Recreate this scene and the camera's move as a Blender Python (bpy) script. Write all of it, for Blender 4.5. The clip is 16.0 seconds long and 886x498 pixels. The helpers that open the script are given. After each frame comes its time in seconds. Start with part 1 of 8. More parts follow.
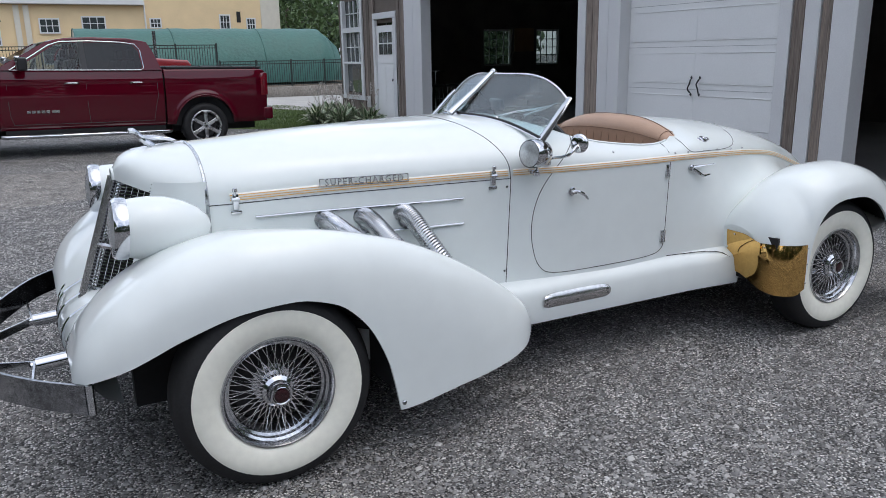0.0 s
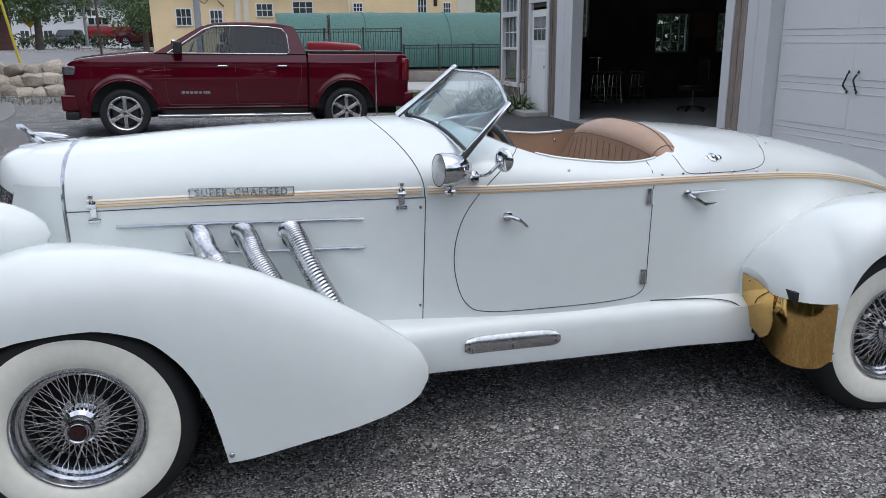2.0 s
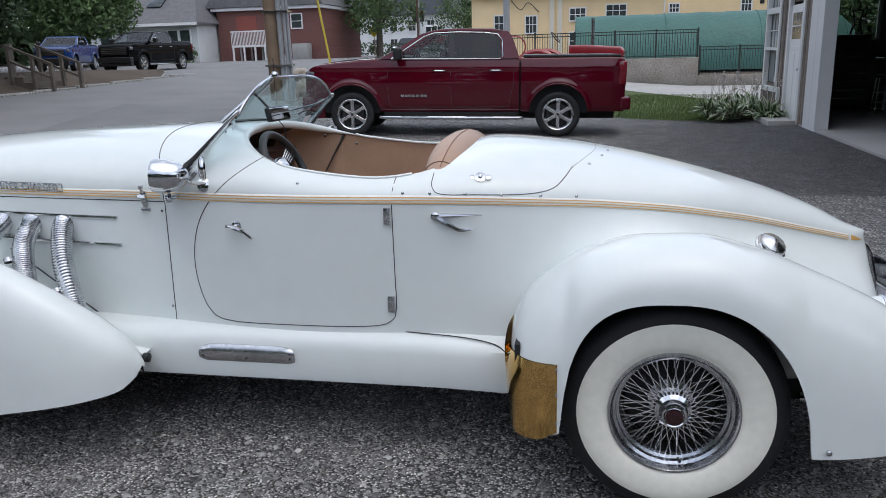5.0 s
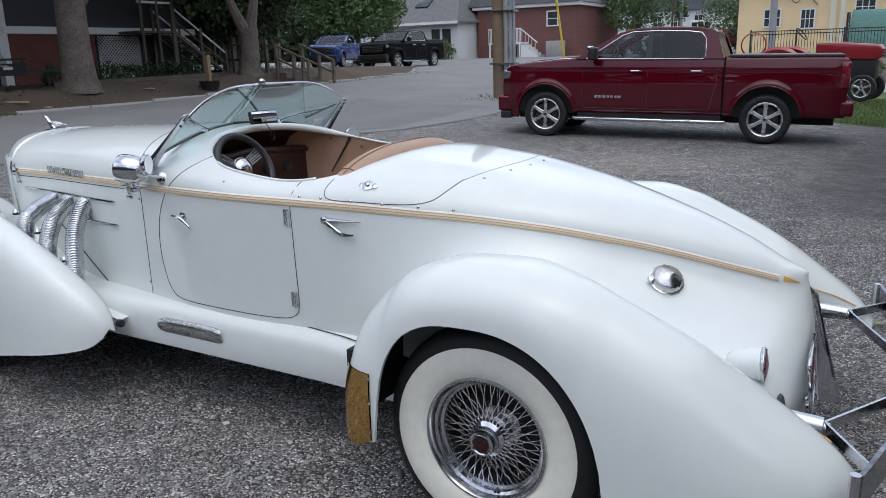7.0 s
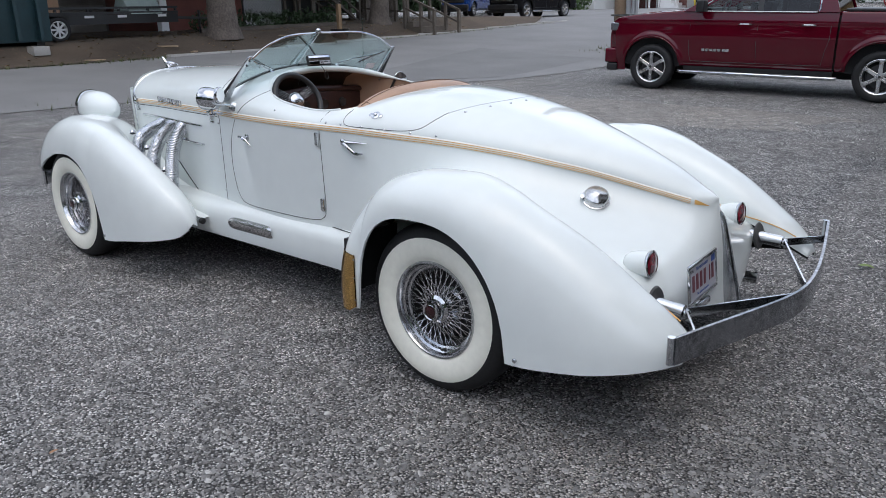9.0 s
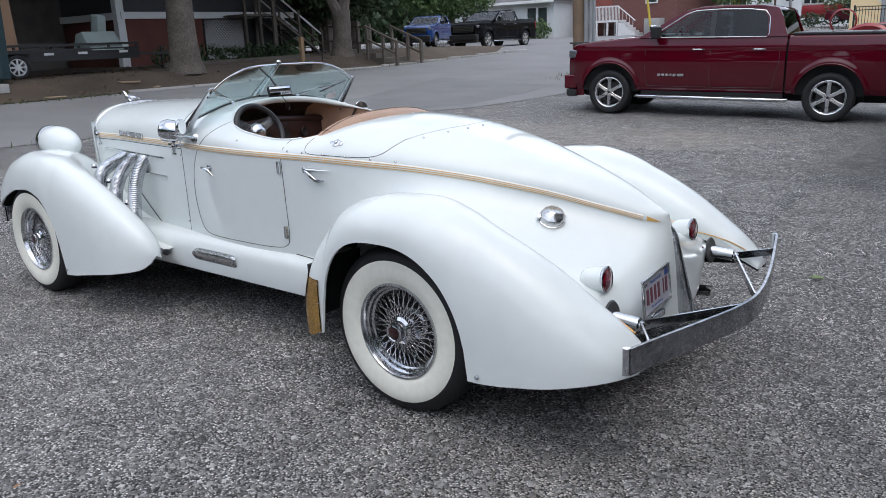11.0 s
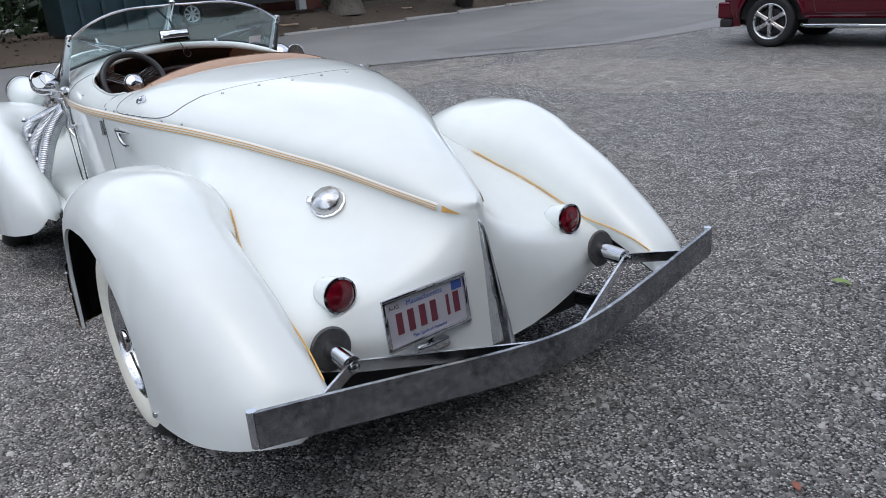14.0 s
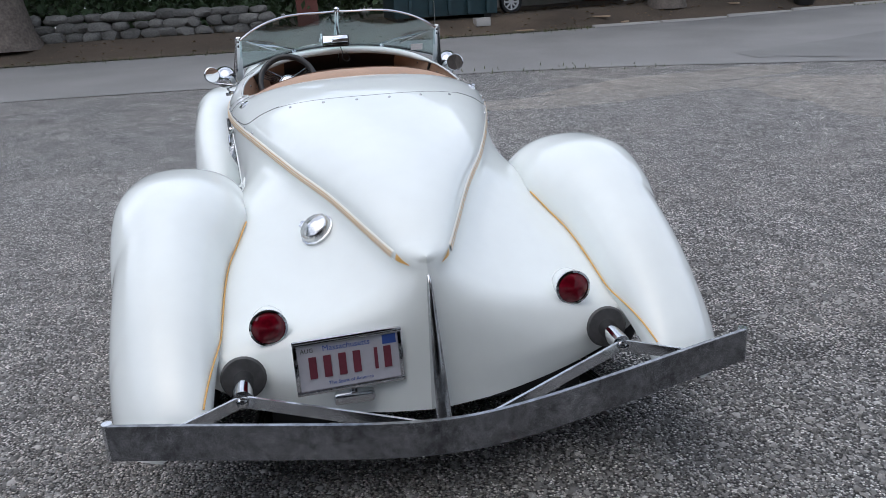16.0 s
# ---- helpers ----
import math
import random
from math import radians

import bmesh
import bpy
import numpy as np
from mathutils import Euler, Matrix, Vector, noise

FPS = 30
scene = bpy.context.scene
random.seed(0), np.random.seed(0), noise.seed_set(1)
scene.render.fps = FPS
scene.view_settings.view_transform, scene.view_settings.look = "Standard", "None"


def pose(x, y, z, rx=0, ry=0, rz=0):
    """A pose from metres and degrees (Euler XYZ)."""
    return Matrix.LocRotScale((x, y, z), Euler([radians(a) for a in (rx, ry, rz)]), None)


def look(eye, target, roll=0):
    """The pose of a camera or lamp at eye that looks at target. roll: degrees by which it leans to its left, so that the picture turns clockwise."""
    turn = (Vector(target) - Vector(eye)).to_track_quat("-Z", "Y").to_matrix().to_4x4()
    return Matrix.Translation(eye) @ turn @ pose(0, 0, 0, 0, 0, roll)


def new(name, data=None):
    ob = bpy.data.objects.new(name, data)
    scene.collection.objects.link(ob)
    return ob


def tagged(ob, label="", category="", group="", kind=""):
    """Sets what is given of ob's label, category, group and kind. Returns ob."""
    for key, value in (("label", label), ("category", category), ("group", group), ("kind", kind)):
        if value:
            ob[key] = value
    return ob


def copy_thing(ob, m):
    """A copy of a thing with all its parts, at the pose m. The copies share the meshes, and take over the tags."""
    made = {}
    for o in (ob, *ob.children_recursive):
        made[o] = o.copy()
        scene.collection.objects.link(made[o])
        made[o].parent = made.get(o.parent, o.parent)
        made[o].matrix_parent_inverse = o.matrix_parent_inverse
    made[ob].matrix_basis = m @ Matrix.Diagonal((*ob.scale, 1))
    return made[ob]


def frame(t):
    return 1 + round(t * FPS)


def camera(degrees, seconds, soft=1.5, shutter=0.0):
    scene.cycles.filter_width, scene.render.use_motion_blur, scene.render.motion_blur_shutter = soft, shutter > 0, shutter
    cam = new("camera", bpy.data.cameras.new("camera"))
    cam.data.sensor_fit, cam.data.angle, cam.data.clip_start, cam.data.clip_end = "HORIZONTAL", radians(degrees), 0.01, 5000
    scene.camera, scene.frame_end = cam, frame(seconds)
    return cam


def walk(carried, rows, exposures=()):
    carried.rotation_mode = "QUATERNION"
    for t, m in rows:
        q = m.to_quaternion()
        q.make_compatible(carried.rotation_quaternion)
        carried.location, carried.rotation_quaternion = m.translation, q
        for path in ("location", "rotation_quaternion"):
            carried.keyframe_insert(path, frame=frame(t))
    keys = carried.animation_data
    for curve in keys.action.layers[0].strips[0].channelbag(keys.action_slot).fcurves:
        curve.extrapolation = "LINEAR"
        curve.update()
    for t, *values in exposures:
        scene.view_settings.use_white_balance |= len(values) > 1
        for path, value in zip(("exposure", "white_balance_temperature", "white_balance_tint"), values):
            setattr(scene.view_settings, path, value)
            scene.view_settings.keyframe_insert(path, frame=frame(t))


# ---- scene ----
cam = camera(60.2, 16.0, soft=0.7)
PATH = [
    (0, (-0.69, -3.51, 1.565), (0.228, -1.803, 1.071), -1.0),
    (0.5, (-0.372, -3.428, 1.569), (0.428, -1.669, 1.055), -1.1),
    (1, (-0.028, -3.454, 1.561), (0.653, -1.651, 1.029), -1.0),
    (1.5, (0.292, -3.502, 1.596), (0.854, -1.658, 1.062), -0.7),
    (2, (0.64, -3.425, 1.59), (1.087, -1.548, 1.064), -0.6),
    (2.5, (1.033, -3.419, 1.569), (1.364, -1.515, 1.056), -0.8),
    (3, (1.434, -3.44, 1.582), (1.642, -1.515, 1.08), -1.2),
    (3.5, (1.824, -3.369, 1.559), (1.896, -1.433, 1.061), -1.6),
    (4, (2.199, -3.36, 1.567), (2.126, -1.425, 1.067), -1.6),
    (4.5, (2.564, -3.405, 1.58), (2.338, -1.482, 1.077), -1.5),
    (5, (2.921, -3.315, 1.555), (2.545, -1.416, 1.053), -1.7),
    (5.2, (3.048, -3.279, 1.576), (2.618, -1.392, 1.072), -1.7),
    (7.3, (4.41, -2.857, 1.572), (3.327, -1.253, 1.069), -1.7),
    (7.5, (4.513, -2.856, 1.589), (3.374, -1.296, 1.071), -1.7),
    (8, (4.701, -3.001, 1.569), (3.49, -1.516, 0.996), -1.3),
    (8.5, (4.922, -3.131, 1.591), (3.686, -1.68, 0.988), -0.9),
    (9, (5.195, -3.148, 1.586), (3.947, -1.706, 0.985), -1.3),
    (11.3, (5.302, -3.186, 1.574), (4.111, -1.669, 1.046), -2.3),
    (11.5, (5.343, -3.101, 1.55), (4.157, -1.581, 1.02), -2.2),
    (12, (5.469, -2.826, 1.512), (4.274, -1.319, 0.965), -2.4),
    (12.5, (5.539, -2.526, 1.465), (4.301, -1.064, 0.891), -2.9),
    (13, (5.602, -2.181, 1.488), (4.283, -0.805, 0.884), -3.8),
    (13.5, (5.737, -1.802, 1.478), (4.311, -0.549, 0.85), -4.6),
    (14, (5.833, -1.422, 1.443), (4.29, -0.328, 0.792), -4.9),
    (14.5, (5.943, -1.093, 1.482), (4.292, -0.184, 0.814), -4.7),
    (15, (6.068, -0.818, 1.487), (4.326, -0.099, 0.816), -4.2),
    (15.5, (6.081, -0.531, 1.461), (4.267, 0.002, 0.809), -3.7),
    (16, (6.099, -0.353, 1.51), (4.234, 0.009, 0.883), -3.3),
]
walk(cam, [(t, look(eye, target, roll)) for t, eye, target, roll in PATH], [(0, 0.17, 6050, 8), (3.5, 0.08, 6040, 8), (7.5, 0.08, 6000, 8), (9, 0.17, 6000, 8), (12, 0.30, 6030, 8), (14, 0.24, 6010, 8), (16, 0.22, 5990, 8)])

# ---- light: a bright overcast afternoon ----
world = bpy.data.worlds.new("sky")
scene.world = world
world.use_nodes = True
wn, wl = world.node_tree.nodes, world.node_tree.links
sky = wn.new("ShaderNodeTexSky")
sky.sky_type, sky.sun_disc = "NISHITA", False
sky.sun_elevation, sky.sun_rotation = radians(74), radians(146)
sky.air_density, sky.dust_density, sky.ozone_density = 1.0, 6.0, 0.6
wn["Background"].inputs["Strength"].default_value = 0.15
# broken cloud all over: the blue is veiled, more in some places than in others
wc, wnoise, wmix, wr = wn.new("ShaderNodeTexCoord"), wn.new("ShaderNodeTexNoise"), wn.new("ShaderNodeMix"), wn.new("ShaderNodeMapRange")
wnoise.inputs["Scale"].default_value, wnoise.inputs["Detail"].default_value, wnoise.inputs["Distortion"].default_value = 2.2, 7, 0.6
wl.new(wc.outputs["Generated"], wnoise.inputs["Vector"])
wr.inputs["From Min"].default_value, wr.inputs["From Max"].default_value = 0.34, 0.66
wl.new(wnoise.outputs["Fac"], wr.inputs["Value"])
wmix.data_type = "RGBA"
wmix.inputs["B"].default_value = (8.1, 8.3, 9.1, 1)
wl.new(sky.outputs["Color"], wmix.inputs["A"])
wl.new(wr.outputs["Result"], wmix.inputs["Factor"])
# thin overcast: whiter and brighter down towards the haze
wsep, whaze, wscale = wn.new("ShaderNodeSeparateXYZ"), wn.new("ShaderNodeMapRange"), wn.new("ShaderNodeVectorMath")
whaze.inputs["From Min"].default_value, whaze.inputs["From Max"].default_value = 0.0, 0.95
whaze.inputs["To Min"].default_value, whaze.inputs["To Max"].default_value = 1.32, 0.88
wscale.operation = "SCALE"
wl.new(wc.outputs["Generated"], wsep.inputs[0])
wl.new(wsep.outputs["Z"], whaze.inputs["Value"])
wl.new(wmix.outputs["Result"], wscale.inputs[0])
wl.new(whaze.outputs["Result"], wscale.inputs["Scale"])
wl.new(wscale.outputs[0], wn["Background"].inputs["Color"])
sun = new("sun", bpy.data.lights.new("sun", "SUN"))
sun.data.energy, sun.data.angle, sun.data.color = 0.52, radians(75), (1.0, 0.97, 0.93)
sun.matrix_world = look((2.0, -3.0, 13), (0, 0, 0))


# ---- helpers of this scene ----
def part(name, me, material, parent=None, label="", smooth=True):
    """Links a bmesh, or (points, faces), as one mesh object under its thing."""
    if isinstance(me, tuple):
        mesh = bpy.data.meshes.new(name)
        mesh.from_pydata([tuple(v) for v in me[0]], [], me[1])
    else:
        mesh = bpy.data.meshes.new(name)
        me.to_mesh(mesh)
        me.free()
    if smooth:
        mesh.polygons.foreach_set("use_smooth", [True] * len(mesh.polygons))
        mesh.set_sharp_from_angle(angle=radians(42))
    if material:
        mesh.materials.append(material)
    ob = new(name, mesh)
    if parent:
        ob.parent = parent
    if label:
        ob["label"] = label
    return ob


def thing(name, place, label, category, group="", kind="", turn=0):
    ob = new(name)
    ob.empty_display_size = 0.1
    ob.matrix_world = pose(*place, 0, 0, turn)
    return tagged(ob, label, category, group, kind)


def curve(points):
    """A smooth function through (x, value) pairs."""
    xs = np.array([p[0] for p in points], float)
    ys = np.array([p[1] for p in points], float)
    h, d = np.diff(xs), np.diff(ys) / np.diff(xs)
    m = np.zeros(len(xs))
    m[0], m[-1] = d[0], d[-1]
    for i in range(1, len(xs) - 1):
        if d[i - 1] * d[i] > 0:
            w1, w2 = 2 * h[i] + h[i - 1], h[i] + 2 * h[i - 1]
            m[i] = (w1 + w2) / (w1 / d[i - 1] + w2 / d[i])

    def f(x):
        x = min(max(x, xs[0]), xs[-1])
        i = min(max(int(np.searchsorted(xs, x) - 1), 0), len(xs) - 2)
        t = (x - xs[i]) / h[i]
        return float(ys[i] * (1 + 2 * t) * (1 - t) ** 2 + m[i] * h[i] * t * (1 - t) ** 2
                     + ys[i + 1] * t * t * (3 - 2 * t) + m[i + 1] * h[i] * t * t * (t - 1))
    return f


def grid(rows, flip=False, closed=False):
    """Faces over rows of points."""
    n = len(rows[0])
    verts = [v for r in rows for v in r]
    faces = []
    for i in range(len(rows) - 1):
        for j in range(n if closed else n - 1):
            k = (j + 1) % n
            q = (i * n + j, i * n + k, (i + 1) * n + k, (i + 1) * n + j)
            faces.append(q[::-1] if flip else q)
    return verts, faces


def joined(*meshes):
    verts, faces = [], []
    for v, f in meshes:
        o = len(verts)
        verts += list(v)
        faces += [tuple(i + o for i in q) for q in f]
    return verts, faces


def moved(me, m):
    return [m @ Vector(v) for v in me[0]], me[1]


def mirrored(me):
    return [(v[0], -v[1], v[2]) for v in me[0]], [q[::-1] for q in me[1]]


def box(x0, x1, y0, y1, z0, z1, bevel=0.0):
    bm = bmesh.new()
    bmesh.ops.create_cube(bm, size=1)
    for v in bm.verts:
        v.co = Vector((x0 + (v.co.x + 0.5) * (x1 - x0), y0 + (v.co.y + 0.5) * (y1 - y0), z0 + (v.co.z + 0.5) * (z1 - z0)))
    if bevel:
        bmesh.ops.bevel(bm, geom=bm.edges[:], offset=bevel, segments=2, profile=0.5, affect="EDGES")
    bm.verts.index_update()
    out = [v.co.copy() for v in bm.verts], [tuple(v.index for v in f.verts) for f in bm.faces]
    bm.free()
    return out


def lathe(profile, n=32, axis="y"):
    """Turns (radius, along) pairs about an axis."""
    rows = []
    for i in range(n):
        a = 2 * math.pi * i / n
        c, s = math.cos(a), math.sin(a)
        if axis == "y":
            rows.append([(r * c, h, r * s) for r, h in profile])
        elif axis == "z":
            rows.append([(r * c, r * s, h) for r, h in profile])
        else:
            rows.append([(h, r * c, r * s) for r, h in profile])
    rows.append(rows[0])
    return grid(rows)


def tube(points, radius, n=8, caps=True):
    """A round bar along points; radius a number or one for each point."""
    pts = [Vector(p) for p in points]
    rad = [radius] * len(pts) if isinstance(radius, (int, float)) else radius
    rows, up = [], None
    for i, p in enumerate(pts):
        d = (pts[min(i + 1, len(pts) - 1)] - pts[max(i - 1, 0)]).normalized()
        if up is None:
            up = d.orthogonal().normalized()
        up = (up - d * up.dot(d)).normalized()
        side = d.cross(up)
        rows.append([p + rad[i] * (math.cos(2 * math.pi * j / n) * up + math.sin(2 * math.pi * j / n) * side) for j in range(n)])
    v, f = grid(rows, closed=True)
    if caps:
        f = f + [tuple(range(n))[::-1], tuple(range(len(v) - n, len(v)))]
    return v, f


def strap(points, wide, thick):
    """A flat bar along points, upright: wide in z, thick across its run."""
    rows = []
    pts = [Vector(p) for p in points]
    for i, p in enumerate(pts):
        d = pts[min(i + 1, len(pts) - 1)] - pts[max(i - 1, 0)]
        s = Vector((-d.y, d.x, 0)).normalized() * thick / 2
        z = Vector((0, 0, wide / 2))
        rows.append([p - s - z, p + s - z, p + s + z, p - s + z])
    v, f = grid(rows, closed=True)
    return v, f + [(3, 2, 1, 0), tuple(range(len(v) - 4, len(v)))]


def spline(points, n):
    """A smooth path through points, n steps a span."""
    p = [Vector(q) for q in points]
    p = [2 * p[0] - p[1]] + p + [2 * p[-1] - p[-2]]
    out = []
    for i in range(1, len(p) - 2):
        for k in range(n):
            t = k / n
            out.append(0.5 * (2 * p[i] + (p[i + 1] - p[i - 1]) * t + (2 * p[i - 1] - 5 * p[i] + 4 * p[i + 1] - p[i + 2]) * t * t
                              + (3 * p[i] - p[i - 1] - 3 * p[i + 1] + p[i + 2]) * t ** 3))
    return out + [p[-2]]


def slab(outline, y0, y1, bevel=0.0, seg=2):
    """An outline in x and z made thick from y0 to y1."""
    bm = bmesh.new()
    lo = [bm.verts.new((x, y0, z)) for x, z in outline]
    f = bm.faces.new(lo)
    ext = bmesh.ops.extrude_face_region(bm, geom=[f])
    top = [g for g in ext["geom"] if isinstance(g, bmesh.types.BMVert)]
    for v in top:
        v.co.y = y1
    bmesh.ops.recalc_face_normals(bm, faces=bm.faces[:])
    if bevel:
        tops = [e for e in bm.edges if abs(e.verts[0].co.y - e.verts[1].co.y) < 1e-6]
        bmesh.ops.bevel(bm, geom=tops, offset=bevel, segments=seg, profile=0.5, affect="EDGES", clamp_overlap=True)
    bm.verts.index_update()
    out = [v.co.copy() for v in bm.verts], [tuple(v.index for v in q.verts) for q in bm.faces]
    bm.free()
    return out


def smoothstep(a, b, x):
    t = min(max((x - a) / (b - a), 0), 1)
    return t * t * (3 - 2 * t)


def ground_z(x, y):
    """The lot is level; the street and what lies beyond it rise gently."""
    z = 0.055 * min(max(-5 - x, 0), 8.5) + 0.025 * min(max(y - 11, 0), 30) * smoothstep(3.0, -3.0, x)
    z -= 0.0205 * (min(max(x, -2.6), 3.6) + 1.35) * smoothstep(5.0, 10.0, y) * smoothstep(19, 14.5, y) * smoothstep(6.5, 4.2, x)
    z -= 0.33 * smoothstep(18, 32, y) * smoothstep(2.5, 8.0, x)
    return z + 0.42 * smoothstep(-14.3, -16.2, x) * smoothstep(34, 22, y)

# ---- materials ----
def mat(name, colour, rough=0.5, metal=0.0, var=0.12, scale=3.0, fine=60.0, bump=0.0, coat=0.0, spread=0.08, second=None, random=0.0):
    m = bpy.data.materials.new(name)
    m.use_nodes = True
    n, l = m.node_tree.nodes, m.node_tree.links
    b = n["Principled BSDF"]
    tc = n.new("ShaderNodeTexCoord")
    big, small = n.new("ShaderNodeTexNoise"), n.new("ShaderNodeTexNoise")
    big.inputs["Scale"].default_value, small.inputs["Scale"].default_value = scale, fine
    big.inputs["Detail"].default_value, small.inputs["Detail"].default_value = 5, 3
    l.new(tc.outputs["Object"], big.inputs["Vector"])
    l.new(tc.outputs["Object"], small.inputs["Vector"])
    add = n.new("ShaderNodeMath")
    add.operation = "ADD"
    l.new(big.outputs["Fac"], add.inputs[0])
    l.new(small.outputs["Fac"], add.inputs[1])
    ramp = n.new("ShaderNodeMapRange")
    ramp.inputs["From Min"].default_value, ramp.inputs["From Max"].default_value = 0.7, 1.3
    l.new(add.outputs[0], ramp.inputs["Value"])
    mix = n.new("ShaderNodeMix")
    mix.data_type = "RGBA"
    dark = second or tuple(c * (1 - var) for c in colour)
    mix.inputs["A"].default_value = (*dark, 1)
    mix.inputs["B"].default_value = (*(min(c * (1 + var), 1) for c in colour), 1)
    l.new(ramp.outputs["Result"], mix.inputs["Factor"])
    out = mix.outputs["Result"]
    if random:
        info = n.new("ShaderNodeObjectInfo")
        hsv = n.new("ShaderNodeHueSaturation")
        mr = n.new("ShaderNodeMapRange")
        mr.inputs["To Min"].default_value, mr.inputs["To Max"].default_value = 1 - random, 1 + random
        l.new(info.outputs["Random"], mr.inputs["Value"])
        l.new(mr.outputs["Result"], hsv.inputs["Value"])
        l.new(out, hsv.inputs["Color"])
        out = hsv.outputs["Color"]
    l.new(out, b.inputs["Base Color"])
    rr = n.new("ShaderNodeMapRange")
    rr.inputs["To Min"].default_value, rr.inputs["To Max"].default_value = max(rough - spread, 0.02), min(rough + spread, 1)
    l.new(big.outputs["Fac"], rr.inputs["Value"])
    l.new(rr.outputs["Result"], b.inputs["Roughness"])
    b.inputs["Metallic"].default_value = metal
    b.inputs["Coat Weight"].default_value = coat
    b.inputs["Coat Roughness"].default_value = 0.06
    if bump:
        bp = n.new("ShaderNodeBump")
        bp.inputs["Strength"].default_value, bp.inputs["Distance"].default_value = 1.0, bump
        l.new(small.outputs["Fac"], bp.inputs["Height"])
        l.new(bp.outputs["Normal"], b.inputs["Normal"])
    return m


def gravel(name, stops, size, bump, patch, forecourt=1.0):
    """Loose crushed stone: cells of their own colour and height, with paler worn patches and fresher dark stone before the bays."""
    m = bpy.data.materials.new(name)
    m.use_nodes = True
    n, l = m.node_tree.nodes, m.node_tree.links
    b = n["Principled BSDF"]
    tc = n.new("ShaderNodeTexCoord")
    warp = n.new("ShaderNodeTexNoise")
    warp.inputs["Scale"].default_value = 1 / size * 0.7
    l.new(tc.outputs["Object"], warp.inputs["Vector"])
    mv = n.new("ShaderNodeVectorMath")
    mv.operation = "MULTIPLY_ADD"
    mv.inputs[1].default_value = (size * 0.8,) * 3
    l.new(warp.outputs["Color"], mv.inputs[0])
    l.new(tc.outputs["Object"], mv.inputs[2])
    vo, v2 = n.new("ShaderNodeTexVoronoi"), n.new("ShaderNodeTexVoronoi")
    vo.inputs["Scale"].default_value, v2.inputs["Scale"].default_value = 1 / size, 0.37 / size
    l.new(mv.outputs[0], vo.inputs["Vector"])
    l.new(mv.outputs[0], v2.inputs["Vector"])
    ramp = n.new("ShaderNodeValToRGB")
    ramp.color_ramp.elements[0].position = stops[0][0]
    ramp.color_ramp.elements[0].color = (*stops[0][1], 1)
    ramp.color_ramp.elements[1].position = stops[-1][0]
    ramp.color_ramp.elements[1].color = (*stops[-1][1], 1)
    for p, c in stops[1:-1]:
        e = ramp.color_ramp.elements.new(p)
        e.color = (*c, 1)
    sep = n.new("ShaderNodeSeparateColor")
    l.new(vo.outputs["Color"], sep.inputs[0])
    l.new(sep.outputs[0], ramp.inputs["Fac"])
    big = n.new("ShaderNodeTexNoise")
    big.inputs["Scale"].default_value, big.inputs["Detail"].default_value = 0.35, 8
    big.inputs["Roughness"].default_value = 0.65
    l.new(tc.outputs["Object"], big.inputs["Vector"])
    mr = n.new("ShaderNodeMapRange")
    mr.inputs["From Min"].default_value, mr.inputs["From Max"].default_value = 0.46, 0.68
    mr.inputs["To Max"].default_value = 0.6
    l.new(big.outputs["Fac"], mr.inputs["Value"])
    mix = n.new("ShaderNodeMix")
    mix.data_type = "RGBA"
    mix.inputs["B"].default_value = (*patch, 1)
    l.new(mr.outputs["Result"], mix.inputs["Factor"])
    l.new(ramp.outputs["Color"], mix.inputs["A"])
    # shade between the stones, put into the colour as near-black gaps
    gap_shade = n.new("ShaderNodeMapRange")
    gap_shade.inputs["From Min"].default_value, gap_shade.inputs["From Max"].default_value = 0.42, 0.68
    l.new(vo.outputs["Distance"], gap_shade.inputs["Value"])
    gap_mix = n.new("ShaderNodeMix")
    gap_mix.data_type = "RGBA"
    gap_mix.inputs["B"].default_value = (0.035, 0.034, 0.034, 1)
    l.new(gap_shade.outputs["Result"], gap_mix.inputs["Factor"])
    mid = n.new("ShaderNodeTexNoise")
    mid.inputs["Scale"].default_value, mid.inputs["Detail"].default_value, mid.inputs["Roughness"].default_value = 3.5, 6, 0.75
    l.new(tc.outputs["Object"], mid.inputs["Vector"])
    mm = n.new("ShaderNodeMapRange")
    mm.inputs["From Min"].default_value, mm.inputs["From Max"].default_value = 0.3, 0.7
    mm.inputs["To Min"].default_value, mm.inputs["To Max"].default_value = 0.5, 1.7
    l.new(mid.outputs["Fac"], mm.inputs["Value"])
    vm = n.new("ShaderNodeVectorMath")
    vm.operation = "SCALE"
    l.new(mix.outputs["Result"], vm.inputs[0])
    l.new(mm.outputs["Result"], vm.inputs["Scale"])
    xyz, fx_, fy_, both, tone = n.new("ShaderNodeSeparateXYZ"), n.new("ShaderNodeMapRange"), n.new("ShaderNodeMapRange"), n.new("ShaderNodeMath"), n.new("ShaderNodeMapRange")
    ragged = n.new("ShaderNodeVectorMath")
    ragged.operation = "MULTIPLY_ADD"
    ragged.inputs[1].default_value = (4.0, 4.0, 0)
    l.new(big.outputs["Color"], ragged.inputs[0])
    l.new(tc.outputs["Object"], ragged.inputs[2])
    l.new(ragged.outputs[0], xyz.inputs[0])
    for r_, axis, a, b_ in ((fx_, "X", 4.0, 7.0), (fy_, "Y", 4.0, 8.0)):
        r_.interpolation_type = "SMOOTHSTEP"
        r_.inputs["From Min"].default_value, r_.inputs["From Max"].default_value = a, b_
        l.new(xyz.outputs[axis], r_.inputs["Value"])
    both.operation = "MULTIPLY"
    l.new(fx_.outputs["Result"], both.inputs[0])
    l.new(fy_.outputs["Result"], both.inputs[1])
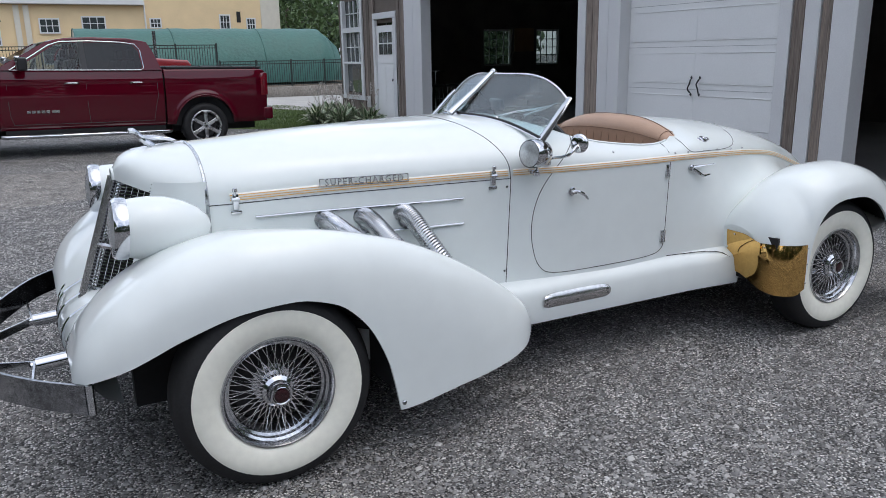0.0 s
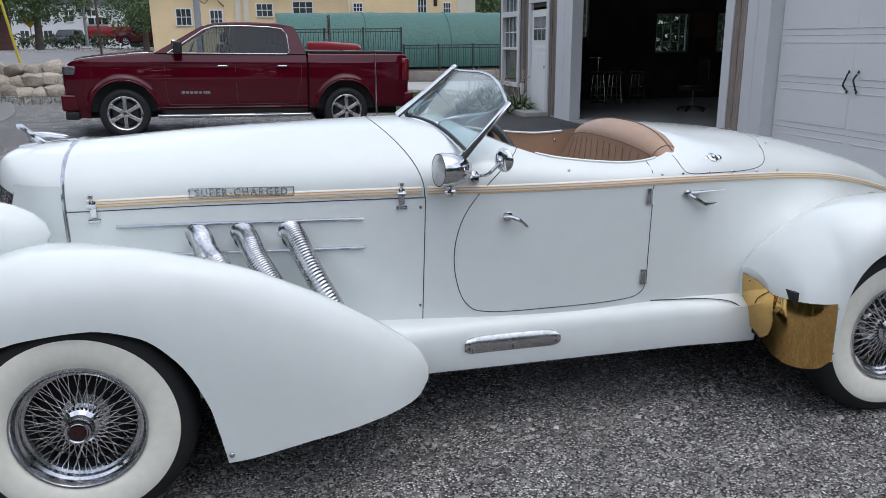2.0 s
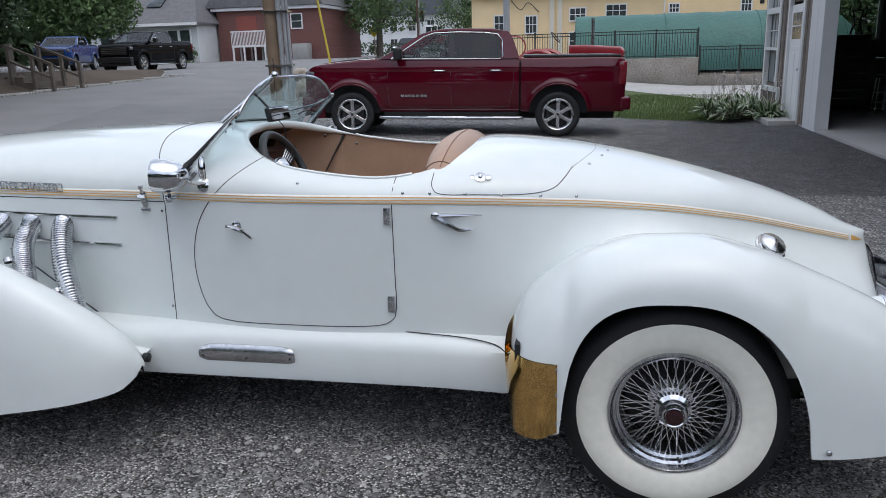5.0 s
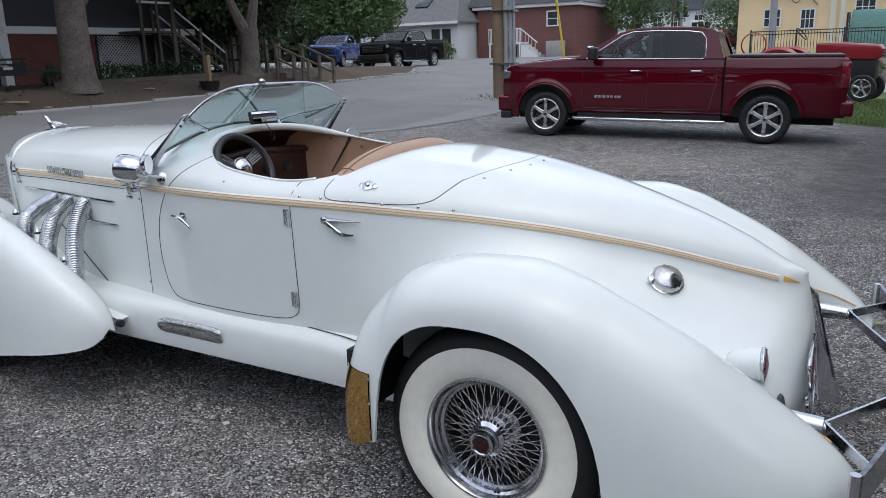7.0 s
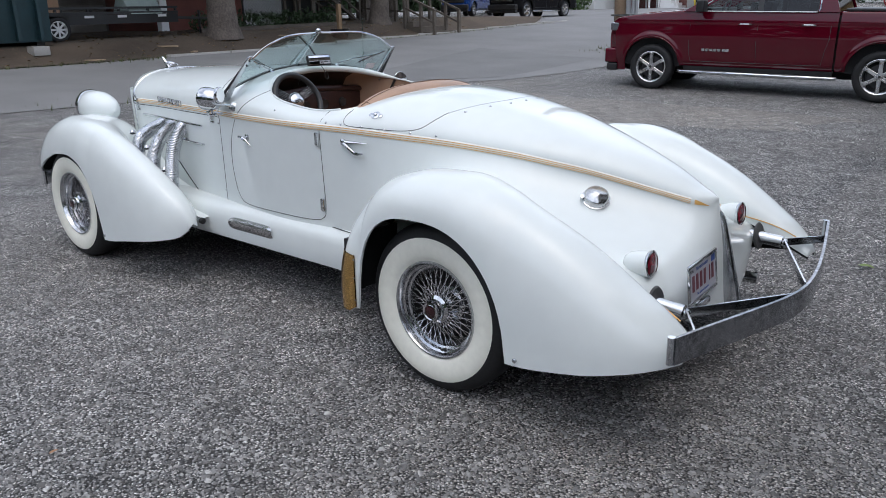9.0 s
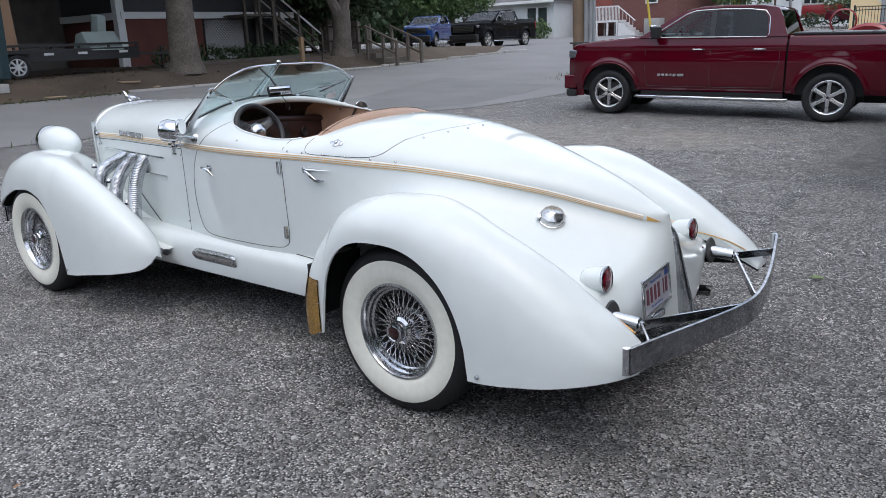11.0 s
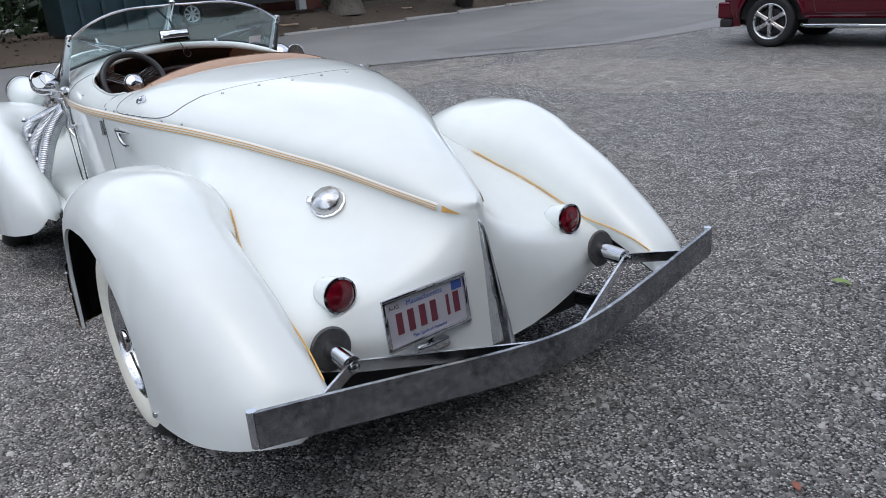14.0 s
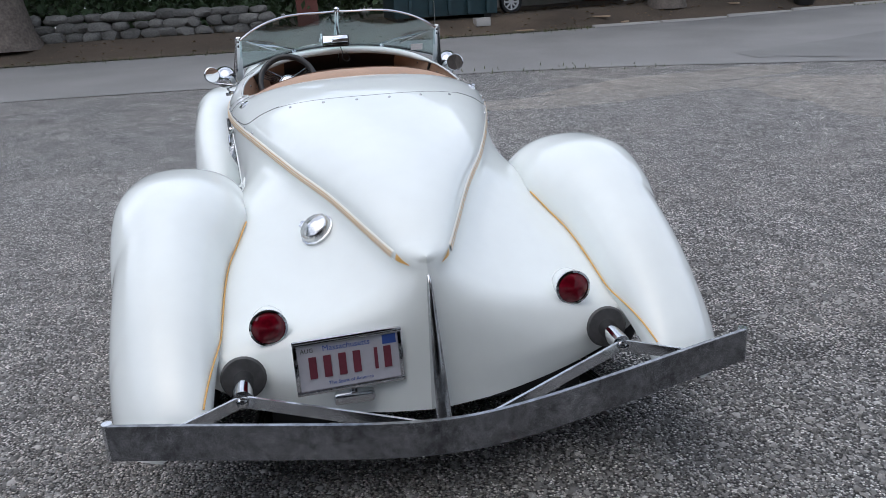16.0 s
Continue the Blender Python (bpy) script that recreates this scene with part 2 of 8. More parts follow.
    tone.inputs["To Min"].default_value, tone.inputs["To Max"].default_value = 1.0, forecourt
    l.new(both.outputs[0], tone.inputs["Value"])
    fresh = n.new("ShaderNodeVectorMath")
    fresh.operation = "SCALE"
    l.new(vm.outputs[0], fresh.inputs[0])
    l.new(tone.outputs["Result"], fresh.inputs["Scale"])
    l.new(fresh.outputs[0], gap_mix.inputs["A"])
    l.new(gap_mix.outputs["Result"], b.inputs["Base Color"])
    b.inputs["Roughness"].default_value = 0.7
    h = n.new("ShaderNodeMath")
    h.operation = "MULTIPLY_ADD"
    h.inputs[1].default_value = 0.6
    l.new(v2.outputs["Distance"], h.inputs[0])
    l.new(vo.outputs["Distance"], h.inputs[2])
    bp = n.new("ShaderNodeBump")
    bp.invert = True
    bp.inputs["Strength"].default_value, bp.inputs["Distance"].default_value = 1.0, bump
    l.new(h.outputs[0], bp.inputs["Height"])
    l.new(bp.outputs["Normal"], b.inputs["Normal"])
    return m


def glass(name, tint, gloss_least=0.05):
    """A thin clear pane: tinted see-through, with gloss that grows towards grazing."""
    m = bpy.data.materials.new(name)
    m.use_nodes = True
    n, l = m.node_tree.nodes, m.node_tree.links
    n.remove(n["Principled BSDF"])
    clear, gloss, mix = n.new("ShaderNodeBsdfTransparent"), n.new("ShaderNodeBsdfGlossy"), n.new("ShaderNodeMixShader")
    clear.inputs["Color"].default_value = (*tint, 1)
    gloss.inputs["Roughness"].default_value = 0.02
    weight, power, scale = n.new("ShaderNodeLayerWeight"), n.new("ShaderNodeMath"), n.new("ShaderNodeMath")
    power.operation, scale.operation = "POWER", "MULTIPLY_ADD"
    power.inputs[1].default_value = 4.0
    scale.inputs[1].default_value, scale.inputs[2].default_value = 0.55, gloss_least
    l.new(weight.outputs["Facing"], power.inputs[0])
    l.new(power.outputs[0], scale.inputs[0])
    l.new(scale.outputs[0], mix.inputs[0])
    l.new(clear.outputs[0], mix.inputs[1])
    l.new(gloss.outputs[0], mix.inputs[2])
    l.new(mix.outputs[0], n["Material Output"].inputs["Surface"])
    return m


def loose_stone(name):
    """Stones of many greys, each one a shade of its own."""
    m = mat(name, (0.3, 0.29, 0.28), 0.75, var=0.2, scale=40, fine=300, bump=0.002)
    n, l = m.node_tree.nodes, m.node_tree.links
    geo, ramp, mul = n.new("ShaderNodeNewGeometry"), n.new("ShaderNodeValToRGB"), n.new("ShaderNodeMix")
    e = ramp.color_ramp.elements
    e[0].color, e[1].color = (0.05, 0.049, 0.05, 1), (0.68, 0.665, 0.65, 1)
    for p, c in ((0.35, (0.13, 0.127, 0.126, 1)), (0.7, (0.25, 0.245, 0.24, 1)), (0.92, (0.38, 0.37, 0.36, 1))):
        e.new(p).color = c
    l.new(geo.outputs["Random Per Island"], ramp.inputs["Fac"])
    mul.data_type, mul.blend_type = "RGBA", "MIX"
    mul.inputs["Factor"].default_value = 0.25
    base = n["Principled BSDF"].inputs["Base Color"]
    l.new(base.links[0].from_socket, mul.inputs["B"])
    l.new(ramp.outputs["Color"], mul.inputs["A"])
    l.new(mul.outputs["Result"], base)
    return m


def glow(name, colour, strength):
    m = bpy.data.materials.new(name)
    m.use_nodes = True
    b = m.node_tree.nodes["Principled BSDF"]
    b.inputs["Emission Color"].default_value = (*colour, 1)
    b.inputs["Emission Strength"].default_value = strength
    return m


WHITE = mat("white_paint", (0.755, 0.795, 0.785), 0.5, coat=1.0, var=0.02, scale=2, fine=12, spread=0.05)
WHITE.node_tree.nodes["Principled BSDF"].inputs["Specular IOR Level"].default_value = 0.1
WHITE.node_tree.nodes["Principled BSDF"].inputs["Coat Roughness"].default_value = 0.05
SEAM = mat("seam", (0.05, 0.05, 0.05), 0.7)
# near-black for hidden parts, with the shade of recesses put into it
SHADOW = mat("shade_black", (0.015, 0.015, 0.016), 0.8)
CHROME = mat("chrome", (0.62, 0.63, 0.65), 0.08, 1.0, var=0.06, scale=14, spread=0.05)
SPOKE = mat("bright_spoke", (0.82, 0.82, 0.84), 0.22, 1.0, var=0.1, scale=30)
STEEL = mat("polished_steel", (0.55, 0.56, 0.58), 0.2, 1.0, var=0.25, scale=20, fine=140, spread=0.12)
BUMPER = mat("scratched_chrome", (0.27, 0.275, 0.29), 0.16, 1.0, var=0.5, scale=7, fine=45, spread=0.12)
PLATE = mat("brushed_steel", (0.60, 0.60, 0.60), 0.24, 1.0, var=0.12, scale=25, spread=0.08)
GOLD = mat("polished_brass", (0.70, 0.44, 0.15), 0.07, 1.0, var=0.1, scale=10, spread=0.08)
STRIPE = mat("gold_stripe", (0.72, 0.42, 0.12), 0.35, var=0.1)
CREAM = mat("cream_stripe", (0.80, 0.79, 0.73), 0.35, var=0.03)
RUBBER = mat("tyre_rubber", (0.013, 0.013, 0.014), 0.7, var=0.3, scale=12, fine=90, bump=0.0006)
WHITEWALL = mat("whitewall_rubber", (0.86, 0.85, 0.75), 0.5, var=0.05, scale=5, fine=30)
LEATHER = mat("tan_leather", (0.40, 0.258, 0.175), 0.45, var=0.14, scale=6, fine=180, bump=0.0008)
STITCH = mat("dark_piping", (0.17, 0.10, 0.065), 0.6)
COWLSHADE = mat("cowl_shade_brown", (0.05, 0.03, 0.022), 0.6, var=0.25, scale=6, fine=120)
DASH = mat("dark_dash", (0.035, 0.014, 0.012), 0.35, var=0.3, scale=8)
CARPET = mat("dark_carpet", (0.06, 0.04, 0.03), 0.95, fine=300, bump=0.002)
BLACK = mat("black_plastic", (0.02, 0.02, 0.021), 0.4, var=0.2)
BOOT = mat("grey_rubber", (0.07, 0.07, 0.072), 0.6, var=0.25, scale=20)
REDLENS = mat("red_lens", (0.16, 0.003, 0.012), 0.08, coat=1.0, var=0.3, scale=60)
BADGE = mat("hub_badge", (0.022, 0.001, 0.003), 0.15, coat=0.5, var=0.3, scale=60)
CLEARLENS = mat("lamp_glass", (0.55, 0.57, 0.58), 0.08, 0.6, var=0.2, scale=60, fine=200, bump=0.001)
GLASS = glass("windscreen_glass", (0.82, 0.90, 0.905), 0.11)
MIRROR = mat("mirror_glass", (0.85, 0.86, 0.88), 0.02, 1.0, var=0.01, spread=0.01)

# ---- the white speedster ----
CAR = thing("speedster", (0, 0, 0), "white boat-tail roadster with whitewall wire wheels parked on gravel", "car")

belt_w = curve([(-0.39, 0.04), (-0.36, 0.15), (-0.3, 0.245), (-0.2, 0.33), (-0.08, 0.385), (0, 0.405), (0.36, 0.447), (0.76, 0.512), (1.16, 0.562), (1.575, 0.62),
                (1.9, 0.635), (2.17, 0.625), (2.365, 0.606), (2.6, 0.565), (2.9, 0.49), (3.3, 0.36), (3.6, 0.225), (3.85, 0.125), (3.95, 0.085)])
belt_z = curve([(-0.4, 0.98), (0, 1.0), (1.25, 1.015), (2.2, 1.012), (2.83, 0.985), (3.2, 0.946), (3.46, 0.896), (3.8, 0.808), (3.95, 0.768)])
top_z = curve([(-0.39, 1.12), (-0.36, 1.165), (-0.3, 1.192), (-0.2, 1.203), (-0.07, 1.208), (0.36, 1.235), (0.94, 1.255), (1.25, 1.262), (1.5, 1.255), (1.8, 1.20),
               (2.15, 1.155), (2.35, 1.166), (2.5, 1.185), (2.81, 1.163), (3.0, 1.133), (3.51, 1.01), (3.8, 0.905), (3.95, 0.825)])
low_z = curve([(-0.4, 0.46), (0.9, 0.47), (2.6, 0.47), (3.0, 0.43), (3.6, 0.42), (3.95, 0.435)])
tuck = curve([(-0.4, -0.02), (1.2, -0.01), (2.2, -0.02), (2.6, 0.02), (3.1, 0.08), (3.95, 0.10)])
shelf = curve([(2.4, 0.40), (2.65, 0.46), (2.9, 0.60), (3.1, 0.69), (3.3, 0.715), (3.6, 0.64), (3.77, 0.58), (3.89, 0.535), (3.95, 0.51)])
spread_w = curve([(2.45, 0.0), (2.7, 0.035), (2.9, 0.11), (3.1, 0.20), (3.3, 0.29), (3.6, 0.455), (3.77, 0.525), (3.89, 0.56), (3.95, 0.57)])
open_half = 0.545
OPEN0, OPEN1 = 1.445, 2.44
TAIL = 3.95


def opening(x):
    """Half the width of the cockpit's opening."""
    if not OPEN0 < x < OPEN1:
        return 0.0
    mid, half = (OPEN0 + OPEN1) / 2, (OPEN1 - OPEN0) / 2
    u = abs(x - mid) / half
    p = 2.6 if x < mid else 3.4
    return (open_half + 0.01 * smoothstep(1.5, 2.2, x)) * (1 - u ** p) ** (1 / p)


def top_y(x, z):
    t = min(max((z - belt_z(x)) / max(top_z(x) - belt_z(x), 1e-4), 0), 1)
    return belt_w(x) * (1 - t ** 2.4) ** (1 / 2.4)


def body_y(x, z):
    """Half the body's width at a height."""
    if z >= belt_z(x):
        return top_y(x, z)
    t = min((belt_z(x) - z) / (belt_z(x) - low_z(x)), 1.0)
    u = min(max((belt_z(x) - z) / (belt_z(x) - shelf(x)), 0.0), 1.0)
    flare = smoothstep(3.05, 3.45, x)
    curl = 1 - 0.13 * smoothstep(3.3, 3.7, x) * min(max((low_z(x) + 0.10 - z) / 0.10, 0.0), 1.0) ** 2
    return curl * (belt_w(x) + tuck(x) * t + spread_w(x) * ((1 - flare) * (0.3 * u + 0.7 * u * u * (3 - 2 * u)) + flare * u ** 2.1))


def top_at(x, y):
    t = min(abs(y) / belt_w(x), 1.0)
    return belt_z(x) + (top_z(x) - belt_z(x)) * (1 - t ** 2.4) ** (1 / 2.4)


def half_section(x, lows=28, highs=22):
    pts = []
    zb, zl, zt, w = belt_z(x), low_z(x), top_z(x), belt_w(x)
    for i in range(lows):
        z = zl + (zb - zl) * i / (lows - 1)
        pts.append((x, body_y(x, z), z))
    yo = opening(x)
    amax = math.acos(min((yo / w), 1.0) ** 1.2)
    for i in range(1, highs + 1):
        a = amax * i / highs
        pts.append((x, w * math.cos(a) ** (1 / 1.2), zb + (zt - zb) * math.sin(a) ** (1 / 1.2)))
    return pts


def stations(a, b, n):
    return [a + (b - a) * i / n for i in range(n + 1)]


def bodyshell(x0, x1, n, tail=False):
    if x0 < OPEN0 < x1:
        mid, half = (OPEN0 + OPEN1) / 2, (OPEN1 - OPEN0) / 2
        xs = stations(x0, OPEN0, 6) + [mid - half * math.cos(math.pi * k / 60) for k in range(1, 60)] + stations(OPEN1, x1, n)
    else:
        xs = stations(x0, x1, n)
    rows = [half_section(x) for x in xs]
    if tail:
        last = rows[-1]
        for k in range(1, 11):
            s = k / 10
            rows.append([(TAIL + (0.075 + 0.2 * max(0.80 - z, 0)) * s ** 0.9, y * (1 - s) ** 0.62, z - 0.10 * s ** 0.8 * smoothstep(0.64, 0.43, z) - 0.03 * s * smoothstep(0.7, 0.83, z))
                         for x, y, z in last])
    me = grid([[(x, -y, z) for x, y, z in r] for r in rows])
    return joined(me, mirrored(me))


hood_seam = 1.248
part("hood", bodyshell(-0.085, hood_seam, 40), WHITE, CAR)
BODY = part("body", bodyshell(hood_seam, TAIL, 50, tail=True), WHITE, CAR)


def ribbon(path, wide, lift=0.002, sides=(-1, 1)):
    """A band lying on the body along (x, z) pairs."""
    out = []
    for s in sides:
        rows = []
        for x, z in path:
            w = wide * (1 - 0.25 * smoothstep(2.6, 3.9, x))
            rows.append([(x, s * (body_y(x, z + d) + lift), z + d) for d in (-w / 2, 0, w / 2)])
        out.append(grid(rows, flip=s > 0))
    return joined(*out)


def on_side(x, z, s=-1, lift=0.0):
    return Vector((x, s * (body_y(x, z) + lift), z))


run = [(x, belt_z(x) + 0.014) for x in stations(0.0, 1.235, 40)]
run2 = [(x, belt_z(x) + 0.014) for x in stations(1.26, 3.94, 90)]
def bead(path, wide, high, s):
    """A half-round moulding along the belt."""
    rows = []
    for x, z in path:
        w = wide * (1 - 0.25 * smoothstep(2.6, 3.9, x))
        rows.append([(x, s * (body_y(x, z + w * math.sin(a) / 2) + high * math.cos(a) - 0.001), z + w * math.sin(a) / 2) for a in (-1.57, -1.1, -0.6, 0, 0.6, 1.1, 1.57)])
    return grid(rows, flip=s > 0)


for piece in (run, run2):
    for s in (-1, 1):
        part("belt_bead", bead(piece, 0.036, 0.0055, s), CREAM, CAR, "cream belt moulding")
        for d, up_ in ((-0.010, 0.0053), (0.0, 0.0062), (0.010, 0.0053)):
            part("gold_line", ribbon([(x, z + d * (1 - 0.3 * smoothstep(2.6, 3.9, x))) for x, z in piece], 0.0032, up_, (s,)), STRIPE, CAR)
for s in (-1, 1):
    rws, z0 = [], belt_z(3.94) + 0.014
    for i in range(8):
        u = i / 7
        q, hw = 0.62 * u, 0.0105 * (1 - u) + 0.001
        row = []
        for d in (-hw, 0, hw):
            z = z0 - 0.018 * u + d
            row.append((3.94 + 0.01 * min(u * 3, 1) + (0.075 + 0.2 * max(0.80 - z, 0)) * q ** 0.9, s * (body_y(TAIL, z) * (1 - q) ** 0.62 + 0.003), z))
        rws.append(row)
    part("stripe_tip", grid(rws, flip=s > 0), STRIPE, CAR)


def seam(points, r=0.002, name="seam", material=None, parent=None):
    return part(name, tube(points, r, 6), material or SEAM, parent or CAR)


# hood side seam under the stripe and the joint at the cowl
for s in (-1, 1):
    seam([on_side(x, belt_z(x) - 0.012, s) for x in stations(-0.08, hood_seam, 30)], 0.0022)
for x, r in ((hood_seam, 0.003), (-0.085, 0.008)):
    loop = [(x, -y, z) for _, y, z in half_section(x)]
    loop += [(x, y, z) for _, y, z in reversed(half_section(x))][1:]
    if r < 0.005:
        loop = [(px + 0.035 * (z - 0.9) * (z < 1.01) - 0.13 * max(0, (z - 1.02) / 0.24) ** 2, y, z + 0.0005) for px, y, z in loop]
        loop = [(px, math.copysign(min(body_y(px, z), abs(y) + 0.02), y) if z < belt_z(px) else y, z if z < belt_z(px) else top_at(px, y)) for px, y, z in loop]
    seam(loop, 0.002 if r < 0.005 else r, "hood_seam" if r < 0.005 else "shell_trim", SEAM if r < 0.005 else STEEL)

# doors: the outline of each, as a fine gap
for s in (-1, 1):
    seam([on_side(p.x, p.z, s, 0.002) for p in spline([(0.395, 0, 0.76), (0.493, 0, 0.703), (0.689, 0, 0.588), (0.867, 0, 0.481)], 5)], 0.003, "fender_piping")
    door = [(2.2, 1.115), (2.198, 0.95), (2.197, 0.75), (2.195, 0.60), (2.17, 0.545), (2.08, 0.523), (1.8, 0.518), (1.50, 0.52), (1.41, 0.56), (1.37, 0.66), (1.362, 0.78),
            (1.39, 0.9), (1.45, 1.0), (1.54, 1.09), (1.65, 1.17)]
    pts = spline([(x, 0, z) for x, z in door], 6)
    line = []
    for p in pts:
        z = min(p.z, top_z(p.x) - 0.004)
        y = max(body_y(p.x, z), opening(p.x))
        line.append((p.x, s * y, top_at(p.x, y) if z > belt_z(p.x) else z))
    seam(line, 0.0019, "door_gap")
    back = [(2.34, 1.11), (2.345, 1.07), (2.38, 1.045), (2.5, 1.04), (2.68, 1.036), (2.78, 1.05), (2.83, 1.09), (2.85, 1.115)]
    line = []
    for p in spline([(x, 0, z) for x, z in back], 6):
        z = min(p.z, top_z(p.x) - 0.003)
        line.append((p.x, s * max(body_y(p.x, z), opening(p.x)), z))
    seam(line, 0.0017, "deck_lid_gap")
arc = [Vector((2.85 + 0.09 * (1 - (y / 0.388) ** 2), y, 0)) for y in stations(-0.388, 0.388, 26)]
seam([(p.x, p.y, top_at(p.x, p.y)) for p in arc], 0.0009, "deck_lid_gap")


def disc(place, normal, r, h, dome=0.0, n=20):
    """A turned button standing on a surface."""
    prof = [(0, h + dome), (r * 0.5, h + dome * 0.8), (r * 0.85, h + dome * 0.3), (r, h), (r, -0.004)]
    m = Matrix.Translation(place) @ Vector(normal).to_track_quat("Y", "Z").to_matrix().to_4x4()
    return moved(lathe(prof, n), m)


def side_normal(x, z, s):
    e = 0.01
    a = on_side(x + e, z, s) - on_side(x - e, z, s)
    b = on_side(x, z + e, s) - on_side(x, z - e, s)
    nn = a.cross(b).normalized()
    return nn if nn.y * s > 0 else -nn


for s in (-1, 1):
    for x in (2.24, 2.34, 2.47, 2.6, 2.74, 2.87):
        z = belt_z(x) + 0.038
        part("snap", disc(on_side(x, z, s), side_normal(x, z, s), 0.006, 0.003, 0.003, 10), STEEL, CAR)
    part("snap", disc(on_side(1.83, 1.085, s), side_normal(1.83, 1.085, s), 0.006, 0.003, 0.003, 10), STEEL, CAR)
    for x, z in ((1.225, 0.56), (1.232, 0.965)):
        part("screw", disc(on_side(x, z, s), side_normal(x, z, s), 0.006, 0.002, 0.001, 10), STEEL, CAR)
for y in stations(-0.33, 0.33, 5):
    x = 2.9 + 0.09 * (1 - (y / 0.36) ** 2)
    part("snap", disc((x, y, top_at(x, y)), (0.1, y * 0.3, 1), 0.006, 0.003, 0.003, 10), STEEL, CAR)

# ---- nose and grille ----
rows = []
for k in range(13):
    u = k / 12
    x = -0.085 - 0.315 * math.sin(u * math.pi / 2)
    sec = []
    for i in range(25):
        a = math.pi * i / 24
        w = max(belt_w(x), 0.004) if k < 12 else 0.03
        base = 1.0 + 0.075 * smoothstep(0.0, 0.8, u)
        zt = top_z(x)
        c, sn = math.cos(a), math.sin(a)
        sec.append((x, -w * math.copysign(abs(c) ** 0.83, c), base + (zt - base) * sn ** 0.83))
    rows.append(sec)
me = grid(rows)
part("grille_shell_top", me, WHITE, CAR)


def grille_edge(z):
    """Where the shell's side stops and the grille begins."""
    t = (1.08 - z) / 0.62
    return Vector((-0.27 - 0.20 * t, -(0.27 - 0.09 * t), z))


def grille_mid(z):
    t = (1.08 - z) / 0.62
    return Vector((-0.385 - 0.215 * t, 0, z))


zs = [1.085 - 0.64 * i / 20 for i in range(21)]
side = []
for z in zs:
    a, e = Vector((-0.085, -body_y(-0.085, min(z, 0.99)), z)), grille_edge(z)
    side.append([a.lerp(e, t) - Vector((0, 0.03 * math.sin(math.pi * t), 0)) for t in stations(0, 1, 8)])
me = grid(side)
part("grille_shell_side", me, WHITE, CAR)
part("grille_shell_side", mirrored(me), WHITE, CAR)
back = [[grille_edge(z) + Vector((0.02, 0.0, 0)), grille_mid(z) + Vector((0.03, 0, 0))] for z in zs]
me = grid(back)
GRILLE = part("grille_backing", joined(me, mirrored(me)), SHADOW, CAR)
for k in range(46):
    z = 1.075 - 0.61 * k / 45
    a, b = grille_edge(z), grille_mid(z)
    me = tube([a, b], 0.0032, 5)
    part("grille_bar", joined(me, mirrored(me)), STEEL, GRILLE)
for f in (0.12, 0.28, 0.44, 0.6, 0.76, 0.9):
    me = tube([grille_edge(z).lerp(grille_mid(z), f) + Vector((-0.003, 0, 0)) for z in zs], 0.0022, 5)
    part("grille_upright", joined(me, mirrored(me)), STEEL, GRILLE)
for z in (0.80, 0.53):
    me = tube([grille_edge(z), grille_mid(z) - Vector((0.006, 0, 0))], 0.012, 6)
    part("grille_crossbar", joined(me, mirrored(me)), PLATE, GRILLE)
part("grille_spine", tube([grille_mid(z) + Vector((-0.008, 0, 0)) for z in zs], 0.021, 6), PLATE, CAR)
# hood ornament: a low winged figure reduced to a swept bar
part("hood_ornament", joined(tube(spline([(-0.215, 0, 1.200), (-0.245, 0, 1.222), (-0.268, 0, 1.250), (-0.292, 0, 1.272), (-0.312, 0, 1.270)], 4), [0.014] * 4 + [0.012] * 4 + [0.010] * 4 + [0.011] * 4 + [0.005], 8),
                             *[tube(spline([(-0.262, q * 0.006, 1.244), (-0.20, q * 0.026, 1.236), (-0.125, q * 0.024, 1.224)], 5), [0.006] * 3 + [0.008] * 4 + [0.006] * 3 + [0.002], 8) for q in (-1, 1)],
                             tube([(-0.31, 0, 1.191), (-0.22, 0, 1.204), (-0.09, 0, 1.212)], 0.006, 8)), CHROME, CAR)

# ---- fenders ----
def fender(c, x0, x1, n, m=12):
    """A swept pontoon: outer skirt, crown and inner slope."""
    rows = []
    for x in stations(x0, x1, n):
        yo, yc, yi, zc, zl, zi = (c[k](x) for k in ("yo", "yc", "yi", "zc", "zl", "zi"))
        zl = min(zl, zc - 0.01)
        zs_ = max(zl, zc - 0.36)
        sec = [(x, -yo, zl + (zs_ - zl) * k / 4) for k in range(4)]
        for k in range(m + 1):
            a = math.pi / 2 * k / m
            sec.append((x, -(yc + (yo - yc) * math.cos(a) ** 0.86), zs_ + (zc - zs_) * math.sin(a) ** 0.86))
        for k in range(1, m + 1):
            a = math.pi / 2 * k / m
            sec.append((x, -(yc - (yc - yi) * math.sin(a) ** 0.9), zi + (zc - zi) * math.cos(a) ** 0.9))
        rows.append(sec)
    return rows


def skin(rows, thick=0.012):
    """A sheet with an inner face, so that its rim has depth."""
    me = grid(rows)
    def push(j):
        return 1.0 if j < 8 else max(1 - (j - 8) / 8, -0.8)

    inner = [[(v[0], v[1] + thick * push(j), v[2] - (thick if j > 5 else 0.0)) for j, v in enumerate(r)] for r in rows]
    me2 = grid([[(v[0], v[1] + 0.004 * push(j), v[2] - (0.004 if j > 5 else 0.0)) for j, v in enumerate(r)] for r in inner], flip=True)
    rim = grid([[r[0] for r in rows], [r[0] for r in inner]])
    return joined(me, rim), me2


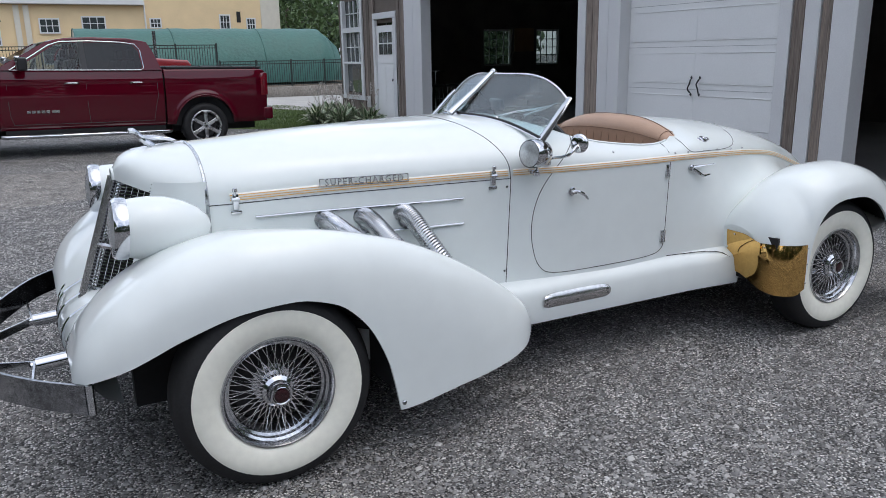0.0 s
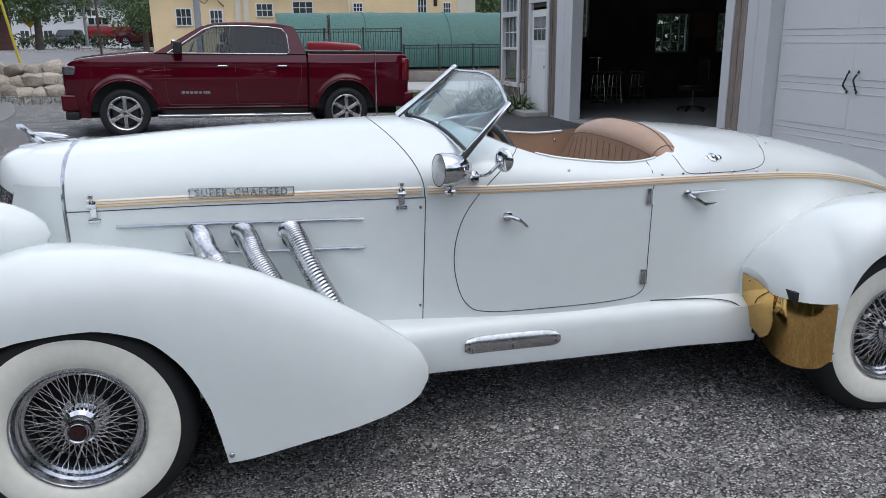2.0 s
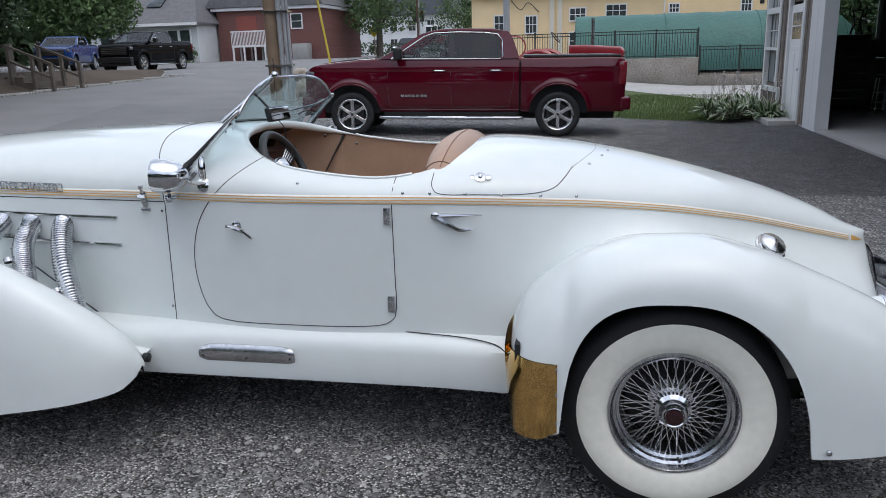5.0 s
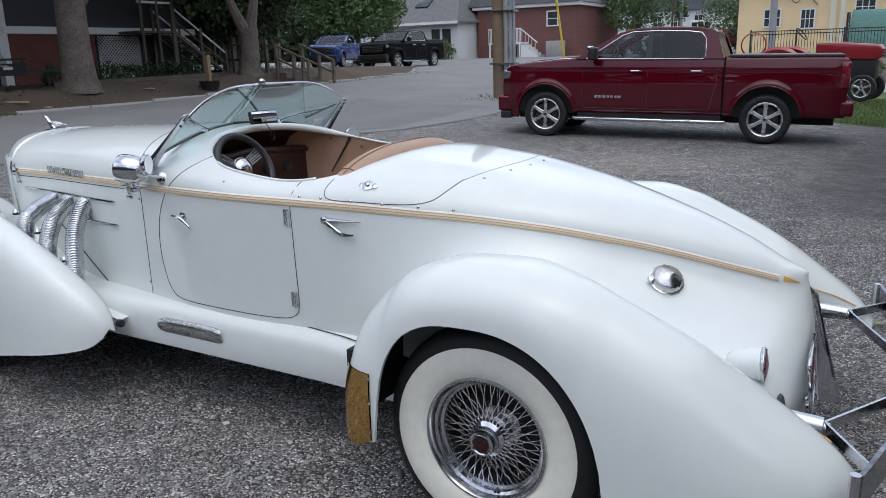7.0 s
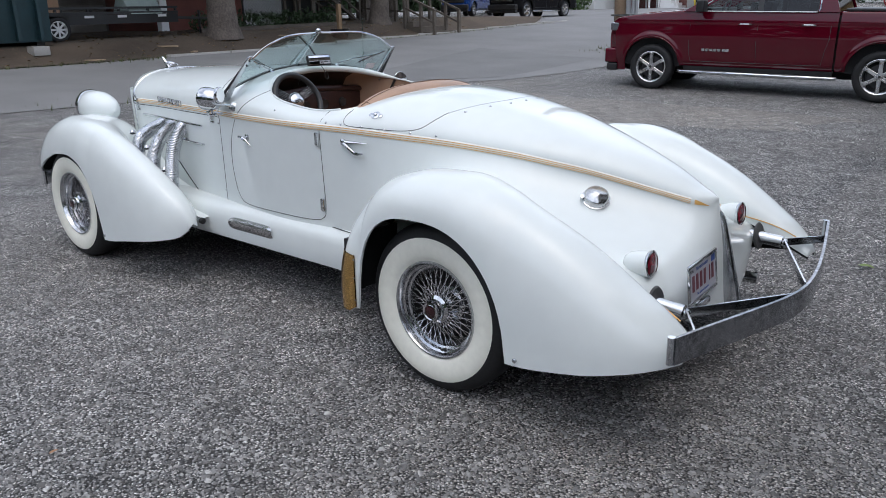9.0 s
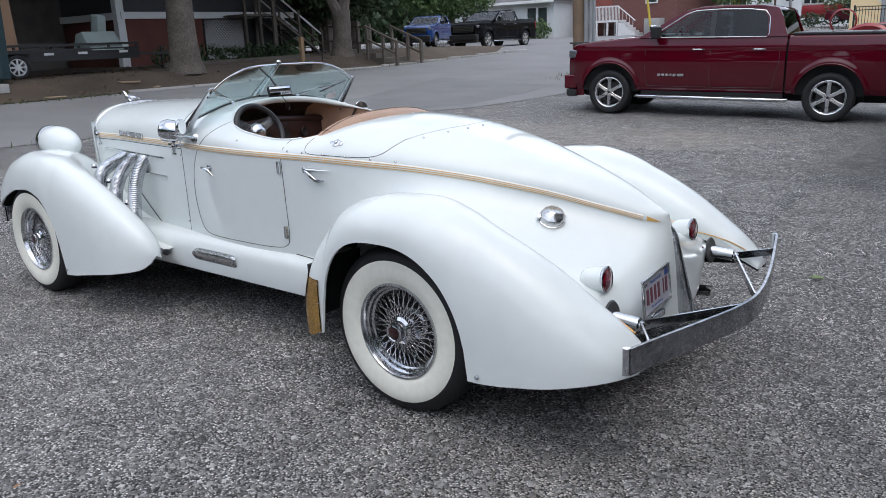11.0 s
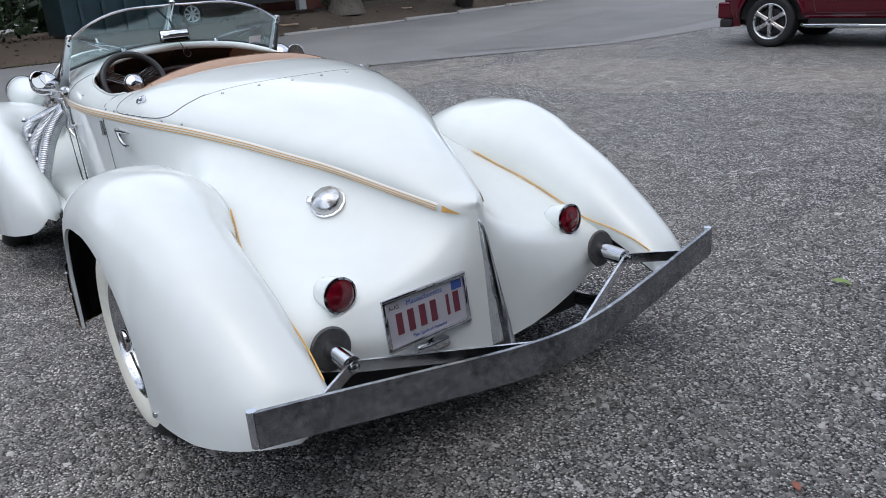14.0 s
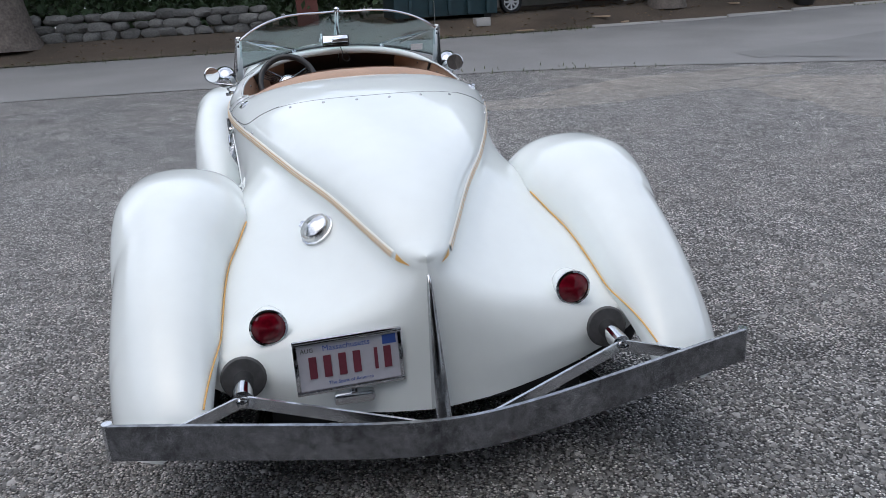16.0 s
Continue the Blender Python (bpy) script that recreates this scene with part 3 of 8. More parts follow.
front = dict(
    yo=curve([(-0.665, 0.79), (-0.64, 0.85), (-0.58, 0.90), (-0.45, 0.945), (-0.2, 0.975), (0.1, 0.99), (0.45, 1.0), (0.8, 0.985), (1.0, 0.95), (1.1, 0.91), (1.16, 0.868), (1.195, 0.832)]),
    yc=curve([(-0.665, 0.72), (-0.5, 0.76), (0, 0.81), (0.5, 0.87), (0.9, 0.855), (1.1, 0.815), (1.195, 0.80)]),
    yi=curve([(-0.665, 0.30), (-0.45, 0.22), (-0.3, 0.27), (0, 0.40), (0.25, 0.60), (0.6, 0.68), (1.0, 0.69), (1.12, 0.72), (1.195, 0.765)]),
    zc=curve([(-0.665, 0.53), (-0.64, 0.61), (-0.58, 0.70), (-0.45, 0.815), (-0.28, 0.905), (-0.05, 0.95), (0.17, 0.942), (0.49, 0.878), (0.74, 0.772), (1.0, 0.615), (1.11, 0.53), (1.17, 0.47), (1.195, 0.42)]),
    zl=curve([(-0.665, 0.505), (-0.5, 0.562), (-0.3, 0.65), (-0.1, 0.708), (0.07, 0.722), (0.22, 0.688), (0.33, 0.595), (0.40, 0.47), (0.44, 0.34), (0.455, 0.212), (0.76, 0.252), (1.05, 0.295), (1.15, 0.318), (1.195, 0.36)]),
    zi=curve([(-0.665, 0.44), (-0.5, 0.54), (-0.3, 0.62), (-0.05, 0.66), (0.2, 0.60), (0.4, 0.48), (0.7, 0.42), (1.0, 0.40), (1.195, 0.37)]))
rear_edge = curve([(2.66, 0.36), (2.675, 0.33), (2.71, 0.313), (2.775, 0.308), (2.84, 0.32), (2.9, 0.30), (3.635, 0.278), (3.9, 0.31), (4.235, 0.38)])


def rear_lip(x):
    """The skirt's lower edge: a round wheel arch between two straight runs."""
    u = abs(x - 3.205) / (0.362 if x < 3.205 else 0.412)
    if u >= 1:
        return rear_edge(x)
    return max(rear_edge(x), 0.33 + 0.448 * (1 - u ** 3.2) ** (1 / 2.4) if x < 3.205 else 0.27 + 0.508 * (1 - u ** 2.2) ** (1 / 2.1))


rear = dict(
    yo=curve([(2.66, 0.87), (2.668, 0.915), (2.685, 0.953), (2.72, 0.985), (2.78, 1.0), (2.84, 1.003), (3.2, 1.0), (3.6, 0.985), (3.9, 0.965), (4.08, 0.915), (4.18, 0.85), (4.235, 0.78)]),
    yc=curve([(2.645, 0.66), (2.9, 0.77), (3.2, 0.795), (3.6, 0.79), (3.9, 0.765), (4.235, 0.72)]),
    yi=curve([(2.645, 0.54), (3.0, 0.54), (3.15, 0.54), (3.3, 0.53), (3.45, 0.565), (3.56, 0.60), (3.77, 0.618), (3.89, 0.622), (4.0, 0.635), (4.235, 0.65)]),
    zc=curve([(2.66, 0.63), (2.70, 0.715), (2.77, 0.79), (2.93, 0.90), (3.11, 0.943), (3.26, 0.948), (3.45, 0.911), (3.62, 0.842), (3.83, 0.74), (4.05, 0.595), (4.18, 0.495), (4.235, 0.43)]),
    zl=rear_lip,
    zi=curve([(2.645, 0.46), (2.9, 0.66), (3.1, 0.77), (3.3, 0.745), (3.54, 0.655), (3.77, 0.595), (3.89, 0.55), (4.0, 0.51), (4.235, 0.40)]))
rows = fender(front, -0.665, 1.195, 94)
# inner faces of the white fenders are coloured black for their shade
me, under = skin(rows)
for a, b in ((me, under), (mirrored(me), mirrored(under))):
    part("underside", b, SHADOW, part("front_fender", a, WHITE, CAR), "fender underside coloured black for its shade")
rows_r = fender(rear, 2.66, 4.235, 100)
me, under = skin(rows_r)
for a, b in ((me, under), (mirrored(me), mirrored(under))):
    part("underside", b, SHADOW, part("rear_fender", a, WHITE, CAR), "fender underside coloured black for its shade")
edge_y = 0.64
# closing faces at the fender tips, and the trim on them
for rws, name in ((rows, "fender_tip"), (rows_r, "fender_tip"), (rows_r[::-1], "fender_nose")):
    last = rws[-1]
    mid = Vector((last[0][0] + (0.012 if name == "fender_tip" else -0.006), sum(v[1] for v in last) / len(last), sum(v[2] for v in last) / len(last)))
    me = ([mid] + [Vector(v) for v in last], [(0, i, i + 1) for i in range(1, len(last))])
    part(name, me, WHITE, CAR)
    part(name, mirrored(me), WHITE, CAR)
for s in (1, -1):
    trim = [(v[0] + 0.002, s * (v[1] - 0.004), v[2]) for v in rows[-1][:20]]
    seam(trim, 0.009, "fender_edge_trim", BLACK)
    part("fender_bolt", disc((0.475, s * -1.003, 0.243), (0, -s, 0), 0.009, 0.004, 0.004, 12), STEEL, CAR)
    part("fender_bolt", disc((3.668, s * -0.986, 0.305), (0, -s, 0), 0.009, 0.004, 0.004, 12), STEEL, CAR)
    joint = []
    for x in stations(3.35, 4.17, 50):
        yc, yi, zc, zi = (rear[k](x) for k in ("yc", "yi", "zc", "zi"))
        for k in range(61):
            a = math.pi / 2 * k / 60
            y, z = yc - (yc - yi) * math.sin(a) ** 0.9, zi + (zc - zi) * math.cos(a) ** 0.9
            if y <= (body_y(x, z) + 0.012 if x < 3.90 else edge_y + 0.16 * (x - 3.90)):
                break
        edge_y = y if x < 3.90 else edge_y
        joint.append((x, -s * (y - 0.003), z + 0.003))
    for _ in range(14):
        joint = joint[:1] + [tuple((a + 2 * b + c) / 4 for a, b, c in zip(joint[k - 1], joint[k], joint[k + 1])) for k in range(1, len(joint) - 1)] + joint[-1:]
    joint = [(x, y, z + 0.004) for x, y, z in joint]
    seam(joint, 0.0028, "fender_joint", STRIPE)

# running boards with step plates
for s in (-1, 1):
    rws = []
    for x in stations(0.30, 2.70, 34):
        o = 0.66 + 0.02 * smoothstep(2.3, 2.7, x)
        prof = [(0.50, 0.503), (0.60, 0.50), (0.632, 0.488), (o - 0.006, 0.46), (o, 0.43), (o + 0.004, 0.34), (o - 0.004, 0.30), (o - 0.03, 0.287), (0.50, 0.287)]
        rws.append([(x, s * y, z) for y, z in prof])
    part("running_board", grid(rws, flip=s < 0), WHITE, CAR)
    outline = []
    for i in range(40):
        a = 2 * math.pi * i / 40
        c, sn = math.cos(a), math.sin(a)
        outline.append((1.585 + 0.205 * math.copysign(abs(c) ** 0.25, c), 0.405 + 0.038 * math.copysign(abs(sn) ** 0.6, sn) - 0.006 * abs(c)))
    dome = []
    for ring in (1.0, 0.97, 0.8, 0.55, 0.25, 0.02):
        dome.append([(1.585 + (x - 1.585) * ring, s * (0.660 + 0.016 * (1 - (ring if ring < 1 else 1.3) ** 2 * ((z - 0.405) / 0.040) ** 2)), 0.405 + (z - 0.405) * ring) for x, z in outline])
    bent = grid(dome, flip=s < 0, closed=True)
    step = part("step_plate", bent, PLATE, CAR, "brushed steel step plate")
    for x, z in ((1.40, 0.415), (1.585, 0.42), (1.77, 0.415), (1.40, 0.395), (1.585, 0.39), (1.77, 0.395)):
        part("screw", disc((x, s * 0.674, z), (0, s, 0), 0.005, 0.002, 0.002, 8), SEAM, step)
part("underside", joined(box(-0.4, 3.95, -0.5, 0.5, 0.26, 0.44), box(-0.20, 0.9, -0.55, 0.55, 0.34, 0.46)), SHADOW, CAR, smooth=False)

for s in (-1, 1):
    stop = part("stop_rod", tube([(1.10, s * 0.715, 0.392), (1.17, s * 0.72, 0.392)], 0.007, 8), STEEL, CAR)
    part("rubber_stop", tube([(1.160, s * 0.72, 0.392), (1.166, s * 0.72, 0.392), (1.186, s * 0.721, 0.392), (1.190, s * 0.721, 0.392)], [0.012, 0.019, 0.019, 0.012], 12), BLACK, stop, "black rubber stop")

# splash aprons between the hood and the front fenders
for s in (-1, 1):
    rws = []
    for x in stations(-0.05, 1.16, 30):
        zi, yi = front["zi"](x), min(front["yi"](x), 0.68)
        yb = body_y(x, 0.55) - 0.01
        rws.append([(x, s * yb, zi + 0.09), (x, s * (yb + (yi - yb) * 0.35), zi + 0.055), (x, s * (yb + (yi - yb) * 0.75), zi + 0.03), (x, s * (yi + 0.03), zi + 0.025)])
    part("splash_apron", grid(rws, flip=s > 0), WHITE, CAR)

for s in (-1, 1):
    seam(spline([(2.22, s * 0.60, 0.502), (2.45, s * 0.625, 0.498), (2.58, s * 0.648, 0.483), (2.63, s * 0.672, 0.455)], 6), 0.0025, "board_seam")

# brass stone guards lying on the front of the rear fenders
def fender_y(c, x, z):
    yo, yc, zc = c["yo"](x), c["yc"](x), c["zc"](x)
    zs_ = max(min(c["zl"](x), zc - 0.01), zc - 0.36)
    if z <= zs_:
        return yo
    a = math.asin(min((z - zs_) / (zc - zs_), 1.0) ** (1 / 0.86))
    return yc + (yo - yc) * max(math.cos(a), 0.0) ** 0.86


for s in (-1, 1):
    plan = [(2.654, y) for y in stations(0.62, 0.85, 8)] + [(x, None) for x in (2.662, 2.668, 2.676, 2.688, 2.705, 2.728, 2.754, 2.780, 2.805, 2.828)]
    rws = []
    for i in range(15):
        u = i / 14
        row = []
        for k, (x, y) in enumerate(plan):
            f = k / (len(plan) - 1)
            top = min(0.60 - 0.035 * smoothstep(0.2, 0.5, f), rear["zc"](max(x, 2.66)) - 0.012)
            low = 0.37 - 0.075 * smoothstep(0.1, 0.6, f) + 0.03 * smoothstep(0.85, 1.0, f)
            z = low + (top - low) * u
            pull = 0.03 * (1 - u) ** 1.6 * (1 - f)
            row.append((x + pull - 0.004 - 0.010 * math.sin(math.pi * min(f * 1.4, 1)), s * ((fender_y(rear, x, z) if y is None else y) + 0.007), z))
        rws.append(row)
    sheet_out = grid(rws, flip=s > 0)
    rim_in = [(v[0] + 0.003, v[1] - s * 0.003, v[2]) for v in sheet_out[0]]
    guard = part("stone_guard", joined(sheet_out, (rim_in, [q[::-1] for q in sheet_out[1]])), GOLD, CAR, "polished brass stone guard")
    for k, i in ((18, 13), (18, 8), (18, 2), (10, 13), (2, 13)):
        part("rivet", disc(rws[i][k], (-0.3, s, 0), 0.005, 0.002, 0.002, 8), STEEL, guard)

# ---- wheels ----
def wheel(place, turn):
    w = new("wheel")
    w.parent = CAR
    w.matrix_basis = pose(*place, 0, 0, turn)
    part("tyre", lathe([(0.205, -0.070), (0.22, -0.086), (0.27, -0.099), (0.315, -0.098), (0.345, -0.088), (0.364, -0.07), (0.373, -0.045), (0.375, 0), (0.373, 0.045), (0.364, 0.07),
                        (0.34, 0.088), (0.29, 0.098), (0.235, 0.09), (0.205, 0.07)], 64), RUBBER, w)
    part("whitewall", lathe([(0.317, -0.0985), (0.310, -0.1015), (0.29, -0.1035), (0.265, -0.1025), (0.24, -0.097), (0.222, -0.090), (0.210, -0.080)], 64), WHITEWALL, w, "cream whitewall")
    rim = part("rim", lathe([(0.209, -0.070), (0.2155, -0.084), (0.213, -0.092), (0.206, -0.093), (0.200, -0.084), (0.196, -0.068), (0.187, -0.062), (0.184, -0.048), (0.175, -0.043),
                             (0.171, -0.030)], 64), STEEL, w, "polished wire wheel rim")
    # inner barrel is blackened to stand for the shade behind the spokes
    part("rim_well", lathe([(0.171, -0.030), (0.170, 0.03), (0.185, 0.06), (0.205, 0.075)], 48), SHADOW, w)
    part("brake_drum", lathe([(0.0, 0.035), (0.15, 0.035), (0.165, 0.05), (0.17, 0.075)], 32), SHADOW, w)
    part("hub", lathe([(0.034, -0.098), (0.044, -0.09), (0.047, -0.075), (0.06, -0.066), (0.062, -0.05), (0.05, -0.035), (0.05, 0.02), (0.075, 0.028), (0.075, 0.04)], 28), CHROME, w)
    part("hub_cap", lathe([(0.0, -0.112), (0.028, -0.111), (0.031, -0.109), (0.035, -0.112), (0.041, -0.11), (0.044, -0.1), (0.044, -0.09)], 24), CHROME, w)
    part("badge", lathe([(0.0, -0.115), (0.022, -0.1145), (0.029, -0.112), (0.029, -0.108)], 20), BADGE, w, "dark red hub badge")
    spokes = []
    for k in range(30):
        for (r0, y0, d0), (r1, y1, d1) in (((0.060, -0.058, 0.0), (0.173, -0.034, 20)), ((0.060, -0.056, 5.0), (0.173, -0.034, -15)), ((0.072, 0.030, 2.5), (0.173, -0.018, -12))):
            if k % 2 and y0 > 0:
                continue
            a0, a1 = radians(12 * k + d0), radians(12 * k + d0 + d1)
            spokes.append(tube([(r0 * math.cos(a0), y0, r0 * math.sin(a0)), (r1 * math.cos(a1), y1, r1 * math.sin(a1))], 0.0021, 4, caps=False))
    part("spokes", joined(*spokes), SPOKE, w)
    part("valve", tube([(0.10, -0.045, -0.155), (0.102, -0.075, -0.15)], 0.005, 6), BLACK, w)
    return w


first_wheel = wheel((0.0, -0.862, 0.374), 0)
for place, turn in (((3.205, -0.83, 0.374), 0), ((0.0, 0.862, 0.374), 180), ((3.205, 0.83, 0.374), 180)):
    copy_thing(first_wheel, pose(*place, 0, 25 if place[0] else 0, turn))
part("axle", joined(tube([(0, -0.8, 0.374), (0, 0.8, 0.374)], 0.035), tube([(3.205, -0.8, 0.374), (3.205, 0.8, 0.374)], 0.04)), SHADOW, CAR)
# added black boxes that fill the wheel openings with shade
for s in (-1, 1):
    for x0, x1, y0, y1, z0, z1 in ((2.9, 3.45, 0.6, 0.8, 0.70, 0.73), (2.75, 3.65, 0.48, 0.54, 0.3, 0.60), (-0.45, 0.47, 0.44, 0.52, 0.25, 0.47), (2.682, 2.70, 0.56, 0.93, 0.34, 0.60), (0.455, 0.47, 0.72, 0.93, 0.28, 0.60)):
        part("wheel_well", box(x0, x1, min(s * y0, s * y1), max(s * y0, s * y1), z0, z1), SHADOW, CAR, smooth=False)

# ---- head lamps in their pods ----
for s in (-1, 1):
    pod = new("headlamp")
    pod.parent = CAR
    pod.matrix_basis = pose(-0.425, s * 0.53, 0.962, 0, 4, 0)
    prof = [(0.105, 0.0), (0.112, 0.03), (0.118, 0.09), (0.115, 0.15), (0.10, 0.21), (0.075, 0.265), (0.04, 0.305), (0.0, 0.32)]
    part("pod", lathe(prof, 36, "x"), WHITE, pod)
    part("pod_stem", tube([(0.12, 0, -0.05), (0.16, -s * 0.02, -0.16)], 0.07, 14), WHITE, pod)
    part("rim", lathe([(0.098, -0.035), (0.106, -0.038), (0.115, -0.025), (0.116, 0.0), (0.113, 0.012), (0.105, 0.012)], 36, "x"), CHROME, pod, "chrome headlamp rim")
    part("lens", lathe([(0.0, -0.052), (0.05, -0.048), (0.085, -0.038), (0.10, -0.028)], 36, "x"), CLEARLENS, pod, "clear ribbed glass")

# ---- front apron, strips and bumper ----
rows = []
for y in stations(-0.62, 0.62, 24):
    drop = 0.06 * (y / 0.62) ** 2
    rows.append([(-0.46 + drop, y, 0.64), (-0.55 + drop, y, 0.60), (-0.63 + drop, y, 0.55), (-0.67 + drop, y, 0.48), (-0.66 + drop, y, 0.40), (-0.62 + drop, y, 0.35), (-0.5, y, 0.32)])
part("front_apron", grid(rows, flip=True), WHITE, CAR)
for y in (-0.20, 0.0, 0.20, -0.34, 0.34):
    d = 0.06 * (y / 0.62) ** 2
    part("apron_strip", tube(spline([(-0.50 + d, y, 0.63), (-0.58 + d, y, 0.592), (-0.645 + d, y, 0.55), (-0.678 + d, y, 0.48), (-0.668 + d, y, 0.40)], 4), 0.007, 6), CHROME, CAR)


def bumper(name, pts, mounts, wide, toward):
    b = new(name)
    b.parent = CAR
    path = spline(pts, 8)
    part("blade", strap(path, wide, 0.012), BUMPER, b)
    for q in (path[0], path[-1]):
        part("rolled_end", tube([(q.x - toward * 0.012, q.y, q.z - wide / 2), (q.x - toward * 0.012, q.y, q.z + wide / 2)], 0.014, 10), CHROME, b)
    for s in (-1, 1):
        m = Vector((mounts[0], s * mounts[1], mounts[2]))
        outer, inner = Vector((mounts[3], s * mounts[4], mounts[2] - 0.01)), Vector((mounts[5], s * mounts[6], mounts[2] - 0.03))
        part("brace", strap([m + Vector((toward * 0.04, 0, 0)), outer], 0.035, 0.008), STEEL, b)
        part("brace", strap([m + Vector((toward * 0.04, 0, 0)), inner], 0.035, 0.008), STEEL, b)
        part("mount_tube", tube([m - Vector((toward * 0.12, 0, -0.01)), m + Vector((toward * 0.035, 0, 0))], 0.029, 14), CHROME, b)
        part("bolt", disc(m + Vector((toward * 0.042, 0, 0)), (toward, 0, 0), 0.016, 0.012, 0.008, 12), CHROME, b)
        part("boot", moved(lathe([(0.0, 0.0), (0.06, 0.0), (0.066, 0.006), (0.06, 0.012), (0.0, 0.012)], 24, "x"), Matrix.Translation(m - Vector((toward * 0.085, 0, -0.01))) @ pose(0, 0, 0, 0, -8 * toward, 0)), BOOT, b, "grey rubber grommet")
    return b


bumper("rear_bumper", [(4.25, -0.89, 0.475), (4.295, -0.7, 0.470), (4.35, -0.45, 0.458), (4.393, -0.2, 0.442), (4.408, 0.0, 0.435), (4.393, 0.2, 0.442), (4.35, 0.45, 0.458), (4.295, 0.7, 0.472),
                        (4.25, 0.90, 0.480)], (4.105, 0.56, 0.482, 4.275, 0.76, 4.385, 0.08), 0.100, 1)
bumper("front_bumper", [(-0.63, -0.87, 0.465), (-0.78, -0.7, 0.455), (-0.92, -0.45, 0.43), (-1.01, -0.2, 0.405), (-1.05, 0.0, 0.395), (-1.01, 0.2, 0.405), (-0.92, 0.45, 0.43), (-0.78, 0.7, 0.455),
                         (-0.63, 0.87, 0.465)], (-0.74, 0.30, 0.415, -0.80, 0.66, -1.02, 0.12), 0.105, -1)

# ---- outside pipes with their holes, and the side bars ----
for s in (-1, 1):
    for k, (x0, xb, yb, zb_) in enumerate(((0.395, 0.47, 0.675, 0.81), (0.563, 0.655, 0.69, 0.73), (0.741, 0.876, 0.712, 0.615))):
        y0 = body_y(x0, 0.87)
        path = spline([(x0 - 0.02, s * (y0 - 0.03), 0.89), (x0 + 0.004, s * (y0 + 0.035), 0.878), (x0 + (xb - x0) * 0.4, s * (y0 + (yb - y0) * 0.62), 0.878 - (0.878 - zb_) * 0.42), (xb, s * yb, zb_),
                       (xb + (xb - x0) * 0.3, s * (yb + 0.03), zb_ - 0.08)], 44)
        rad = [0.040 + (0.0028 if i % 3 == 0 else 0.0) for i in range(len(path))]
        part("pipe_clamp", disc((xb - 0.055, s * (yb + 0.012), zb_ + 0.045), (-0.4, -s * 0.3, 0.8), 0.018, 0.014, 0.004, 14), STEEL, CAR)
        part("exhaust_pipe", tube(path, rad, 16), STEEL, CAR, "ribbed flexible steel pipe")
        part("pipe_collar", moved(lathe([(0.042, -0.002), (0.048, 0.004), (0.051, 0.0), (0.049, -0.006)], 24), Matrix.Translation((x0 + 0.004, s * (y0 + 0.004), 0.868))
                                  @ pose(0, 0, 0, 0, 0, -s * 8)), STEEL, CAR)
    for x0, x1, z in ((0.095, 1.011, 0.927), (0.28, 1.013, 0.812)):
        part("side_bar", tube([on_side(x, z + (x - x0) * 0.004, s, 0.007) for x in stations(x0, x1, 12)], 0.006, 8), CHROME, CAR)
    # hood latches
    for x in (0.021, 1.158):
        z = belt_z(x)
        p, nn = on_side(x, z, s), side_normal(x, z, s)
        me = joined(moved(box(-0.012, 0.012, 0, 0.014, -0.035, 0.03, 0.003), Matrix.Translation(p) @ Matrix.Scale(s, 4, (0, 1, 0))),
                    moved(box(-0.022, 0.022, 0, 0.008, -0.055, -0.04, 0.003), Matrix.Translation(p) @ Matrix.Scale(s, 4, (0, 1, 0))),
                    tube([p + nn * 0.018 - Vector((0.016, 0, -0.01)), p + nn * 0.018 + Vector((0.016, 0, 0.01))], 0.008, 8),
                    tube([p + nn * 0.012 + Vector((0, 0, 0.02)), p + nn * 0.02 + Vector((0, 0, 0.045))], 0.006, 8), disc(p + nn * 0.02 + Vector((0, 0, 0.045)), (0, 0, 1), 0.011, 0.008, 0.004, 12))
        part("hood_latch", me, CHROME, CAR, "chrome hood latch")
    # hinges, door handle and the flying emblem
    for z in (0.966, 0.618):
        p = on_side(2.175, z, s)
        wide = 0.004 if z > 0.8 else 0.007
        part("door_hinge", joined(moved(box(-0.004 - wide, 0.012, -0.004, 0.010, -0.032, 0.032, 0.003), Matrix.Translation(p) @ Matrix.Scale(s, 4, (0, 1, 0))),
                                  tube([p + Vector((0.012, s * 0.008, -0.032)), p + Vector((0.012, s * 0.008, 0.032))], 0.007, 8)), STEEL, CAR, "steel door hinge")
    h = on_side(1.572, 0.918, s)
    part("door_handle", joined(disc(h, (0, s, 0), 0.02, 0.006, 0.004, 18), tube([h, h + Vector((0, s * 0.035, 0))], 0.009, 10),
                               tube(spline([h + Vector((-0.028, s * 0.038, 0.006)), h + Vector((0.0, s * 0.042, 0.006)), h + Vector((0.04, s * 0.04, -0.012)), h + Vector((0.075, s * 0.034, -0.042))], 5),
                                    [0.007] * 6 + [0.009] * 5 + [0.006] * 4 + [0.003], 8)), CHROME, CAR, "chrome lever door handle")
    e = on_side(2.36, 0.965, s, 0.004)
    part("side_emblem", joined(tube([e + Vector((-0.008, 0, 0)), e + Vector((0.175, 0, 0.006))], [0.011, 0.002], 8),
                               tube(spline([e + Vector((0.004, s * 0.004, -0.004)), e + Vector((0.05, s * 0.008, -0.03)), e + Vector((0.09, s * 0.006, -0.05)), e + Vector((0.14, s * 0.004, -0.047))], 4),
                                    [0.009] * 6 + [0.008] * 4 + [0.006, 0.005, 0.003], 8), disc(e, (0, s, 0), 0.016, 0.008, 0.006, 14)), CHROME, CAR, "chrome winged side emblem")
    k = on_side(2.518, 1.096, s)
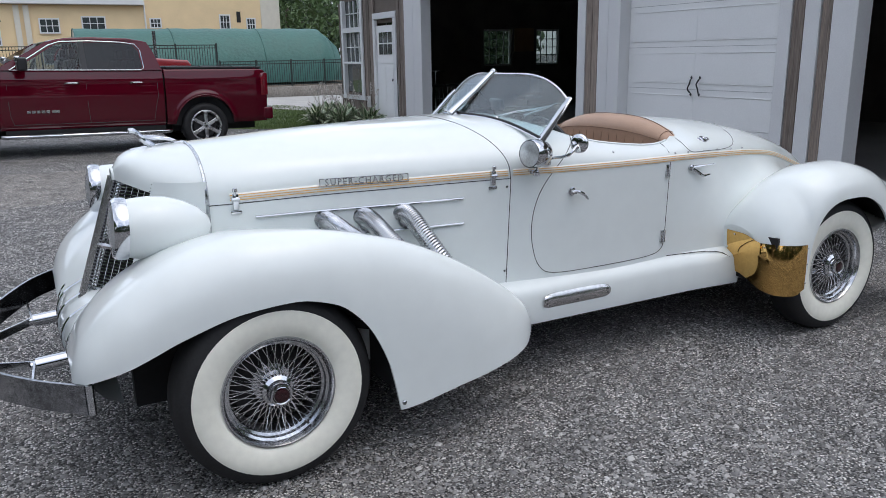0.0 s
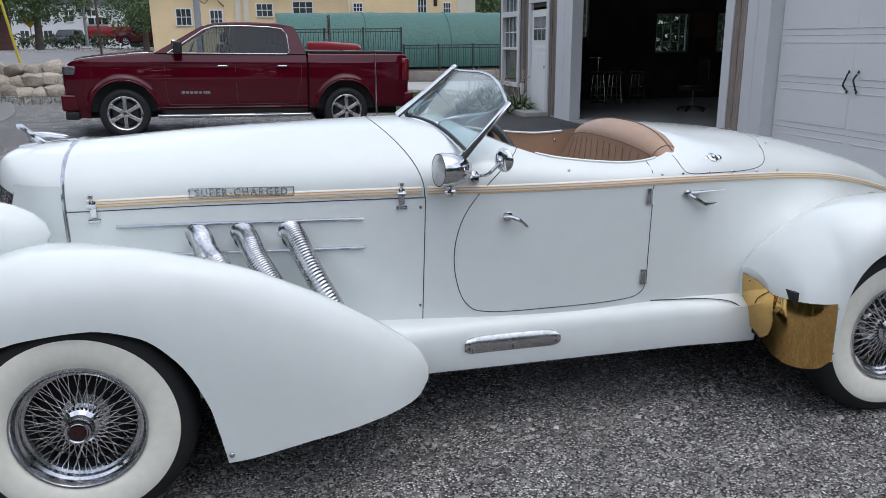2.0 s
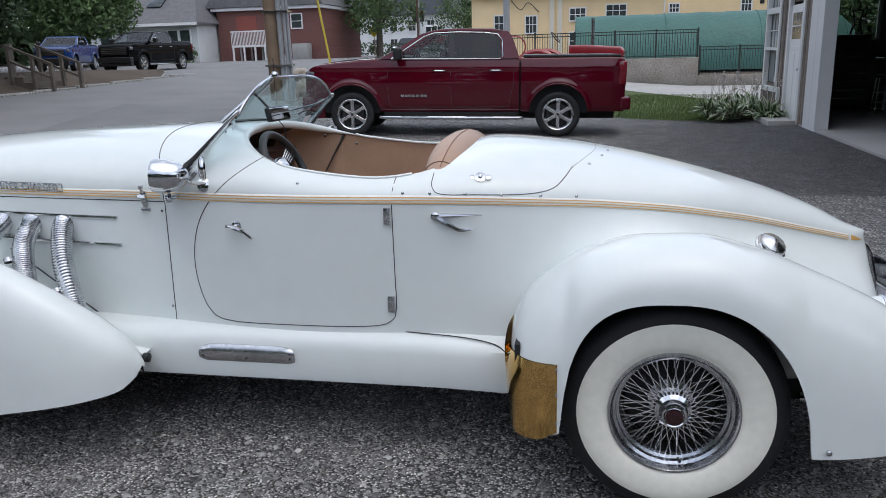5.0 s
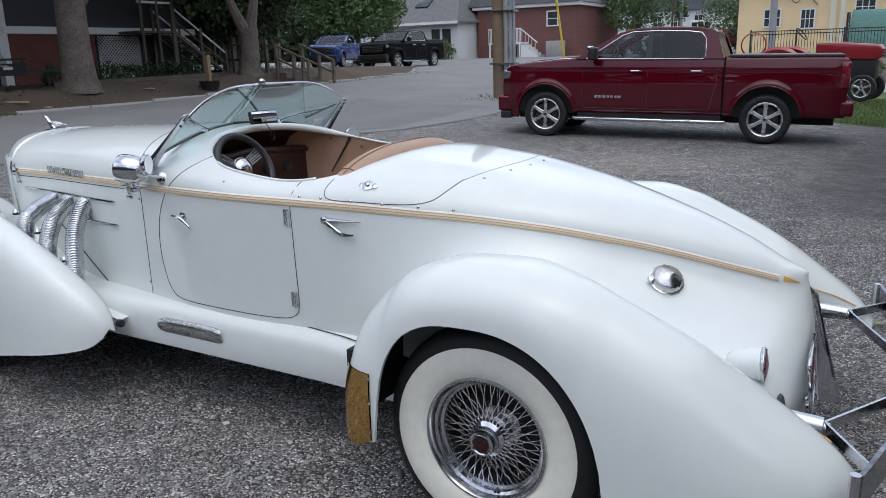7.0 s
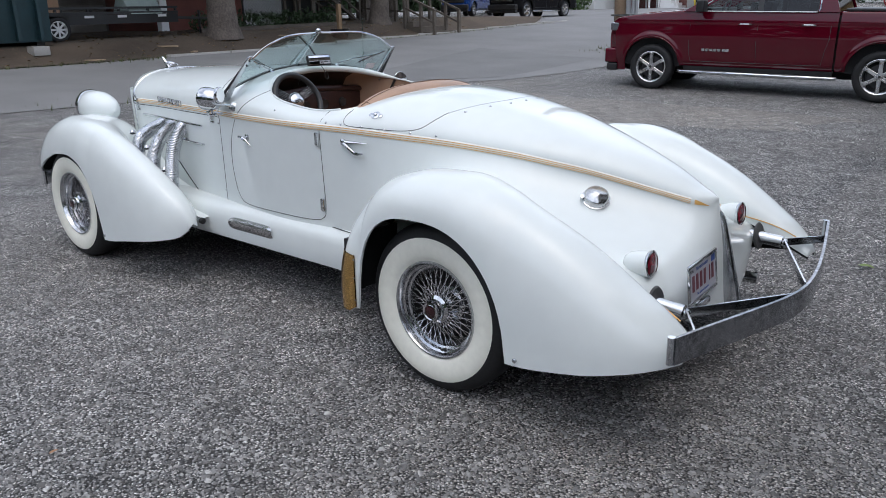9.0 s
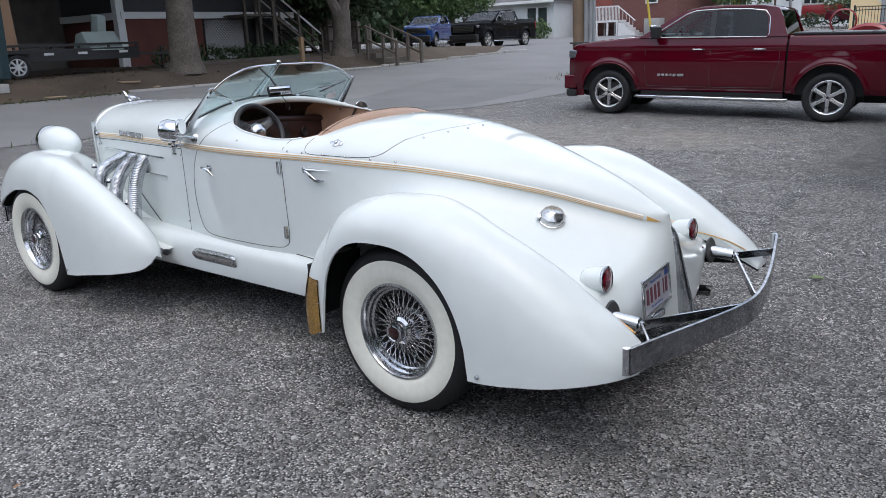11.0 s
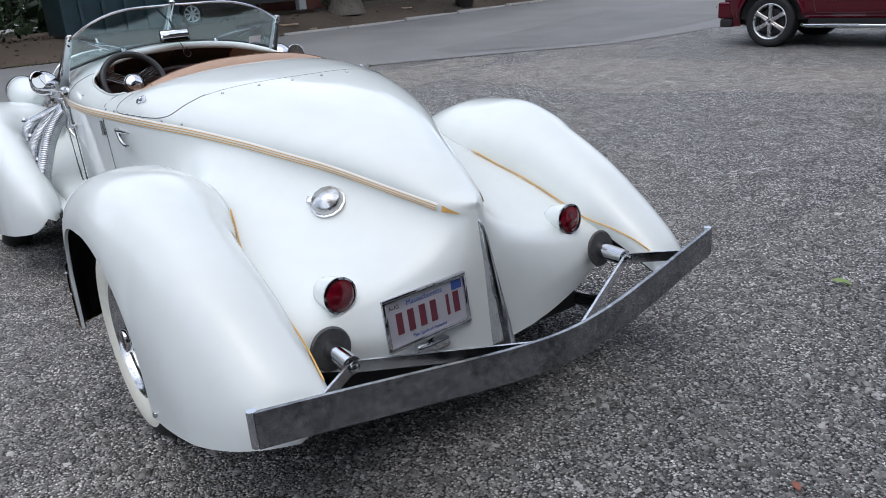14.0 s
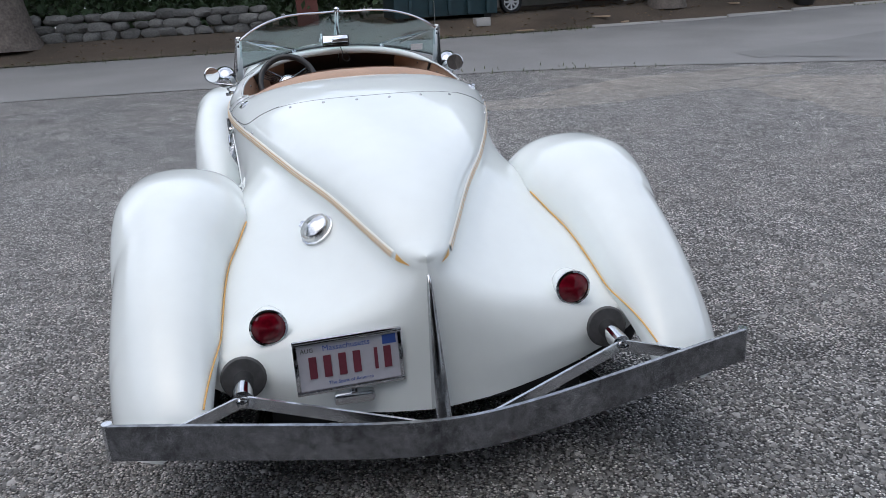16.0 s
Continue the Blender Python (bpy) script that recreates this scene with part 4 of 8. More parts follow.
    part("lid_lock", joined(disc(k, side_normal(2.518, 1.096, s), 0.024, 0.004, 0.003, 18), disc(k + Vector((0.03, 0, 0)), side_normal(2.55, 1.09, s), 0.012, 0.004, 0.002, 12),
                            disc(k - Vector((0.03, 0, 0)), side_normal(2.49, 1.096, s), 0.012, 0.004, 0.002, 12), disc(k, side_normal(2.518, 1.096, s), 0.009, 0.012, 0.004, 12)), CHROME, CAR)


def letters(body, height, material, parent, m, name="lettering", depth=0.003, spacing=1.0):
    cu = bpy.data.curves.new(name, "FONT")
    cu.body, cu.size, cu.extrude, cu.align_x, cu.align_y = body, height, depth, "CENTER", "CENTER"
    cu.space_character, cu.resolution_u = spacing, 2
    tmp = bpy.data.objects.new(name, cu)
    me = bpy.data.meshes.new_from_object(tmp)
    bpy.data.objects.remove(tmp)
    me.materials.append(material)
    ob = new(name, me)
    ob.parent = parent
    ob.matrix_basis = m
    return ob


for s in (-1, 1):
    a, b = on_side(0.372, 1.046, s, 0.006), on_side(0.750, 1.046, s, 0.006)
    yaw = math.degrees(math.atan2(b.y - a.y, b.x - a.x))
    mid = (a + b) / 2
    rails = [moved(box(-0.196, 0.196, -0.004, 0.002, z - 0.0022, z + 0.0022, 0.001), Matrix.Translation(mid) @ pose(0, 0, 0, 0, 0, yaw)) for z in (-0.016, 0.016)]
    rails += [moved(box(x - 0.002, x + 0.002, -0.004, 0.002, -0.0138, 0.0138, 0.001), Matrix.Translation(mid) @ pose(0, 0, 0, 0, 0, yaw)) for x in (-0.194, 0.194)]
    emblem = part("emblem_rail", joined(*rails), STEEL, CAR, "chrome script rails")
    letters("SUPER-CHARGED", 0.038, STEEL, emblem, Matrix.Translation(mid + Vector((0, s * 0.003, 0))) @ pose(0, 0, 0, 90, 0, yaw + (180 if s > 0 else 0)), "lettering", 0.003, 1.22)

# ---- windscreen ----
WS = new("windscreen")
WS.parent = CAR
for s in (-1, 1):
    b0, t0 = Vector((1.30, s * 0.006, 1.262)), Vector((1.515, s * 0.006, 1.463))
    b1, t1 = Vector((1.415, s * 0.575, 1.175)), Vector((1.59, s * 0.55, 1.352))
    lower, upper = [], []
    for u in stations(0, 1, 24):
        bow = 0.02 * math.sin(math.pi * u)
        lo = b0.lerp(b1, u)
        lo.z = max(lo.z + 0.025 * math.sin(math.pi * u) + 0.004, top_at(lo.x, lo.y) + 0.004 if abs(lo.y) < belt_w(lo.x) else lo.z)
        hi = t0.lerp(t1, u)
        hi.z += 0.05 * math.sin(math.pi * u ** 1.3) * (1 - 0.1 * u) - 0.07 * max(u - 0.8, 0) ** 2 * 4
        hi.x += 0.035 * math.sin(math.pi * u)
        lower.append(lo + Vector((bow * 0.6, 0, 0)))
        upper.append(hi)
    me = grid([[lo.lerp(hi, t) for t in stations(0, 1, 6)] for lo, hi in zip(lower, upper)])
    thick = joined(me, ([Vector(v) + Vector((0.004, 0, -0.004)) for v in me[0]], [q[::-1] for q in me[1]]))
    pane = part("pane", thick, GLASS, WS, "slightly green windscreen glass")
    pane.visible_shadow = False
    part("top_rail", tube(upper, 0.006, 8), CHROME, WS)
    part("bottom_rail", tube(lower, 0.007, 8), BLACK, WS, "black rubber glass seal")
    part("rail_lip", tube([p + Vector((-0.012, 0, -0.006)) for p in lower], 0.005, 6), CHROME, WS)
    d = (t1 - b1)
    across, rws = Vector((0.10, s * 0.99, -0.10)).normalized(), []
    face = d.cross(across).normalized() * 0.006
    for f, w, th in ((-0.36, 0.030, 2.2), (-0.2, 0.027, 1.8), (0.0, 0.024, 1.3), (0.4, 0.021, 1.0), (0.8, 0.019, 1.0), (1.0, 0.017, 1.0), (1.03, 0.010, 0.7)):
        p = b1 + d * f + across * 0.010
        rws.append([p - across * w - face * th * 0.5, p - across * w * 0.8 - face * th, p + across * w * 0.8 - face * th, p + across * w - face * th * 0.5,
                    p + across * w + face * th * 0.5, p + across * w * 0.8 + face * th, p - across * w * 0.8 + face * th, p - across * w + face * th * 0.5])
    me = grid(rws, closed=True)
    part("side_post", (me[0], me[1] + [tuple(range(8)), tuple(range(len(me[0]) - 8, len(me[0])))[::-1]]), CHROME, WS, "chrome cast windscreen post")
    # black strip on the outer edge imitates the dark reflection in the chrome
    part("post_lining", tube([b1 - d * 0.3 + across * 0.030 - face * 1.5, b1 + across * 0.028 - face * 1.2, t1 + across * 0.020], [0.020, 0.010, 0.004], 8), BLACK, WS, "black strip for the dark reflection in the post")
    for f in (0.78, 0.92):
        part("screw", disc(b1 + d * f + across * 0.01 + Vector((0.006, 0, -0.006)), (0.7, 0, -0.7), 0.005, 0.003, 0.002, 8), BLACK, WS)
    arm = [Vector((1.385, s * 0.26, 1.262)), Vector((1.43, s * 0.34, 1.285)), Vector((1.535, s * 0.47, 1.31))]
    part("wiper", joined(tube(arm, 0.005, 6), disc(arm[0] - Vector((0.01, 0, 0.02)), (-0.3, 0, 1), 0.014, 0.012, 0.01, 12)), CHROME, WS)
    part("wiper_blade", tube([(1.47, s * 0.36, 1.265), (1.56, s * 0.52, 1.33)], 0.005, 5), STEEL, WS)
part("centre_post", tube([(1.255, 0, 1.262), (1.40, 0, 1.375), (1.518, 0, 1.472)], [0.024, 0.016, 0.014], 10), CHROME, WS)
part("post_cap", disc((1.517, 0, 1.468), (0.2, 0, 1), 0.016, 0.01, 0.01, 12), CHROME, WS)
part("mirror_stem", tube([(1.43, 0, 1.375), (1.50, 0, 1.30)], 0.006, 8), BLACK, WS)
rvm = part("rear_view_mirror", moved(box(-0.016, 0.012, -0.078, 0.078, -0.032, 0.032, 0.009), pose(1.528, -0.022, 1.302, 0, -14, -12)), BLACK, WS)
part("mirror_glass", moved(box(0.0122, 0.0135, -0.071, 0.071, -0.026, 0.026, 0.0006), pose(1.528, -0.022, 1.302, 0, -14, -12)), MIRROR, rvm)
part("mirror_cord", tube(spline([(1.52, 0.0, 1.27), (1.54, 0.01, 1.235), (1.545, 0.005, 1.205), (1.535, 0.03, 1.185), (1.525, 0.05, 1.20), (1.53, 0.03, 1.235)], 5), 0.0022, 5), BLACK, WS, "thin dark cord hanging under the mirror")
part("inspection_sticker", moved(box(-0.001, 0.001, -0.035, 0.035, -0.022, 0.022), pose(1.478, 0.455, 1.235, 0, 38, -4)), mat("sticker", (0.7, 0.6, 0.6), 0.6), WS)

# spot lamp and mirrors
for s in (-1, 1):
    lamp = new("spot_lamp")
    lamp.parent = CAR
    lamp.matrix_basis = pose(1.332, s * 0.668, 1.122, 0, 3, -s * 12) @ Matrix.Scale(0.86, 4)
    part("shell", lathe([(0.072, -0.062), (0.076, -0.045), (0.074, 0.0), (0.062, 0.05), (0.035, 0.085), (0.0, 0.095)], 32, "x"), CHROME, lamp)
    part("lens", lathe([(0.0, -0.075), (0.04, -0.072), (0.068, -0.062)], 32, "x"), CLEARLENS, lamp, "clear lamp glass")
    part("bracket", joined(tube([(0.0, 0, -0.07), (0.0, -s * 0.01, -0.095), (0.02, -s * 0.07, -0.10)], 0.009, 8), tube([(-0.02, -s * 0.02, -0.10), (0.03, -s * 0.02, -0.098)], 0.010, 8),
                           disc((0.0, 0, -0.105), (0, 0, -1), 0.018, 0.012, 0.004, 12)), CHROME, lamp)
    place = (1.515, s * 0.735, 1.16) if s < 0 else (1.545, 0.668, 1.134)
    mir = new("side_mirror")
    mir.parent = CAR
    mir.matrix_basis = pose(*place, 0, 0, 26) if s < 0 else pose(*place, 0, -14, -14) @ Matrix.Scale(1.13, 4)
    part("shell", lathe([(0.041, 0.010), (0.0445, 0.006), (0.044, -0.002), (0.037, -0.010), (0.02, -0.014), (0.0, -0.015)], 28, "x"), CHROME, mir)
    part("glass", lathe([(0.0, 0.0135), (0.0395, 0.013)], 28, "x"), MIRROR, mir)
    foot = mir.matrix_basis.inverted() @ on_side(1.44, 1.075, s)
    part("arm", joined(tube(spline([(-0.02, 0, -0.01), (-0.05, -s * 0.03, -0.05), foot + Vector((0.0, s * 0.02, 0.01)), foot], 5), 0.007, 8), disc(foot, (0, s, 0.3), 0.026, 0.008, 0.006, 16)), CHROME, mir)

# ---- cockpit ----
tub = []
for k in range(61):
    a = math.pi * k / 60
    mid, half = (OPEN0 + OPEN1) / 2, (OPEN1 - OPEN0) / 2
    x = mid - half * math.cos(a) * 0.998
    y = max(opening(x), 0.002)
    z = top_at(x, y)
    wall = min(y + 0.005, body_y(x, 0.8) - 0.04) if 0.04 < a < 3.1 else y
    tub.append([Vector((x, -y, z + 0.002)), Vector((x, -y - 0.004, z - 0.02)), Vector((x, -wall, z - 0.1)), Vector((x, -wall, 0.75)), Vector((x, -wall * 0.97, 0.5))])
tub.insert(0, [Vector((v.x, 0, v.z + (0.004 if k < 2 else 0))) for k, v in enumerate(tub[0])])
fore = []
for r in tub:
    if r[0].x < 1.66:
        f = smoothstep(1.63, 1.53, r[0].x)
        fore.append([r[0] + Vector((0, 0, -0.006)), r[0] + Vector((-0.05 * f, -0.002, -0.022 - 0.012 * f)), r[0] + Vector((-0.12 * f, -0.002, -0.065)), r[2] + Vector((-0.17 * f, 0, -0.03)), r[3] + Vector((-0.19 * f, 0, 0)), r[4] + Vector((-0.2 * f, 0, 0))])
split = next(k for k, r in enumerate(fore) if r[0].x > 1.50)
# the front lining is browner and darker, standing for shade under the cowl
me = grid(fore[:split + 1], flip=True)
part("cowl_lining", joined(me, mirrored(me)), COWLSHADE, CAR, "brown lining darkened for the shade under the cowl")
me = grid(fore[split:], flip=True)
for side in (me, mirrored(me)):
    part("cowl_side_lining", side, LEATHER, CAR, "tan leather lining beside the dash")
# rolled white edge of the cowl, thickest over the dash
roll = []
for r in tub:
    if r[0].x < 1.76:
        f = 0.15 + 0.85 * smoothstep(1.74, 1.52, r[0].x)
        inward = Vector((1.93 - r[0].x, -r[0].y, 0)).normalized()
        roll.append([r[0] + inward * a * f + Vector((0, 0, b * f)) for a, b in ((-0.004, 0.0), (0.008, -0.001), (0.017, -0.008), (0.020, -0.019), (0.016, -0.030), (0.006, -0.037), (-0.012, -0.038))])
me = grid(roll, flip=True)
part("cowl_roll", joined(me, mirrored(me)), WHITE, CAR)
me = grid(tub[len(fore) - 1:], flip=True)
part("cockpit_lining", joined(me, mirrored(me)), LEATHER, CAR, "tan leather side lining")
edge = [r[0] for r in tub if 1.70 < r[0].x < 2.26]
for sy in (-1, 1):
    part("cockpit_piping", tube([(v.x, sy * v.y, v.z) for v in edge], 0.006, 6), WHITE, CAR)
part("cockpit_floor", box(1.3, 2.44, -0.56, 0.56, 0.48, 0.5), CARPET, CAR, smooth=False)
part("dashboard", joined(box(1.36, 1.41, -0.5, 0.5, 0.88, 1.10, 0.012), tube([(1.41, -0.46, 1.09), (1.39, 0, 1.125), (1.41, 0.46, 1.09)], 0.02, 8)), DASH, CAR)
for y in (-0.32, -0.18, -0.05, 0.1, 0.25):
    part("gauge", moved(lathe([(0.0, 0.012), (0.03, 0.012), (0.036, 0.016), (0.04, 0.0)], 20, "x"), pose(1.412, y, 1.02) @ Matrix.Scale(0.75, 4)), BLACK, CAR)


def cushion(x0, x1, y0, y1, z0, z1, r):
    bm = bmesh.new()
    bmesh.ops.create_cube(bm, size=1)
    for v in bm.verts:
        v.co = Vector((x0 + (v.co.x + 0.5) * (x1 - x0), y0 + (v.co.y + 0.5) * (y1 - y0), z0 + (v.co.z + 0.5) * (z1 - z0)))
    bmesh.ops.bevel(bm, geom=bm.edges[:], offset=r, segments=5, profile=0.6, affect="EDGES")
    bm.verts.index_update()
    out = [v.co.copy() for v in bm.verts], [tuple(v.index for v in f.verts) for f in bm.faces]
    bm.free()
    return out


SEAT = new("bench_seat")
SEAT.parent = CAR
part("seat_cushion", cushion(1.83, 2.34, -0.52, 0.52, 0.55, 0.78, 0.06), LEATHER, SEAT)
rws = []
for y in stations(-0.505, 0.505, 30):
    u = y / 0.535
    arch = (1 - abs(u) ** 2.6)
    zt_, sh = 1.130 + 0.070 * arch ** 0.8, -0.07 * u * u
    c = (2.362 + sh * 0.2, zt_ - 0.075)
    row = [(2.20 + sh * 0.2, y, 0.74), (2.255 + sh * 0.2, y, 0.97)]
    for k in range(13):
        a = math.pi * (1.05 - 1.0 * k / 12)
        row.append((c[0] + 0.10 * math.cos(a) * (0.4 + 0.6 * arch), y, c[1] + 0.085 * math.sin(a) * (0.35 + 0.65 * arch)))
    row.append((2.46 + sh * 0.2, y, min(zt_ - 0.1, 1.08)))
    rws.append(row)
for end in (0, -1):
    mid = [sum(v[i] for v in rws[end][2:]) / (len(rws[end]) - 2) for i in range(3)]
    cap = [(mid[0] + (v[0] - mid[0]) * 0.6, v[1] * 1.012, mid[2] + (v[2] - mid[2]) * 0.6) for v in rws[end]]
    tip = [(mid[0] + (v[0] - mid[0]) * 0.05, v[1] * 1.016, mid[2] + (v[2] - mid[2]) * 0.05) for v in rws[end]]
    rws = [tip, cap] + rws if end == 0 else rws + [cap, tip]
part("seat_back", grid(rws), LEATHER, SEAT, "tan leather rolled seat back")
for d, k in ((0.002, 9), (0.001, 3)):
    part("piping", tube([Vector(r[k]) + Vector((-0.001, 0, d)) for r in rws[3:-3]], 0.0016, 6), STITCH, SEAT)
for r in (rws[4], rws[-5]):
    part("piping", tube([Vector(q) + Vector((-0.001, 0, 0.002)) for q in r[3:14]], 0.0016, 6), STITCH, SEAT)
for k in range(5, len(rws) - 5, 2):
    part("pleat", tube([Vector(rws[k][0]) + Vector((-0.002, 0, 0)), Vector(rws[k][1]) + Vector((-0.003, 0, 0)), Vector(rws[k][2]) + Vector((-0.003, 0, 0))], 0.0014, 5), mat("leather_fold", (0.20, 0.12, 0.075), 0.6) if "leather_fold" not in bpy.data.materials else bpy.data.materials["leather_fold"], SEAT)
for sy in (-1, 1):
    slant = []
    for x, dz in ((1.665, 0.0), (1.64, 0.06), (1.61, 0.13), (1.575, 0.22)):
        y = opening(x)
        slant.append((x, sy * (y - 0.003), top_at(x, y) - 0.012 - dz))
    part("lining_seam", tube(slant, [0.009, 0.006, 0.005, 0.004], 6), BLACK, CAR)
    for x in (1.58, 1.72, 2.22):
        y = opening(x)
        part("lining_snap", disc((x, sy * (y - 0.001), top_at(x, y) - 0.045), (0, -sy, 0), 0.007, 0.002, 0.002, 10), STEEL, CAR)

ST = new("steering_wheel")
ST.parent = CAR
ST.matrix_basis = pose(1.672, -0.316, 1.104, 0, 62, 0)
part("rim", lathe([(0.151 + 0.0165 * math.cos(2 * math.pi * k / 12), 0.0165 * math.sin(2 * math.pi * k / 12)) for k in range(13)], 48, "z"), BLACK, ST, "black steering wheel rim")
for a in (115, 245, 0):
    for d in (-7, -3.5, 0, 3.5, 7):
        c, s_ = math.cos(radians(a)), math.sin(radians(a))
        off = Vector((-s_, c, 0)) * d * 0.0026
        part("spoke", tube([Vector((0.03 * c, 0.03 * s_, -0.02)) + off, Vector((0.147 * c, 0.147 * s_, 0.0)) + off * 1.4], 0.0035, 6), CHROME, ST)
part("horn_button", lathe([(0.0, 0.014), (0.032, 0.009), (0.048, -0.006), (0.053, -0.022), (0.048, -0.034)], 28, "z"), CHROME, ST)
part("column", tube([(0, 0, -0.02), (0, 0, -0.3)], 0.02, 10), BLACK, ST)

# ---- tail: lamps, filler cap, keel, number plate ----
cap_at = on_side(3.60, 0.785, -1)
m = Matrix.Translation(cap_at) @ side_normal(3.60, 0.785, -1).to_track_quat("Y", "Z").to_matrix().to_4x4()
part("filler_cap", moved(lathe([(0.0, 0.046), (0.016, 0.0455), (0.018, 0.044), (0.046, 0.036), (0.054, 0.028), (0.056, 0.012), (0.062, 0.01), (0.064, -0.02)], 12), m), PLATE, CAR, "chrome fuel filler cap")
part("cap_grip", moved(box(0.05, 0.07, 0.01, 0.03, -0.012, 0.012, 0.003), m), CHROME, CAR)
for s in (-1, 1):
    t = new("tail_lamp")
    t.parent = CAR
    t.matrix_basis = pose(3.955, s * 0.475, 0.611, 0, -4, -s * 2) @ Matrix.Scale(0.92, 4)
    part("housing", lathe([(0.0, -0.12), (0.030, -0.112), (0.046, -0.09), (0.053, -0.06), (0.056, -0.03), (0.057, 0.0)], 32, "x"), WHITE, t)
    part("ring", lathe([(0.056, -0.006), (0.061, 0.0), (0.061, 0.008), (0.054, 0.011)], 32, "x"), CHROME, t)
    part("lens", lathe([(0.0, 0.019), (0.03, 0.016), (0.048, 0.011), (0.056, 0.004)], 32, "x"), REDLENS, t, "dark red tail lens")
    part("lamp_foot", moved(lathe([(0.0, 0.0), (0.022, 0.004), (0.027, 0.02), (0.025, 0.05)], 20, "z"), Matrix.Translation((-0.075, s * 0.012, -0.072)) @ Matrix.Scale(1.5, 4, (1, 0, 0))), PLATE, t)
keel = []
for k in range(17):
    z = 0.755 - 0.425 * k / 16
    w = 0.004 + 0.019 * (k / 16) ** 0.8
    x = TAIL + 0.075 + 0.27 * max(0.80 - z, 0) + 0.004 - 0.03 * max(0.0, 1 - k / 2.0) ** 2
    keel.append([(x - 0.085, -w * 1.15, z), (x - 0.012, -w * 1.08, z), (x + 0.002, -w, z), (x + 0.008, -w * 0.6, z), (x + 0.0095, 0, z), (x + 0.008, w * 0.6, z), (x + 0.002, w, z),
                 (x - 0.012, w * 1.08, z), (x - 0.085, w * 1.15, z)])
part("tail_keel", grid(keel), STEEL, CAR, "chrome tail strip")
NP = new("number_plate")
NP.parent = CAR
NP.matrix_basis = pose(4.078, -0.255, 0.525, 90 - 6, 0, 90 + 3)
part("plate", box(-0.15, 0.15, -0.075, 0.075, 0, 0.003, 0.0), mat("plate_white", (0.50, 0.50, 0.55), 0.4, var=0.04), NP, smooth=False)
frame_me = joined(box(-0.158, 0.158, 0.068, 0.082, -0.003, 0.009, 0.003), box(-0.158, 0.158, -0.082, -0.068, -0.003, 0.009, 0.003),
                  box(-0.158, -0.145, -0.0675, 0.0675, -0.003, 0.009, 0.003), box(0.145, 0.158, -0.0675, 0.0675, -0.003, 0.009, 0.003))
part("plate_frame", frame_me, CHROME, NP)
red_ink, blue_ink = mat("red_ink", (0.17, 0.035, 0.055), 0.5), mat("blue_ink", (0.05, 0.10, 0.36), 0.5)
for k, w in ((-0.105, 0.022), (-0.063, 0.022), (-0.02, 0.022), (0.022, 0.022), (0.078, 0.010), (0.112, 0.022)):
    part("plate_bar", box(k - w / 2, k + w / 2, -0.035, 0.03, 0.003, 0.005), red_ink, NP, smooth=False)
letters("Massachusetts", 0.024, blue_ink, NP, pose(-0.005, 0.051, 0.0035), "state_name", 0.0004)
letters("The Spirit of America", 0.015, blue_ink, NP, pose(0.0, -0.055, 0.0035), "motto", 0.0004)
letters("AUG", 0.018, BLACK, NP, pose(-0.118, 0.05, 0.0035), "month", 0.0004)
part("year_sticker", box(0.10, 0.14, 0.036, 0.064, 0.0032, 0.0042), blue_ink, NP, smooth=False)
part("plate_lamp", joined(box(4.065, 4.10, -0.31, -0.19, 0.395, 0.43, 0.01), tube([(4.06, -0.25, 0.43), (4.085, -0.25, 0.45)], 0.012, 8)), CHROME, CAR)
for s in (-1, 1):
    part("tail_pipe", tube([(3.7, s * 0.5, 0.27), (4.05, s * 0.54, 0.285)], 0.028, 14), CHROME, CAR)
part("aerial", joined(tube([(1.25, 0.59, 1.03), (1.25, 0.615, 1.10), (1.252, 0.62, 1.54)], [0.009, 0.004, 0.0022], 6), disc((1.25, 0.59, 1.03), (0, 1, 0.6), 0.018, 0.01, 0.006, 12)), CHROME, CAR, "thin chrome aerial")

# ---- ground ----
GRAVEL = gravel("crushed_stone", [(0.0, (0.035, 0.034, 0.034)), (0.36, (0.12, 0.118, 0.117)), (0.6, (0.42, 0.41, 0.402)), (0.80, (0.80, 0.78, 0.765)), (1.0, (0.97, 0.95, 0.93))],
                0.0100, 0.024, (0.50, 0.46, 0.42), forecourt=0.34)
ASPHALT = mat("asphalt", (0.185, 0.183, 0.183), 0.8, var=0.2, scale=0.6, fine=160, bump=0.003)
PATCH = mat("asphalt_patch", (0.160, 0.159, 0.159), 0.8, var=0.2, scale=0.8, fine=160, bump=0.003)
DIRT = mat("leafy_soil", (0.088, 0.066, 0.047), 0.95, var=0.5, scale=0.5, fine=40, bump=0.02)
LAWN = mat("lawn", (0.085, 0.12, 0.035), 0.9, var=0.4, scale=0.7, fine=50, bump=0.03)
CONCRETE = mat("concrete", (0.36, 0.35, 0.33), 0.85, var=0.18, scale=0.8, fine=60, bump=0.002)


def sheet(xs, ys, lift=0.0, keep=None, wave=0.0):
    rows = [[(x, y, ground_z(x, y) + lift + (wave * noise.noise((x * 0.9, y * 0.9, 3.1)) if wave else 0)) for x in xs] for y in ys]
    return grid(rows)


fx = sorted(set([-900, -400, -200, -120, -80, -60, -45] + [round(-35 + 0.35 * i, 3) for i in range(130)] + [14, 20, 30, 45, 80, 150, 300, 900]))
fy = sorted(set([-900, -400, -150, -60, -30, -20] + [round(-14 + 0.5 * i, 3) for i in range(120)] + [50, 60, 75, 95, 120, 200, 400, 900]))
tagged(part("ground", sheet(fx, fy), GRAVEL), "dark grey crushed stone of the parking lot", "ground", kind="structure")


